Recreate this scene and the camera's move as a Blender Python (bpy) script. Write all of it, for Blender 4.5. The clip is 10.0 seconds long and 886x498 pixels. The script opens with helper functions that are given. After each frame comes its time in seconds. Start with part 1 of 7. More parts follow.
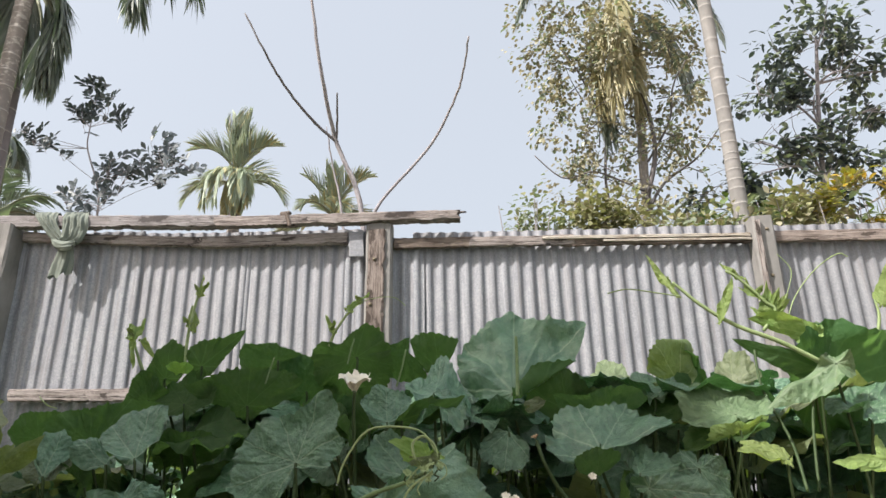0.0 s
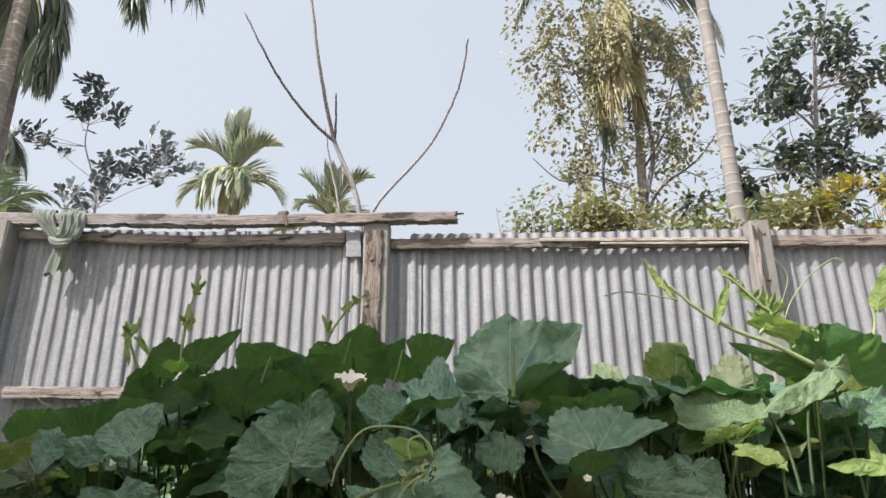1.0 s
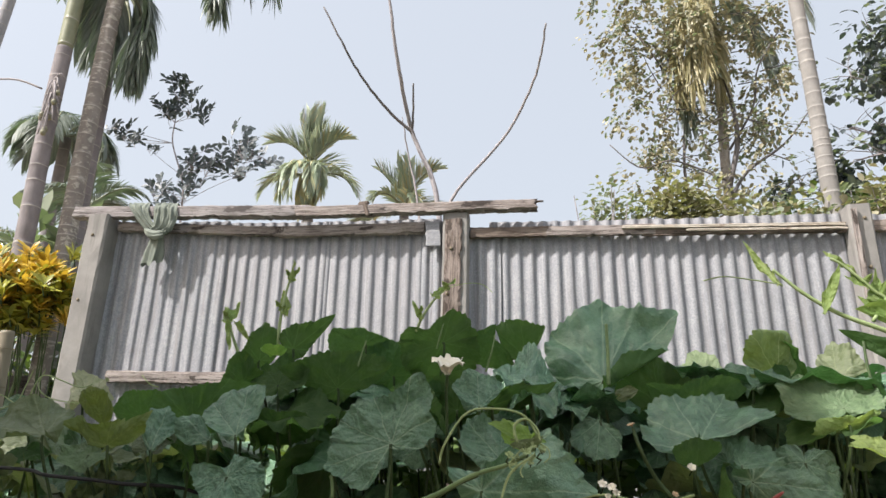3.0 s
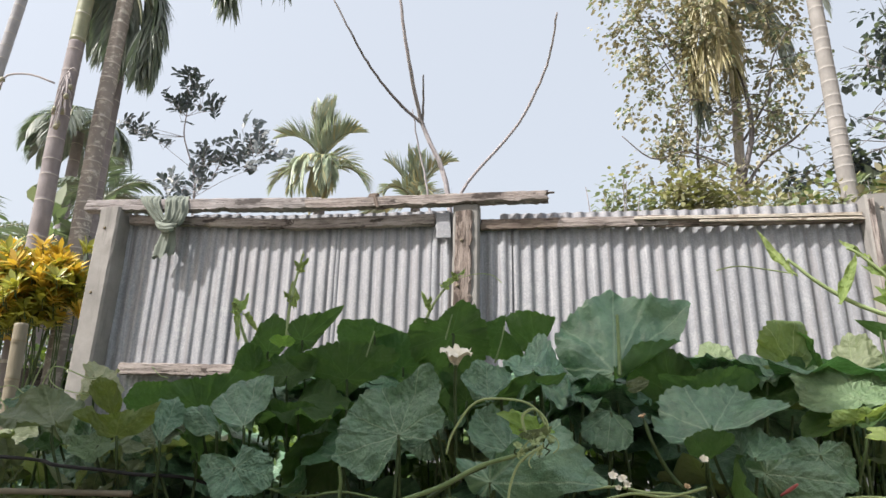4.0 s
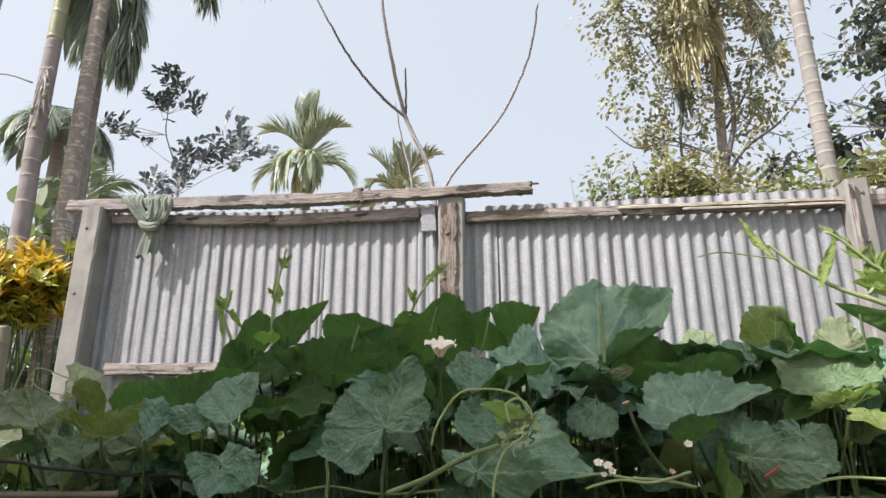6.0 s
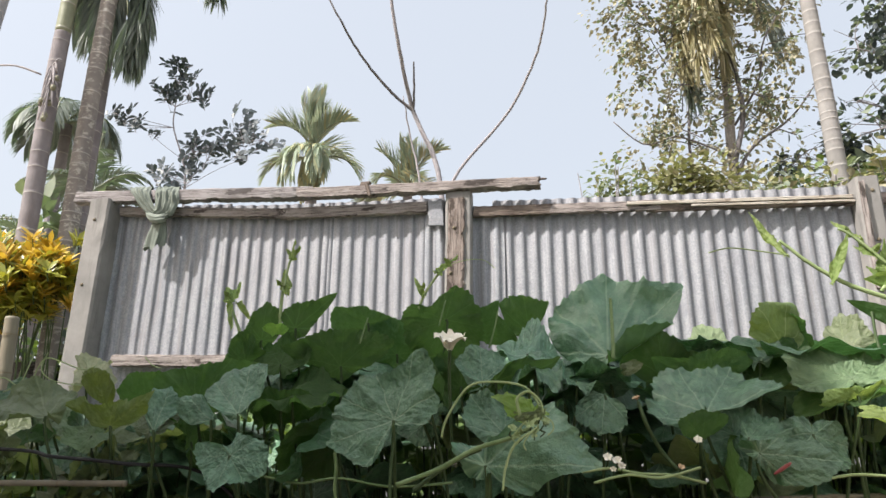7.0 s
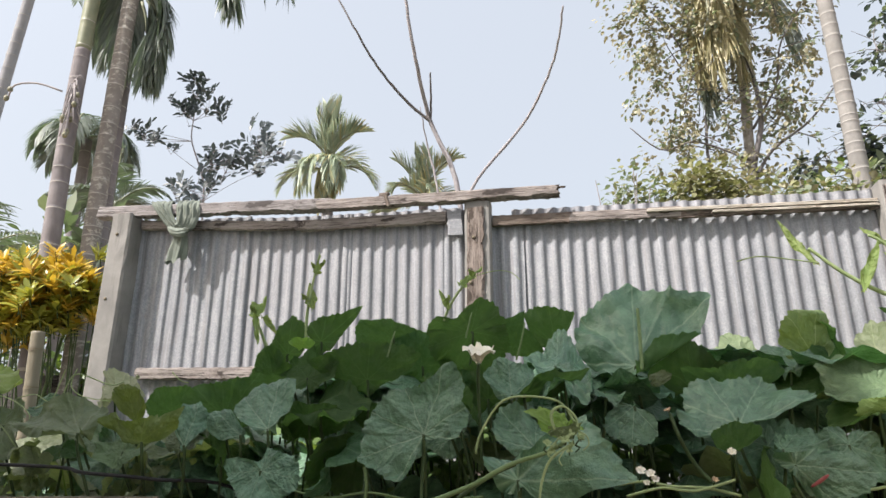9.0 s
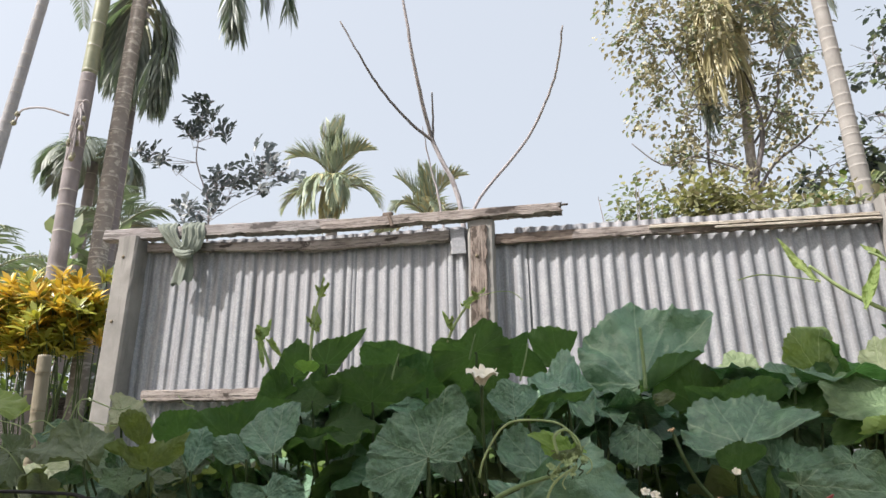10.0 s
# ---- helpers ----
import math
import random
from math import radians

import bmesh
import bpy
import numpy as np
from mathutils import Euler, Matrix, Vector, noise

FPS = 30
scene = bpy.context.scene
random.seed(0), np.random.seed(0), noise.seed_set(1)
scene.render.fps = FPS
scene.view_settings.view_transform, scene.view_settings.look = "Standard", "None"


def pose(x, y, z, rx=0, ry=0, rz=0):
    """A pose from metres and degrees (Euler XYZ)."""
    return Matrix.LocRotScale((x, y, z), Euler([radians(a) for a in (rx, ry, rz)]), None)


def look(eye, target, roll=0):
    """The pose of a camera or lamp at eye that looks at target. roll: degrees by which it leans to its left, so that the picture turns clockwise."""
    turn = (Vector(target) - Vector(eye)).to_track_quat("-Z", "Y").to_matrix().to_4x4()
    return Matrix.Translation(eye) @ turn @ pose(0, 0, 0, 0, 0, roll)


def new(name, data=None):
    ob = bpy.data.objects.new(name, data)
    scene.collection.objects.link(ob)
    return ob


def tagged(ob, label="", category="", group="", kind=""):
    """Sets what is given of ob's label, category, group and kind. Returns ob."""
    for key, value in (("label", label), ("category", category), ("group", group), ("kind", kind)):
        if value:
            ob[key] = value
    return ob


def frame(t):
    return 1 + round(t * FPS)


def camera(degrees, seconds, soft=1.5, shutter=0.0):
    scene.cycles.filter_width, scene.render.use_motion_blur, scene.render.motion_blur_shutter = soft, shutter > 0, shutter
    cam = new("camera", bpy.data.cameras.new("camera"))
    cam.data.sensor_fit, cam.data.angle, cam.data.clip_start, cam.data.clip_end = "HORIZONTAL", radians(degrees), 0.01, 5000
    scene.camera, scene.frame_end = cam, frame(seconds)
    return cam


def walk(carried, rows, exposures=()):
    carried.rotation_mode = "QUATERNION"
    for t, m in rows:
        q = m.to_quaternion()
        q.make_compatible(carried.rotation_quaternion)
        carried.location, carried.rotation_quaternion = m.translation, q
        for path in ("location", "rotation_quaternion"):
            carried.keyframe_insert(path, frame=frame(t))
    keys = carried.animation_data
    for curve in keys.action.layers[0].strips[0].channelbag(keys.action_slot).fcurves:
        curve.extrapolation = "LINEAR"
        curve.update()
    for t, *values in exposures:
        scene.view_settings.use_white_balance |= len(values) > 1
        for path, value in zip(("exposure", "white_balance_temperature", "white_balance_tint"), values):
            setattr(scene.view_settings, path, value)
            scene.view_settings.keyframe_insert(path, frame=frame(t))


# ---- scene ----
cam = camera(66.5, 10.0)

PATH = [
    (0, (0.404, -3.737, 0.594), (0.356, -1.866, 1.298), -2.3),
    (0.5, (0.405, -3.738, 0.591), (0.37, -1.865, 1.294), -2.1),
    (1, (0.404, -3.736, 0.591), (0.364, -1.866, 1.3), -1.8),
    (1.5, (0.401, -3.733, 0.59), (0.341, -1.862, 1.293), -1.8),
    (2, (0.396, -3.732, 0.596), (0.331, -1.866, 1.315), -1.8),
    (2.5, (0.383, -3.733, 0.59), (0.281, -1.864, 1.294), -1.4),
    (2.7, (0.363, -3.732, 0.581), (0.2207, -1.8557, 1.2595), -0.46),
    (3, (0.334, -3.729, 0.577), (0.094, -1.867, 1.266), -0.1),
    (3.2, (0.338, -3.717, 0.577), (0.0716, -1.8539, 1.2531), -0.17),
    (4.3, (0.343, -3.707, 0.567), (0.0666, -1.8425, 1.2360), 0.12),
    (4.5, (0.346, -3.706, 0.562), (0.078, -1.839, 1.226), -0.1),
    (5, (0.352, -3.703, 0.56), (0.129, -1.82, 1.198), -0.7),
    (5.2, (0.355, -3.705, 0.564), (0.1172, -1.8236, 1.1986), -0.74),
    (6.3, (0.352, -3.701, 0.571), (0.1120, -1.8275, 1.2287), -1.51),
    (6.5, (0.345, -3.699, 0.572), (0.101, -1.824, 1.223), -1.4),
    (7, (0.34, -3.699, 0.565), (0.083, -1.822, 1.207), -0.8),
    (7.5, (0.333, -3.705, 0.563), (0.064, -1.829, 1.203), -0.4),
    (8, (0.325, -3.709, 0.568), (0.054, -1.838, 1.218), 0.8),
    (8.5, (0.32, -3.714, 0.578), (0.024, -1.854, 1.252), -0.3),
    (9, (0.31, -3.709, 0.579), (0.013, -1.846, 1.242), -1.2),
    (9.5, (0.313, -3.717, 0.586), (-0.02, -1.87, 1.275), -2.3),
    (10, (0.32, -3.729, 0.591), (0.013, -1.883, 1.298), -1.8),
]
walk(cam, [(t, look(eye, target, roll)) for t, eye, target, roll in PATH], [(0.0, 0.52), (3.0, 0.55), (5.0, 0.60), (7.0, 0.61), (10.0, 0.58)])


# ---- world, sun, exposure ----
TO_SUN = Vector((-1.3, -1.0, 2.0)).normalized()
world = bpy.data.worlds.new("sky")
scene.world = world
world.use_nodes = True
wn = world.node_tree
sky = wn.nodes.new("ShaderNodeTexSky")
sky.sky_type = "NISHITA"
sky.sun_disc = False
sky.sun_elevation = math.asin(TO_SUN.z)
sky.sun_rotation = math.atan2(TO_SUN.x, TO_SUN.y)
sky.air_density, sky.dust_density, sky.ozone_density = 1.2, 9.0, 1.0
haze = wn.nodes.new("ShaderNodeMix")
haze.data_type = "RGBA"
haze.inputs[0].default_value = 0.6
haze.inputs[7].default_value = (4.9, 5.15, 5.5, 1)
wn.links.new(sky.outputs["Color"], haze.inputs[6])
wn.links.new(haze.outputs[2], wn.nodes["Background"].inputs["Color"])
wn.nodes["Background"].inputs["Strength"].default_value = 0.136
sun = new("sun", bpy.data.lights.new("sun", "SUN"))
sun.data.energy, sun.data.angle, sun.data.color = 5.0, radians(0.7), (1.0, 0.955, 0.905)
sun.matrix_world = look((0, 0, 10), Vector((0, 0, 10)) - TO_SUN)


# ---- mesh helpers ----
class Geo:
    """Vertices and faces of one mesh, with a material slot for each face and an optional flat leaf map."""

    def __init__(self):
        self.v, self.f, self.m, self.uv = [], [], [], {}

    def add(self, verts, faces, slot=0):
        n = len(self.v)
        self.v += [tuple(p) for p in verts]
        self.f += [tuple(n + i for i in face) for face in faces]
        self.m += [slot] * len(faces)
        return n

    def tube(self, pts, radii, sides=8, slot=0, slots=None, cap=True):
        pts = [Vector(p) for p in pts]
        if not hasattr(radii, "__len__"):
            radii = [radii] * len(pts)
        verts, faces, kinds = [], [], []
        side = Vector((1, 0, 0))
        for i, p in enumerate(pts):
            d = (pts[min(i + 1, len(pts) - 1)] - pts[max(i - 1, 0)])
            d = d.normalized() if d.length > 1e-9 else Vector((0, 0, 1))
            u = side - d * side.dot(d)
            if u.length < 0.05:
                u = d.orthogonal()
            u.normalize()
            side = u
            w = d.cross(u)
            for k in range(sides):
                a = 2 * math.pi * k / sides
                verts.append(p + (u * math.cos(a) + w * math.sin(a)) * radii[i])
        for i in range(len(pts) - 1):
            for k in range(sides):
                k2 = (k + 1) % sides
                faces.append((i * sides + k, i * sides + k2, (i + 1) * sides + k2, (i + 1) * sides + k))
                kinds.append(slots[i] if slots else slot)
        n = self.add(verts, faces, 0)
        self.m[-len(faces):] = kinds
        if cap:
            self.f += [tuple(n + k for k in reversed(range(sides))), tuple(n + (len(pts) - 1) * sides + k for k in range(sides))]
            self.m += [kinds[0], kinds[-1]]

    def blade(self, base, way, face, length, width, fold=0.2, droop=0.0, steps=2, slot=0, widest=0.45):
        """A pointed leaf with a folded midrib, bending towards the ground by droop."""
        way, face = Vector(way).normalized(), Vector(face)
        side = way.cross(face)
        if side.length < 0.05:
            side = way.orthogonal()
        side.normalize()
        up = side.cross(way).normalized()
        p, d = Vector(base), way.copy()
        rows = []
        n = steps + 1
        for i in range(n + 1):
            s = i / n
            w = width * (math.sin(math.pi * min(1, (s / widest) * 0.5)) if s < widest else math.cos(math.pi / 2 * (s - widest) / (1 - widest)))
            rows.append((p.copy(), max(w, 0.0) * 0.5))
            d = (d + Vector((0, 0, -1)) * droop / n).normalized()
            p += d * (length / n)
        verts, faces = [rows[0][0]], []
        for q, w in rows[1:-1]:
            lift = up * w * fold
            verts += [q - side * w + lift, q, q + side * w + lift]
        verts.append(rows[-1][0])
        faces += [(0, 2, 1), (0, 3, 2)]
        last = 1
        for i in range(len(rows) - 3):
            a = 1 + 3 * i
            b = a + 3
            faces += [(a, a + 1, b + 1, b), (a + 1, a + 2, b + 2, b + 1)]
            last = b
        tip = len(verts) - 1
        faces += [(last, last + 1, tip), (last + 1, last + 2, tip)]
        self.add(verts, faces, slot)

    def mesh(self, name, mats, smooth=True):
        me = bpy.data.meshes.new(name)
        me.from_pydata(self.v, [], self.f)
        for m in mats:
            me.materials.append(m)
        me.polygons.foreach_set("material_index", self.m)
        me.polygons.foreach_set("use_smooth", [smooth] * len(self.f))
        if self.uv:
            layer = me.uv_layers.new(name="leaf")
            for loop in me.loops:
                layer.data[loop.index].uv = self.uv[loop.vertex_index]
        me.update()
        return me


def part(name, geo, mats, parent=None, label="", smooth=True):
    mats = mats if isinstance(mats, (list, tuple)) else [mats]
    ob = new(name, geo.mesh(name, mats, smooth))
    ob.parent = parent
    if label:
        tagged(ob, label)
    return ob


def empty(name, at, label, category, group="", kind=""):
    ob = new(name)
    ob.empty_display_size = 0.05
    ob.location = at
    return tagged(ob, label, category, group, kind)


def held(ob, parent):
    """Puts ob, built in world space, under a parent that stands elsewhere."""
    ob.parent = parent
    ob.matrix_parent_inverse = Matrix.Translation(parent.location).inverted()
    return ob


def spline(pts, n):
    """n points on a smooth curve through pts."""
    pts = [Vector(p) for p in pts]
    out = []
    for i in range(n):
        x = i / (n - 1) * (len(pts) - 1)
        k = min(int(x), len(pts) - 2)
        t = x - k
        p0, p1, p2, p3 = pts[max(k - 1, 0)], pts[k], pts[k + 1], pts[min(k + 2, len(pts) - 1)]
        out.append(0.5 * ((2 * p1) + (p2 - p0) * t + (2 * p0 - 5 * p1 + 4 * p2 - p3) * t * t + (3 * p1 - p0 - 3 * p2 + p3) * t ** 3))
    return out


# ---- materials ----
def nodes_of(name, rough=0.6, metal=0.0, spec=0.5):
    mat = bpy.data.materials.new(name)
    mat.use_nodes = True
    nt = mat.node_tree
    b = nt.nodes["Principled BSDF"]
    b.inputs["Roughness"].default_value = rough
    b.inputs["Metallic"].default_value = metal
    b.inputs["Specular IOR Level"].default_value = spec
    return mat, nt, b


def node(nt, kind, **values):
    n = nt.nodes.new(kind)
    for key, value in values.items():
        if key in n.inputs:
            n.inputs[key].default_value = value
    return n


def noise_of(nt, coords, scale, detail=4.0, rough=0.6, stretch=(1, 1, 1)):
    mp = node(nt, "ShaderNodeMapping", Scale=stretch)
    nt.links.new(coords, mp.inputs["Vector"])
    n = node(nt, "ShaderNodeTexNoise", Scale=scale, Detail=detail, Roughness=rough)
    nt.links.new(mp.outputs["Vector"], n.inputs["Vector"])
    return n.outputs["Fac"]


def ramp(nt, fac, *stops):
    r = nt.nodes.new("ShaderNodeValToRGB")
    while len(r.color_ramp.elements) < len(stops):
        r.color_ramp.elements.new(0.5)
    for e, (at, c) in zip(r.color_ramp.elements, stops):
        e.position, e.color = at, (*c, 1)
    nt.links.new(fac, r.inputs["Fac"])
    return r.outputs["Color"]


def mix(nt, fac, a, b, blend="MIX"):
    m = nt.nodes.new("ShaderNodeMix")
    m.data_type, m.blend_type = "RGBA", blend
    for value, socket in ((fac, m.inputs[0]), (a, m.inputs[6]), (b, m.inputs[7])):
        if isinstance(value, (int, float)):
            socket.default_value = value
        elif isinstance(value, tuple):
            socket.default_value = (*value, 1)
        else:
            nt.links.new(value, socket)
    return m.outputs[2]


def math_of(nt, op, a, b=None, c=None):
    m = nt.nodes.new("ShaderNodeMath")
    m.operation = op
    for value, socket in zip((a, b, c), m.inputs):
        if value is None:
            continue
        if isinstance(value, (int, float)):
            socket.default_value = value
        else:
            nt.links.new(value, socket)
    return m.outputs[0]


def bump(nt, b, height, strength, distance):
    n = node(nt, "ShaderNodeBump", Strength=strength, Distance=distance)
    nt.links.new(height, n.inputs["Height"])
    nt.links.new(n.outputs["Normal"], b.inputs["Normal"])
    return n


def coords_of(nt, which="Object"):
    return nt.nodes.new("ShaderNodeTexCoord").outputs[which]


def thin_leaf(nt, b, colour, through_colour, amount):
    """Lets part of the light pass through a leaf."""
    tr = nt.nodes.new("ShaderNodeBsdfTranslucent")
    if isinstance(through_colour, tuple):
        tr.inputs["Color"].default_value = (*through_colour, 1)
    else:
        nt.links.new(through_colour, tr.inputs["Color"])
    mx = nt.nodes.new("ShaderNodeMixShader")
    mx.inputs[0].default_value = amount
    nt.links.new(b.outputs[0], mx.inputs[1])
    nt.links.new(tr.outputs[0], mx.inputs[2])
    nt.links.new(mx.outputs[0], nt.nodes["Material Output"].inputs["Surface"])


def gourd_leaf_material(name, low, high, vein, passing, amount=0.35, rough=0.5, gloss=0.8, vein_mix=0.36, scorch=0.0):
    mat, nt, b = nodes_of(name, rough, 0, gloss)
    uv = nt.nodes.new("ShaderNodeUVMap")
    uv.uv_map = "leaf"
    sep = nt.nodes.new("ShaderNodeSeparateXYZ")
    nt.links.new(uv.outputs[0], sep.inputs[0])
    co = coords_of(nt)
    warp = noise_of(nt, co, 3.5, 2)
    x = math_of(nt, "ADD", sep.outputs[0], math_of(nt, "MULTIPLY_ADD", warp, 0.07, -0.035))
    y = math_of(nt, "ADD", sep.outputs[1], math_of(nt, "MULTIPLY_ADD", warp, -0.07, 0.035))
    ang = math_of(nt, "ABSOLUTE", math_of(nt, "ARCTAN2", x, y))
    r = math_of(nt, "SQRT", math_of(nt, "ADD", math_of(nt, "MULTIPLY", x, x), math_of(nt, "MULTIPLY", y, y)))
    off = math_of(nt, "PINGPONG", ang, radians(21))
    d = math_of(nt, "MULTIPLY", off, r)
    thin = math_of(nt, "MULTIPLY_ADD", r, 55.0, 48.0)
    main = math_of(nt, "SUBTRACT", 1.0, math_of(nt, "SMOOTH_MIN", math_of(nt, "MULTIPLY", d, thin), 1.0, 0.3))
    bend = math_of(nt, "MULTIPLY_ADD", noise_of(nt, co, 4, 3), 1.4, -0.7)
    saw = math_of(nt, "ADD", math_of(nt, "SUBTRACT", math_of(nt, "MULTIPLY", r, 7.0), math_of(nt, "MULTIPLY", d, 8.5)), bend)
    tri = math_of(nt, "PINGPONG", saw, 0.5)
    swell = math_of(nt, "MULTIPLY_ADD", math_of(nt, "SINE", math_of(nt, "MULTIPLY", saw, 2 * math.pi)), -0.5, 0.5)
    side = math_of(nt, "SUBTRACT", 1.0, math_of(nt, "SMOOTH_MIN", math_of(nt, "MULTIPLY", tri, 8.0), 1.0, 0.3))
    veins = math_of(nt, "MAXIMUM", main, math_of(nt, "MULTIPLY", side, 0.14))
    big, fine = noise_of(nt, co, 5, 4), noise_of(nt, co, 60, 4)
    col = ramp(nt, big, (0.37, low), (0.64, high))
    col = mix(nt, math_of(nt, "MULTIPLY", fine, 0.22), col, tuple(min(1, c * 1.5) for c in high))
    rnd = nt.nodes.new("ShaderNodeObjectInfo").outputs["Random"]
    hsv = nt.nodes.new("ShaderNodeHueSaturation")
    nt.links.new(math_of(nt, "MULTIPLY_ADD", rnd, 0.04, 0.48), hsv.inputs["Hue"])
    nt.links.new(math_of(nt, "MULTIPLY_ADD", rnd, 0.5, 0.75), hsv.inputs["Value"])
    nt.links.new(col, hsv.inputs["Color"])
    col = mix(nt, math_of(nt, "MULTIPLY", veins, vein_mix), hsv.outputs[0], vein)
    if scorch:
        burnt = math_of(nt, "MULTIPLY_ADD", noise_of(nt, co, 4, 5, 0.6), 1.5, math_of(nt, "MULTIPLY", r, 0.45))
        col = mix(nt, ramp(nt, burnt, (1.18 - scorch, (0, 0, 0)), (1.24 - scorch, (0.95, 0.95, 0.95))), col, (0.05, 0.034, 0.025))
    nt.links.new(col, b.inputs["Base Color"])
    crinkle = noise_of(nt, co, 22, 3)
    quilt = math_of(nt, "MULTIPLY_ADD", swell, 0.10, math_of(nt, "MULTIPLY_ADD", fine, 0.14, math_of(nt, "MULTIPLY_ADD", crinkle, 0.18, math_of(nt, "MULTIPLY", noise_of(nt, co, 8, 3), 0.7))))
    height = math_of(nt, "SUBTRACT", quilt, math_of(nt, "MULTIPLY", main, 0.05))
    bump(nt, b, height, 0.85, 0.016)
    thin_leaf(nt, b, col, mix(nt, math_of(nt, "MULTIPLY", veins, 0.6), passing, tuple(min(1, 1.5 * v) for v in passing)), amount)
    return mat


def foliage_material(name, low, high, passing, amount=0.3, rough=0.45, spread=0.4):
    mat, nt, b = nodes_of(name, rough, 0, 0.4)
    geo = nt.nodes.new("ShaderNodeNewGeometry")
    col = ramp(nt, geo.outputs["Random Per Island"], (0.0, low), (1.0, high))
    grain = noise_of(nt, coords_of(nt), 25, 3)
    col = mix(nt, math_of(nt, "MULTIPLY", grain, spread), col, low)
    nt.links.new(col, b.inputs["Base Color"])
    thin_leaf(nt, b, col, passing, amount)
    return mat


def wood_material(name, pale, mid, dark, rough=0.85):
    mat, nt, b = nodes_of(name, rough, 0, 0.2)
    co = coords_of(nt)
    fibre = noise_of(nt, co, 12, 6, 0.65, (0.3, 7, 7))
    thread = noise_of(nt, co, 60, 3, 0.6, (0.12, 3, 3))
    patch = noise_of(nt, co, 5.5, 5, 0.7, (0.8, 2, 2))
    stain = noise_of(nt, co, 2.2, 4, 0.6)
    flake = noise_of(nt, co, 16, 5, 0.75, (0.6, 1.6, 1.6))
    col = ramp(nt, fibre, (0.30, tuple(c * 0.6 for c in mid)), (0.48, mid), (0.66, pale))
    col = mix(nt, ramp(nt, flake, (0.46, (0, 0, 0)), (0.56, (0.7, 0.7, 0.7))), col, pale)
    col = mix(nt, ramp(nt, thread, (0.33, (0.8, 0.8, 0.8)), (0.44, (0, 0, 0))), col, tuple(c * 0.8 for c in dark))
    col = mix(nt, ramp(nt, stain, (0.38, (0.7, 0.7, 0.7)), (0.52, (0, 0, 0))), col, tuple((c + d) / 2 for c, d in zip(mid, dark)))
    crack = noise_of(nt, co, 9, 5, 0.7, (0.22, 6, 6))
    col = mix(nt, ramp(nt, crack, (0.375, (0.95, 0.95, 0.95)), (0.405, (0, 0, 0))), col, tuple(c * 0.45 for c in dark))
    rot = ramp(nt, patch, (0.40, (1, 1, 1)), (0.455, (0, 0, 0)))
    col = mix(nt, math_of(nt, "MULTIPLY", rot, 0.9), col, tuple(c * 0.7 for c in dark))
    nt.links.new(col, b.inputs["Base Color"])
    bump(nt, b, math_of(nt, "ADD", flake, math_of(nt, "ADD", math_of(nt, "MULTIPLY", thread, 0.6), crack)), 0.9, 0.009)
    return mat


def concrete_material(name, low, high):
    mat, nt, b = nodes_of(name, 0.9, 0, 0.2)
    co = coords_of(nt)
    patch, grain = noise_of(nt, co, 5, 5, 0.65), noise_of(nt, co, 130, 4)
    col = ramp(nt, patch, (0.32, low), (0.7, high))
    col = mix(nt, math_of(nt, "MULTIPLY", grain, 0.35), col, low)
    drip = noise_of(nt, co, 10, 4, 0.6, (2, 2, 0.25))
    col = mix(nt, ramp(nt, drip, (0.55, (0, 0, 0)), (0.72, (0.5, 0.5, 0.5))), col, tuple(c * 0.55 for c in low))
    nt.links.new(col, b.inputs["Base Color"])
    bump(nt, b, grain, 0.4, 0.004)
    return mat


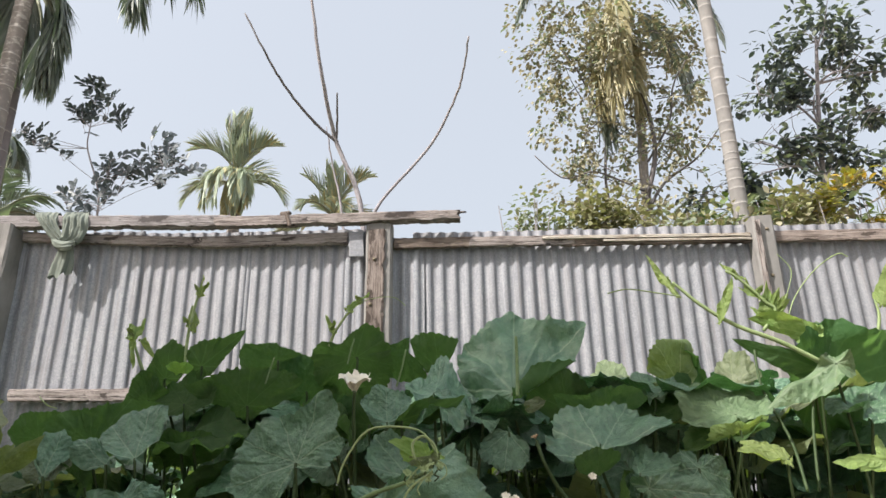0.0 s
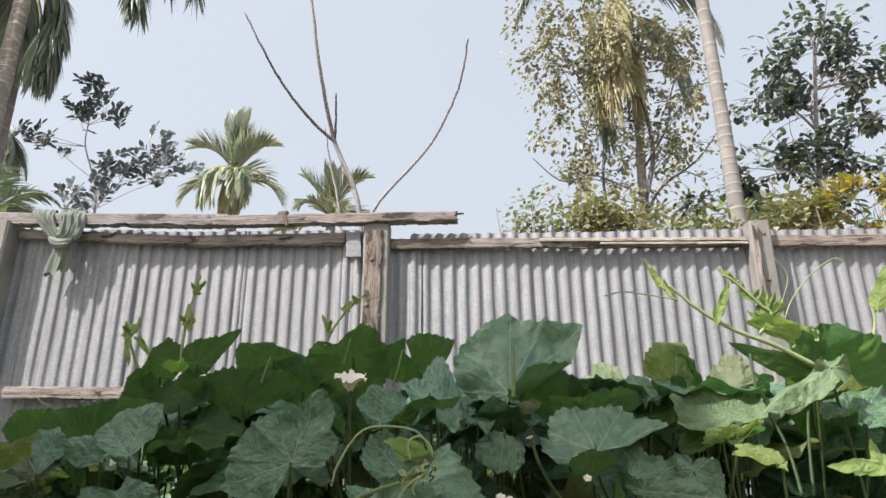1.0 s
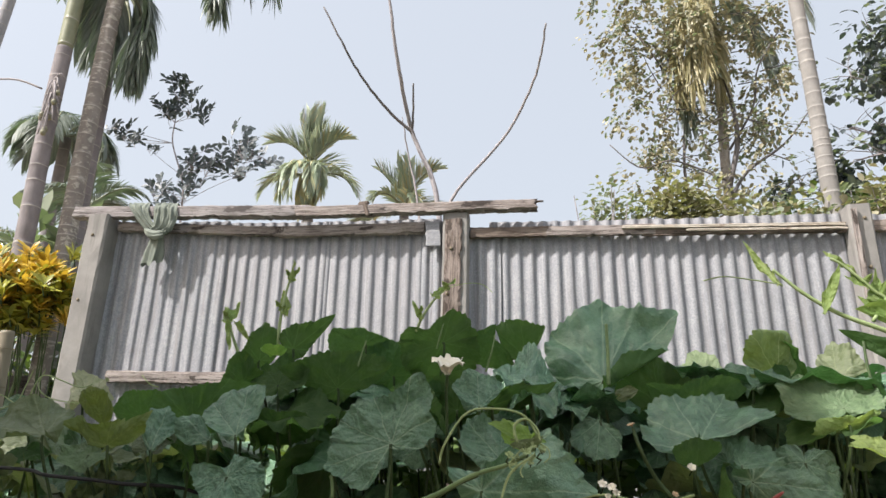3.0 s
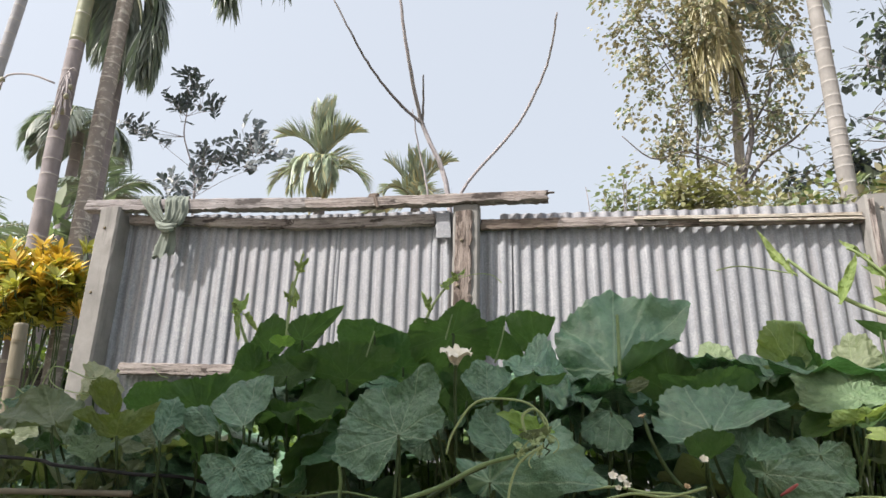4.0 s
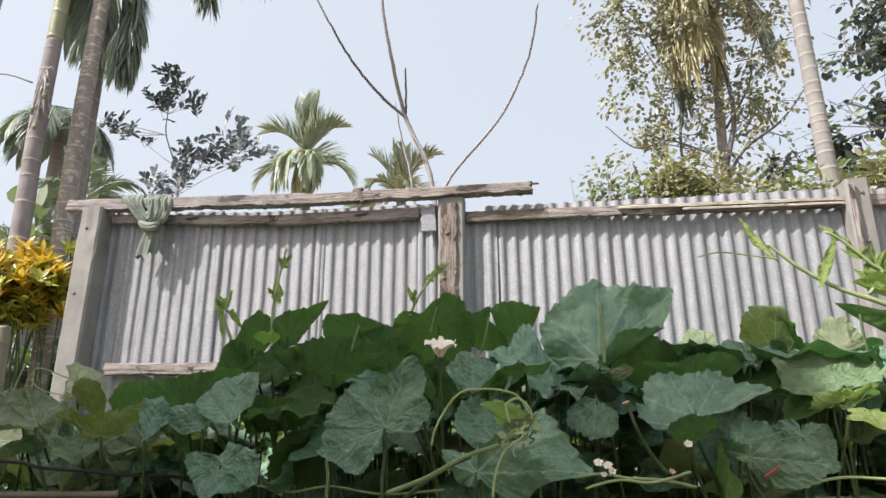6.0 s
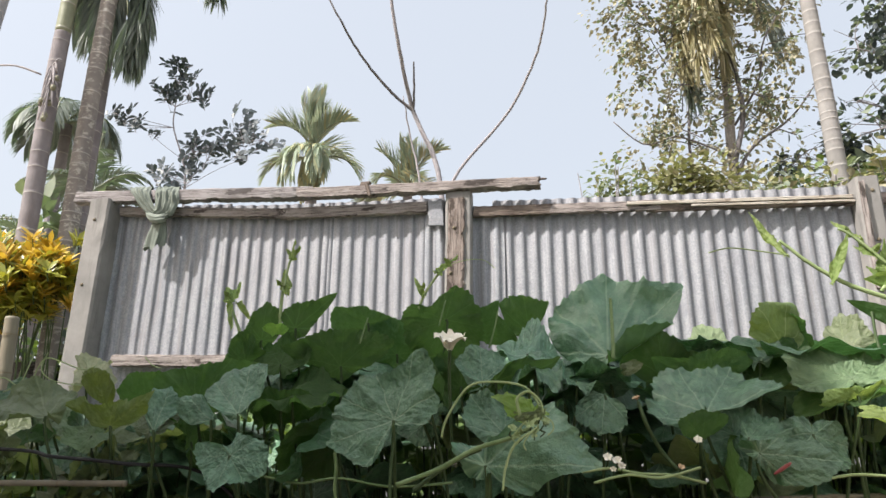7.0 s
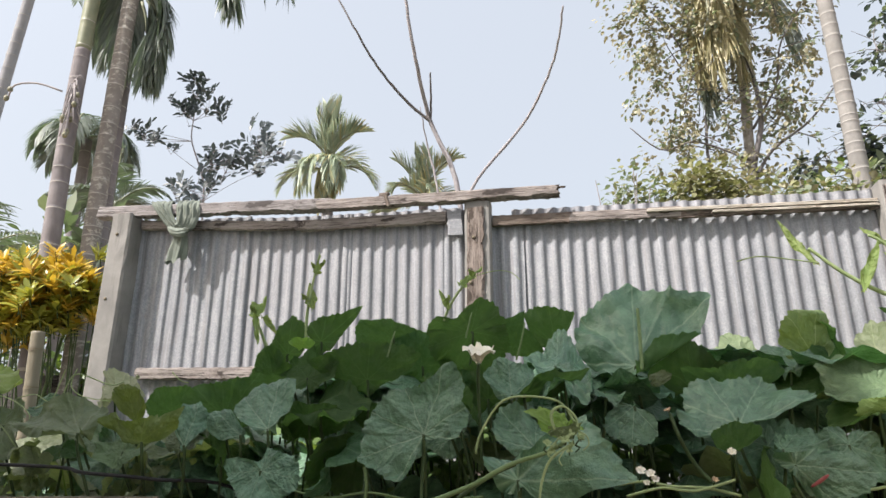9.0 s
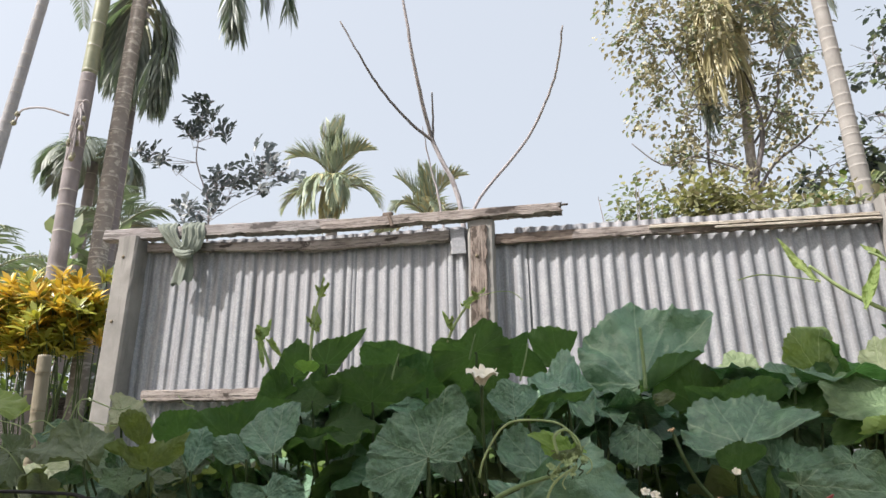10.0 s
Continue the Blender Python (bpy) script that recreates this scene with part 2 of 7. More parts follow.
def zinc_material(name, age=1.0):
    mat, nt, b = nodes_of(name, 0.55, 0.3, 0.35)
    co = coords_of(nt)
    rnd = nt.nodes.new("ShaderNodeObjectInfo").outputs["Random"]
    spangle = noise_of(nt, co, 95, 4, 0.8)
    cloud = noise_of(nt, co, 4, 5, 0.65, (1, 1, 0.4))
    streak = noise_of(nt, co, 16, 5, 0.65, (2.5, 1, 0.10))
    runs = noise_of(nt, co, 40, 3, 0.6, (2.2, 1, 0.05))
    col = ramp(nt, cloud, (0.3, (0.271, 0.28, 0.305)), (0.7, (0.38, 0.385, 0.402)))
    speck = noise_of(nt, co, 26, 6, 0.8, (1, 1, 0.45))
    col = mix(nt, ramp(nt, speck, (0.40, (0.45, 0.45, 0.45)), (0.54, (0, 0, 0))), col, (0.18, 0.189, 0.213))
    col = mix(nt, ramp(nt, spangle, (0.42, (0.6, 0.6, 0.6)), (0.53, (0, 0, 0))), col, (0.194, 0.204, 0.226))
    col = mix(nt, ramp(nt, spangle, (0.56, (0, 0, 0)), (0.68, (0.45, 0.45, 0.45))), col, (0.489, 0.502, 0.535))
    col = mix(nt, ramp(nt, streak, (0.50, (0, 0, 0)), (0.70, (0.65, 0.65, 0.65))), col, (0.226, 0.21, 0.214))
    col = mix(nt, ramp(nt, runs, (0.54, (0, 0, 0)), (0.68, (0.45, 0.45, 0.45))), col, (0.454, 0.456, 0.48))
    rust = noise_of(nt, co, 9, 6, 0.75, (1, 1, 0.35))
    col = mix(nt, ramp(nt, rust, (0.66, (0, 0, 0)), (0.74, (0.5, 0.5, 0.5))), col, (0.235, 0.153, 0.11))
    col = mix(nt, math_of(nt, "MULTIPLY", rnd, 0.25), col, (0.281, 0.266, 0.281))
    col = mix(nt, age, (0.145, 0.15, 0.166), col)
    nt.links.new(col, b.inputs["Base Color"])
    nt.links.new(ramp(nt, spangle, (0.3, (0.50, 0.50, 0.50)), (0.7, (0.70, 0.70, 0.70))), b.inputs["Roughness"])
    bump(nt, b, math_of(nt, "ADD", cloud, math_of(nt, "MULTIPLY", speck, 0.2)), 0.2, 0.01)
    return mat


def plain(name, low, high, scale=18, rough=0.75, depth=0.4, stretch=(1, 1, 1)):
    mat, nt, b = nodes_of(name, rough, 0, 0.3)
    co = coords_of(nt)
    n = noise_of(nt, co, scale, 5, 0.6, stretch)
    fine = noise_of(nt, co, scale * 7, 3, 0.6, stretch)
    col = mix(nt, math_of(nt, "MULTIPLY", fine, 0.3), ramp(nt, n, (0.3, low), (0.7, high)), low)
    nt.links.new(col, b.inputs["Base Color"])
    bump(nt, b, fine, depth, 0.004)
    return mat


def lichened_bark(name, low, high, spots):
    mat, nt, b = nodes_of(name, 0.9, 0, 0.2)
    co = coords_of(nt)
    col = ramp(nt, noise_of(nt, co, 7, 5, 0.65, (1, 1, 0.6)), (0.3, low), (0.7, high))
    blot = noise_of(nt, co, 13, 5, 0.7, (1, 1, 1.6))
    col = mix(nt, ramp(nt, blot, (0.53, (0, 0, 0)), (0.60, (0.85, 0.85, 0.85))), col, spots)
    fine = noise_of(nt, co, 90, 3)
    col = mix(nt, math_of(nt, "MULTIPLY", fine, 0.35), col, low)
    nt.links.new(col, b.inputs["Base Color"])
    bump(nt, b, math_of(nt, "ADD", fine, blot), 0.5, 0.006)
    return mat


LEAF = gourd_leaf_material("gourd_leaf_green", (0.039, 0.106, 0.054), (0.132, 0.250, 0.146), (0.36, 0.48, 0.32), (0.075, 0.21, 0.04), 0.18, 0.36, 0.9, 0.5)
LEAF_BELOW = gourd_leaf_material("gourd_leaf_underside", (0.046, 0.103, 0.0345), (0.0874, 0.159, 0.0609), (0.12, 0.19, 0.085), (0.115, 0.23, 0.0483), 0.50, 0.6, 0.25)
LEAF_YOUNG = gourd_leaf_material("gourd_leaf_young", (0.129, 0.166, 0.0828), (0.207, 0.244, 0.138), (0.38, 0.43, 0.25), (0.28, 0.37, 0.08), 0.35)
LEAF_SHOOT = gourd_leaf_material("gourd_leaf_shoot", (0.168, 0.256, 0.0595), (0.264, 0.352, 0.102), (0.368, 0.44, 0.187), (0.336, 0.448, 0.085), 0.4)
LEAF_BRIGHT = gourd_leaf_material("gourd_leaf_fresh", (0.15, 0.32, 0.045), (0.25, 0.46, 0.08), (0.36, 0.54, 0.16), (0.36, 0.58, 0.08), 0.4)
LEAF_PALE_GREEN = gourd_leaf_material("gourd_leaf_grey_green", (0.082, 0.138, 0.060), (0.152, 0.222, 0.106), (0.27, 0.31, 0.20), (0.20, 0.27, 0.08), 0.25)
LEAF_OLIVE = gourd_leaf_material("gourd_leaf_olive", (0.12, 0.17, 0.05), (0.21, 0.26, 0.09), (0.46, 0.50, 0.28), (0.26, 0.34, 0.06), 0.4, vein_mix=0.8)
LEAF_OLD = gourd_leaf_material("gourd_leaf_yellowed", (0.085, 0.13, 0.025), (0.16, 0.205, 0.045), (0.26, 0.28, 0.12), (0.19, 0.26, 0.04), 0.35, scorch=0.13)
LEAF_PALE = gourd_leaf_material("gourd_leaf_pale", (0.24, 0.28, 0.16), (0.36, 0.38, 0.24), (0.4, 0.42, 0.28), (0.3, 0.34, 0.12), 0.3)
STEM = plain("gourd_stem", (0.034, 0.060, 0.022), (0.072, 0.11, 0.042), 30, 0.55)
STEM_MID = plain("gourd_leaf_stalk", (0.12, 0.185, 0.07), (0.20, 0.28, 0.13), 30, 0.55)
STEM_PALE = plain("gourd_shoot", (0.238, 0.312, 0.131), (0.344, 0.426, 0.213), 30, 0.5)
PETAL = plain("white_petal", (0.72, 0.68, 0.55), (0.87, 0.84, 0.74), 30, 0.6, 0.2)
PETAL_DRY = plain("dry_petal", (0.42, 0.30, 0.18), (0.62, 0.46, 0.30), 40, 0.8)
CHILLI = plain("red_pod", (0.16, 0.03, 0.03), (0.26, 0.06, 0.05), 40, 0.45, 0.1)
WOOD = wood_material("weathered_wood", (0.38, 0.335, 0.315), (0.245, 0.208, 0.194), (0.07, 0.056, 0.05))
WOOD_GREY = wood_material("grey_beam_wood", (0.355, 0.33, 0.33), (0.265, 0.24, 0.238), (0.115, 0.1, 0.097))
WOOD_BROWN = wood_material("brown_post_wood", (0.35, 0.295, 0.265), (0.225, 0.18, 0.158), (0.10, 0.078, 0.066))
WOOD_DARK = wood_material("dark_stained_wood", (0.26, 0.21, 0.18), (0.16, 0.125, 0.105), (0.07, 0.055, 0.045))
# very dark wood: the shade under the croton is put into its colour
WOOD_SHADED = wood_material("shaded_board_wood", (0.13, 0.12, 0.115), (0.085, 0.08, 0.076), (0.04, 0.036, 0.034))
BATTEN = wood_material("pale_bamboo_batten", (0.56, 0.51, 0.45), (0.44, 0.385, 0.32), (0.3, 0.24, 0.19))
CONCRETE = concrete_material("concrete", (0.215, 0.206, 0.198), (0.34, 0.325, 0.31))
ZINC = zinc_material("galvanised_zinc")
ZINC_OLD = zinc_material("dull_galvanised_zinc", 0.97)
BAMBOO = plain("dry_bamboo", (0.16, 0.138, 0.10), (0.265, 0.235, 0.175), 14, 0.6, 0.3, (1, 1, 0.2))
BAMBOO_RING = plain("bamboo_node", (0.16, 0.13, 0.09), (0.24, 0.2, 0.14), 20, 0.7)
CLOTH = plain("pale_green_cloth", (0.150, 0.172, 0.148), (0.235, 0.260, 0.225), 9, 0.9, 0.5)
BARK = plain("areca_bark", (0.172, 0.156, 0.162), (0.287, 0.262, 0.271), 9, 0.85, 0.5, (1, 1, 0.5))
BARK_MOSSY = lichened_bark("areca_bark_lichened", (0.184, 0.167, 0.158), (0.311, 0.283, 0.261), (0.49, 0.471, 0.421))
# bluish and paler than BARK: distance haze put into the bark colour
BARK_HAZED = plain("areca_bark_hazed", (0.24, 0.242, 0.26), (0.35, 0.353, 0.375), 9, 0.85, 0.5, (1, 1, 0.5))
BARK_PALE = plain("areca_bark_pale", (0.215, 0.205, 0.196), (0.327, 0.311, 0.298), 9, 0.85, 0.5, (1, 1, 0.5))
RING = plain("areca_ring_scar", (0.306, 0.287, 0.262), (0.425, 0.401, 0.365), 30, 0.85)
RING_PALE = plain("areca_ring_scar_faint", (0.281, 0.268, 0.251), (0.374, 0.357, 0.336), 30, 0.85)
SHAFT = plain("areca_crownshaft", (0.19, 0.205, 0.135), (0.28, 0.292, 0.20), 8, 0.45, 0.2)
TWIG = plain("grey_twig_bark", (0.26, 0.24, 0.25), (0.42, 0.39, 0.40), 40, 0.85)
TWIG_DARK = plain("dark_twig_bark", (0.125, 0.115, 0.117), (0.205, 0.19, 0.192), 40, 0.85)
TRUNK = plain("pale_trunk_bark", (0.30, 0.275, 0.26), (0.48, 0.445, 0.42), 20, 0.9, 0.6)
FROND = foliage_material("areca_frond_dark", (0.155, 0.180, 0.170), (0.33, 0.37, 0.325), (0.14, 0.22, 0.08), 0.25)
# paler copy of FROND: sunlit brightness put into the frond colour
FROND_LIT = foliage_material("areca_frond_lit", (0.248, 0.313, 0.23), (0.478, 0.534, 0.405), (0.54, 0.60, 0.37), 0.22)
FROND_DRY = foliage_material("areca_frond_yellow", (0.40, 0.37, 0.18), (0.68, 0.63, 0.40), (0.58, 0.52, 0.26), 0.22)
FROND_KHAKI = foliage_material("old_frond_khaki", (0.24, 0.225, 0.12), (0.46, 0.43, 0.25), (0.34, 0.31, 0.12), 0.2)
FROND_STRAW = foliage_material("old_frond_straw", (0.34, 0.30, 0.17), (0.58, 0.53, 0.34), (0.38, 0.33, 0.14), 0.2)
DARK_LEAF = foliage_material("dark_glossy_leaf", (0.062, 0.078, 0.092), (0.135, 0.158, 0.176), (0.10, 0.16, 0.08), 0.2, 0.45)
OLIVE_LEAF = foliage_material("olive_vine_leaf", (0.246, 0.23, 0.156), (0.459, 0.435, 0.32), (0.38, 0.34, 0.15), 0.2)
GREEN_LEAF = foliage_material("tree_leaf_green", (0.16, 0.19, 0.145), (0.34, 0.38, 0.29), (0.24, 0.32, 0.12), 0.3, 0.35)
HEDGE_LEAF = foliage_material("hedge_leaf", (0.165, 0.175, 0.085), (0.37, 0.365, 0.20), (0.33, 0.35, 0.11), 0.3)
CROTON_YELLOW = foliage_material("croton_leaf_yellow", (0.40, 0.25, 0.03), (0.66, 0.50, 0.10), (0.66, 0.44, 0.04), 0.3, 0.35, 0.25)
CROTON_GREEN = foliage_material("croton_leaf_green", (0.20, 0.23, 0.04), (0.48, 0.47, 0.09), (0.35, 0.33, 0.03), 0.3, 0.35)
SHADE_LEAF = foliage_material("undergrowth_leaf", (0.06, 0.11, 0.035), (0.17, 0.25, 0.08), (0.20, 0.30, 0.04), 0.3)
BANANA_LEAF = foliage_material("broad_back_leaf", (0.12, 0.16, 0.12), (0.30, 0.36, 0.28), (0.18, 0.26, 0.08), 0.3)
BANANA_PALE = foliage_material("pale_banana_leaf", (0.30, 0.37, 0.31), (0.40, 0.47, 0.40), (0.30, 0.40, 0.22), 0.3, 0.5, 0.2)
NUT = plain("areca_nut_green", (0.15, 0.15, 0.10), (0.27, 0.26, 0.18), 30, 0.5)
SOIL = plain("garden_soil", (0.22, 0.18, 0.135), (0.37, 0.31, 0.24), 3, 0.95, 0.8)
GRASS = foliage_material("grass_blade", (0.05, 0.10, 0.02), (0.16, 0.24, 0.06), (0.2, 0.3, 0.05), 0.3)
# near-white so that the added unseen walls bounce light onto the vines
PLASTER = concrete_material("near_white_plaster", (0.66, 0.64, 0.60), (0.80, 0.78, 0.74))
CABLE = plain("black_cable", (0.012, 0.012, 0.013), (0.03, 0.03, 0.03), 40, 0.5)


# ---- ground and added unseen walls ----
def ground_sheet():
    g = Geo()
    xs = [-600, -120, -40, -15] + [-8 + 0.5 * i for i in range(33)] + [15, 40, 120, 600]
    ys = [-600, -120, -40, -15] + [-8 + 0.5 * i for i in range(41)] + [20, 50, 120, 600]
    verts = [(x, y, 0.035 * noise.noise((x * 0.7, y * 0.7, 0)) if abs(x) < 12 and abs(y) < 14 else 0.0) for y in ys for x in xs]
    n = len(xs)
    g.add(verts, [(j * n + i, j * n + i + 1, (j + 1) * n + i + 1, (j + 1) * n + i) for j in range(len(ys) - 1) for i in range(n - 1)])
    tagged(part("ground", g, SOIL), "brown garden soil under the gourd vines and fence", "ground", kind="structure")


def slab(g, lo, hi, slot=0):
    (x0, y0, z0), (x1, y1, z1) = lo, hi
    g.add([(x0, y0, z0), (x1, y0, z0), (x1, y1, z0), (x0, y1, z0), (x0, y0, z1), (x1, y0, z1), (x1, y1, z1), (x0, y1, z1)],
          [(0, 3, 2, 1), (4, 5, 6, 7), (0, 1, 5, 4), (1, 2, 6, 5), (2, 3, 7, 6), (3, 0, 4, 7)], slot)


ground_sheet()
g = Geo()
# added unseen wall, its outline shaped to cast shade on the vines
side = [(-2.385, -0.1), (-2.385, 2.80), (-4.1, 6.23), (-5.3, 4.44), (-5.3, -0.1)]
g.add([(-2.4, y, z) for y, z in side] + [(-2.2, y, z) for y, z in side], [(0, 1, 2, 3, 4), (9, 8, 7, 6, 5)] + [(k, 5 + k, 5 + (k + 1) % 5, (k + 1) % 5) for k in range(5)])
tagged(part("wall_west", g, PLASTER, smooth=False), "plain near-white wall added out of view to shade the vines", "wall", kind="structure")
# added unseen wall behind the camera; holds back low sky light
g = Geo()
slab(g, (-2.2, -5.8, -0.1), (5.0, -5.6, 2.2))
tagged(part("wall_south", g, PLASTER, smooth=False), "plain near-white wall added out of view to block low southern sky", "wall", kind="structure")


# ---- corrugated fence ----
def plank(p0, p1, high, deep, seed, rag0=0.01, rag1=0.01, taper=(1, 1)):
    """A worn sawn board between two points, with wavy edges and ragged ends; its length runs along local x."""
    p0, p1 = Vector(p0), Vector(p1)
    d = p1 - p0
    length = d.length
    n = max(8, int(length / 0.018))
    rnd = random.Random(seed)
    g = Geo()
    ring = 10
    verts = []
    for i in range(n + 1):
        s = i / n
        x = s * length
        k = taper[0] + (taper[1] - taper[0]) * s
        for j, (a, b) in enumerate(((-1, -0.85), (-1, 0), (-1, 0.85), (-0.85, 1), (0, 1), (0.85, 1), (1, 0.85), (1, 0), (1, -0.85), (0, -1))):
            q = noise.noise((x * 5 + seed * 7.3, j * 1.7, seed)) * 0.5 + noise.noise((x * 19 + seed, j * 3.1, seed * 2)) * 0.35
            h = b * high / 2 * k + (q * high * 0.11 + high * 0.10 * min(0, noise.noise((x * 31, j * 0.9, seed)) + 0.1))
            if b < 0:
                # splintered lower edge
                h += high * 0.34 * max(0, noise.noise((x * 9 + seed, 0.4 * a, seed * 3)) - 0.15) + high * 0.12 * noise.noise((x * 45, a, seed))
            y = a * deep / 2 + q * deep * 0.10
            xx = x
            if i == 0:
                xx += rag0 * rnd.uniform(-1, 1)
            if i == n:
                xx += rag1 * rnd.uniform(-1, 1)
            verts.append((xx, y, h))
    faces = [(i * ring + k, i * ring + (k + 1) % ring, (i + 1) * ring + (k + 1) % ring, (i + 1) * ring + k) for i in range(n) for k in range(ring)]
    faces += [tuple(range(ring)), tuple(n * ring + k for k in reversed(range(ring)))]
    g.add(verts, [tuple(reversed(f)) for f in faces])
    x = d.normalized()
    y = Vector((0, 0, 1)).cross(x).normalized()
    z = x.cross(y)
    m = Matrix((x, y, z)).transposed().to_4x4()
    return g, Matrix.Translation(p0) @ m


def board(name, p0, p1, high, deep, mat, parent, seed, label="", **k):
    g, m = plank(p0, p1, high, deep, seed, **k)
    ob = part(name, g, mat, None, label, smooth=False)
    ob.parent = parent
    ob.matrix_basis = Matrix.Translation(parent.location).inverted() @ m
    return ob


def post(name, x, half, deep, top, lean, parent, label, mat, seed, y=-0.01):
    """A square concrete post with chipped edges; lean is how far the foot stands off from the top."""
    g = Geo()
    n = 26
    verts, ring = [], 12
    c = 0.012
    prof = [(-half + c, -deep), (0, -deep), (half - c, -deep), (half, -deep + c), (half, 0), (half, deep - c), (half - c, deep), (0, deep),
            (-half + c, deep), (-half, deep - c), (-half, 0), (-half, -deep + c)]
    for i in range(n + 1):
        s = i / n
        z = -0.2 + (top + 0.2) * s
        for j, (a, b) in enumerate(prof):
            q = noise.noise((z * 9 + seed, j * 2.3, seed)) * 0.0012
            chip = 0.012 * max(0, noise.noise((z * 14, j * 5.1, seed + 3)) - 0.25) if j % 3 in (0, 2) else 0
            k = 1 - (q + chip) / half
            verts.append((x + lean * (1 - s) + a * k, y + b * k, z + (0.006 * noise.noise((j * 1.9, seed, 1)) if i == n else 0)))
    g.add(verts, [(i * ring + k, i * ring + (k + 1) % ring, (i + 1) * ring + (k + 1) % ring, (i + 1) * ring + k) for i in range(n) for k in range(ring)]
          + [tuple(n * ring + k for k in range(ring))])
    ob = part(name, g, mat, None, label, smooth=False)
    return held(ob, parent)


PITCH = 0.0745


def sheet(x0, waves, top0, top1, y, parent, seed, foot_shift=0.0, phase=0.0, amp=0.0070, mat=ZINC):
    """One corrugated sheet; its top follows a slope and its foot may stand aside."""
    g = Geo()
    per, rows = 14, 16
    n = int(waves * per)
    verts = []
    for j in range(rows + 1):
        s = j / rows
        for i in range(n + 1):
            x = i / per * PITCH
            top = top0 + (top1 - top0) * i / n + 0.004 * noise.noise((x * 6, seed, 0))
            z = 0.02 + (top - 0.02) * s
            wob = 0.004 * noise.noise((x * 3 + seed, z * 2, seed)) + 0.0022 * noise.noise((x * 14, z * 9, seed))
            turn = 2 * math.pi * (i / per + phase)
            wave = math.sin(turn - 0.3 * math.sin(turn))
            yy = -amp * wave * (1.32 - 0.32 * wave * wave) * (1 + 0.25 * noise.noise((int(i / per) * 3.1, z * 3, seed)))
            verts.append((x0 + x + foot_shift * (1 - s) + 0.003 * noise.noise((z * 4, x * 9, seed)), y + yy + wob, z))
    g.add(verts, [(j * (n + 1) + i, j * (n + 1) + i + 1, (j + 1) * (n + 1) + i + 1, (j + 1) * (n + 1) + i) for j in range(rows) for i in range(n)])
    return held(part("corrugated_sheet", g, mat), parent)


fence = empty("corrugated_fence", (0, 0, 0), "weathered galvanised corrugated metal fence on concrete posts with wooden rails", "fence")
post_end = post("concrete_post", -2.328, 0.070, 0.08, 2.26, -0.035, fence, "pale grey square concrete post", CONCRETE, 1, y=-0.03)
post_mid = post("concrete_post", -0.062, 0.078, 0.05, 2.16, -0.055, fence, "stained concrete post with a brown face", CONCRETE, 2)
post_far = post("concrete_post", 2.165, 0.060, 0.06, 2.085, -0.09, fence, "pale grey square concrete post", CONCRETE, 3)
board("post_facing", (-0.128, -0.066, 0.5), (-0.072, -0.066, 2.12), 0.098, 0.02, WOOD_BROWN, fence, 4, "brown weathered wooden facing board")
board("splint", (2.098, -0.075, 1.45), (2.125, -0.08, 2.05), 0.028, 0.03, WOOD, fence, 5, "split brown wooden strip")

# panel one, three overlapping sheets, then panel two and three
sheet(-2.29, 10.5, 2.245, 2.222, 0.030, fence, 11, -0.02, amp=0.0064, mat=ZINC_OLD)
sheet(-1.55, 9.5, 2.212, 2.184, 0.036, fence, 12, -0.03, amp=0.0064, mat=ZINC_OLD)
sheet(-0.90, 9.8, 2.184, 2.165, 0.030, fence, 13, -0.04, amp=0.0064, mat=ZINC_OLD)
sheet(-0.27, 3.4, 2.15, 2.14, 0.018, fence, 14, -0.05)
sheet(0.005, 2.6, 2.09, 2.085, 0.018, fence, 15, -0.04, 0.3)
sheet(0.13, 9.6, 2.125, 2.10, 0.030, fence, 16, -0.04)
sheet(0.80, 9.6, 2.105, 2.085, 0.036, fence, 17, -0.05)
sheet(1.47, 9.0, 2.09, 2.07, 0.030, fence, 18, -0.06)
sheet(2.18, 10.5, 2.06, 2.04, 0.030, fence, 19, -0.06)
sheet(2.93, 10.5, 2.05, 2.03, 0.036, fence, 20, -0.06)

board("top_beam", (-2.52, -0.05, 2.295), (-0.95, -0.05, 2.215), 0.078, 0.07, WOOD_GREY, fence, 21, "grey weathered wooden beam")
board("top_beam", (-1.04, -0.055, 2.213), (0.405, -0.055, 2.180), 0.066, 0.065, WOOD, fence, 22, "brown split wooden beam with a splintered end", rag1=0.02)
board("splinter", (0.33, -0.055, 2.205), (0.455, -0.055, 2.208), 0.014, 0.02, WOOD_BROWN, fence, 23, taper=(1.3, 0.2))
board("rail", (-2.24, -0.006, 2.205), (-1.10, -0.006, 2.110), 0.062, 0.034, WOOD, fence, 24, "brown weathered wooden rail")
board("rail", (-1.16, -0.006, 2.112), (-0.26, -0.006, 2.092), 0.074, 0.034, WOOD, fence, 25, "brown weathered wooden rail with dark stains")
board("rail", (-2.13, -0.022, 1.243), (-1.0, -0.022, 1.20), 0.070, 0.055, WOOD, fence, 26, "cracked and peeling wooden mid rail")
board("rail", (-1.02, -0.022, 1.20), (-0.15, -0.022, 1.165), 0.070, 0.055, WOOD, fence, 27, "weathered wooden mid rail")
board("rail", (0.02, -0.022, 1.12), (2.04, -0.022, 1.06), 0.070, 0.055, WOOD, fence, 28, "weathered wooden mid rail")
board("rail", (0.02, -0.006, 2.043), (0.47, -0.006, 2.030), 0.066, 0.032, WOOD_DARK, fence, 29, "dark stained wooden rail")
board("rail", (0.46, -0.006, 2.030), (1.08, -0.006, 2.012), 0.064, 0.032, WOOD, fence, 36, "pale weathered wooden rail")
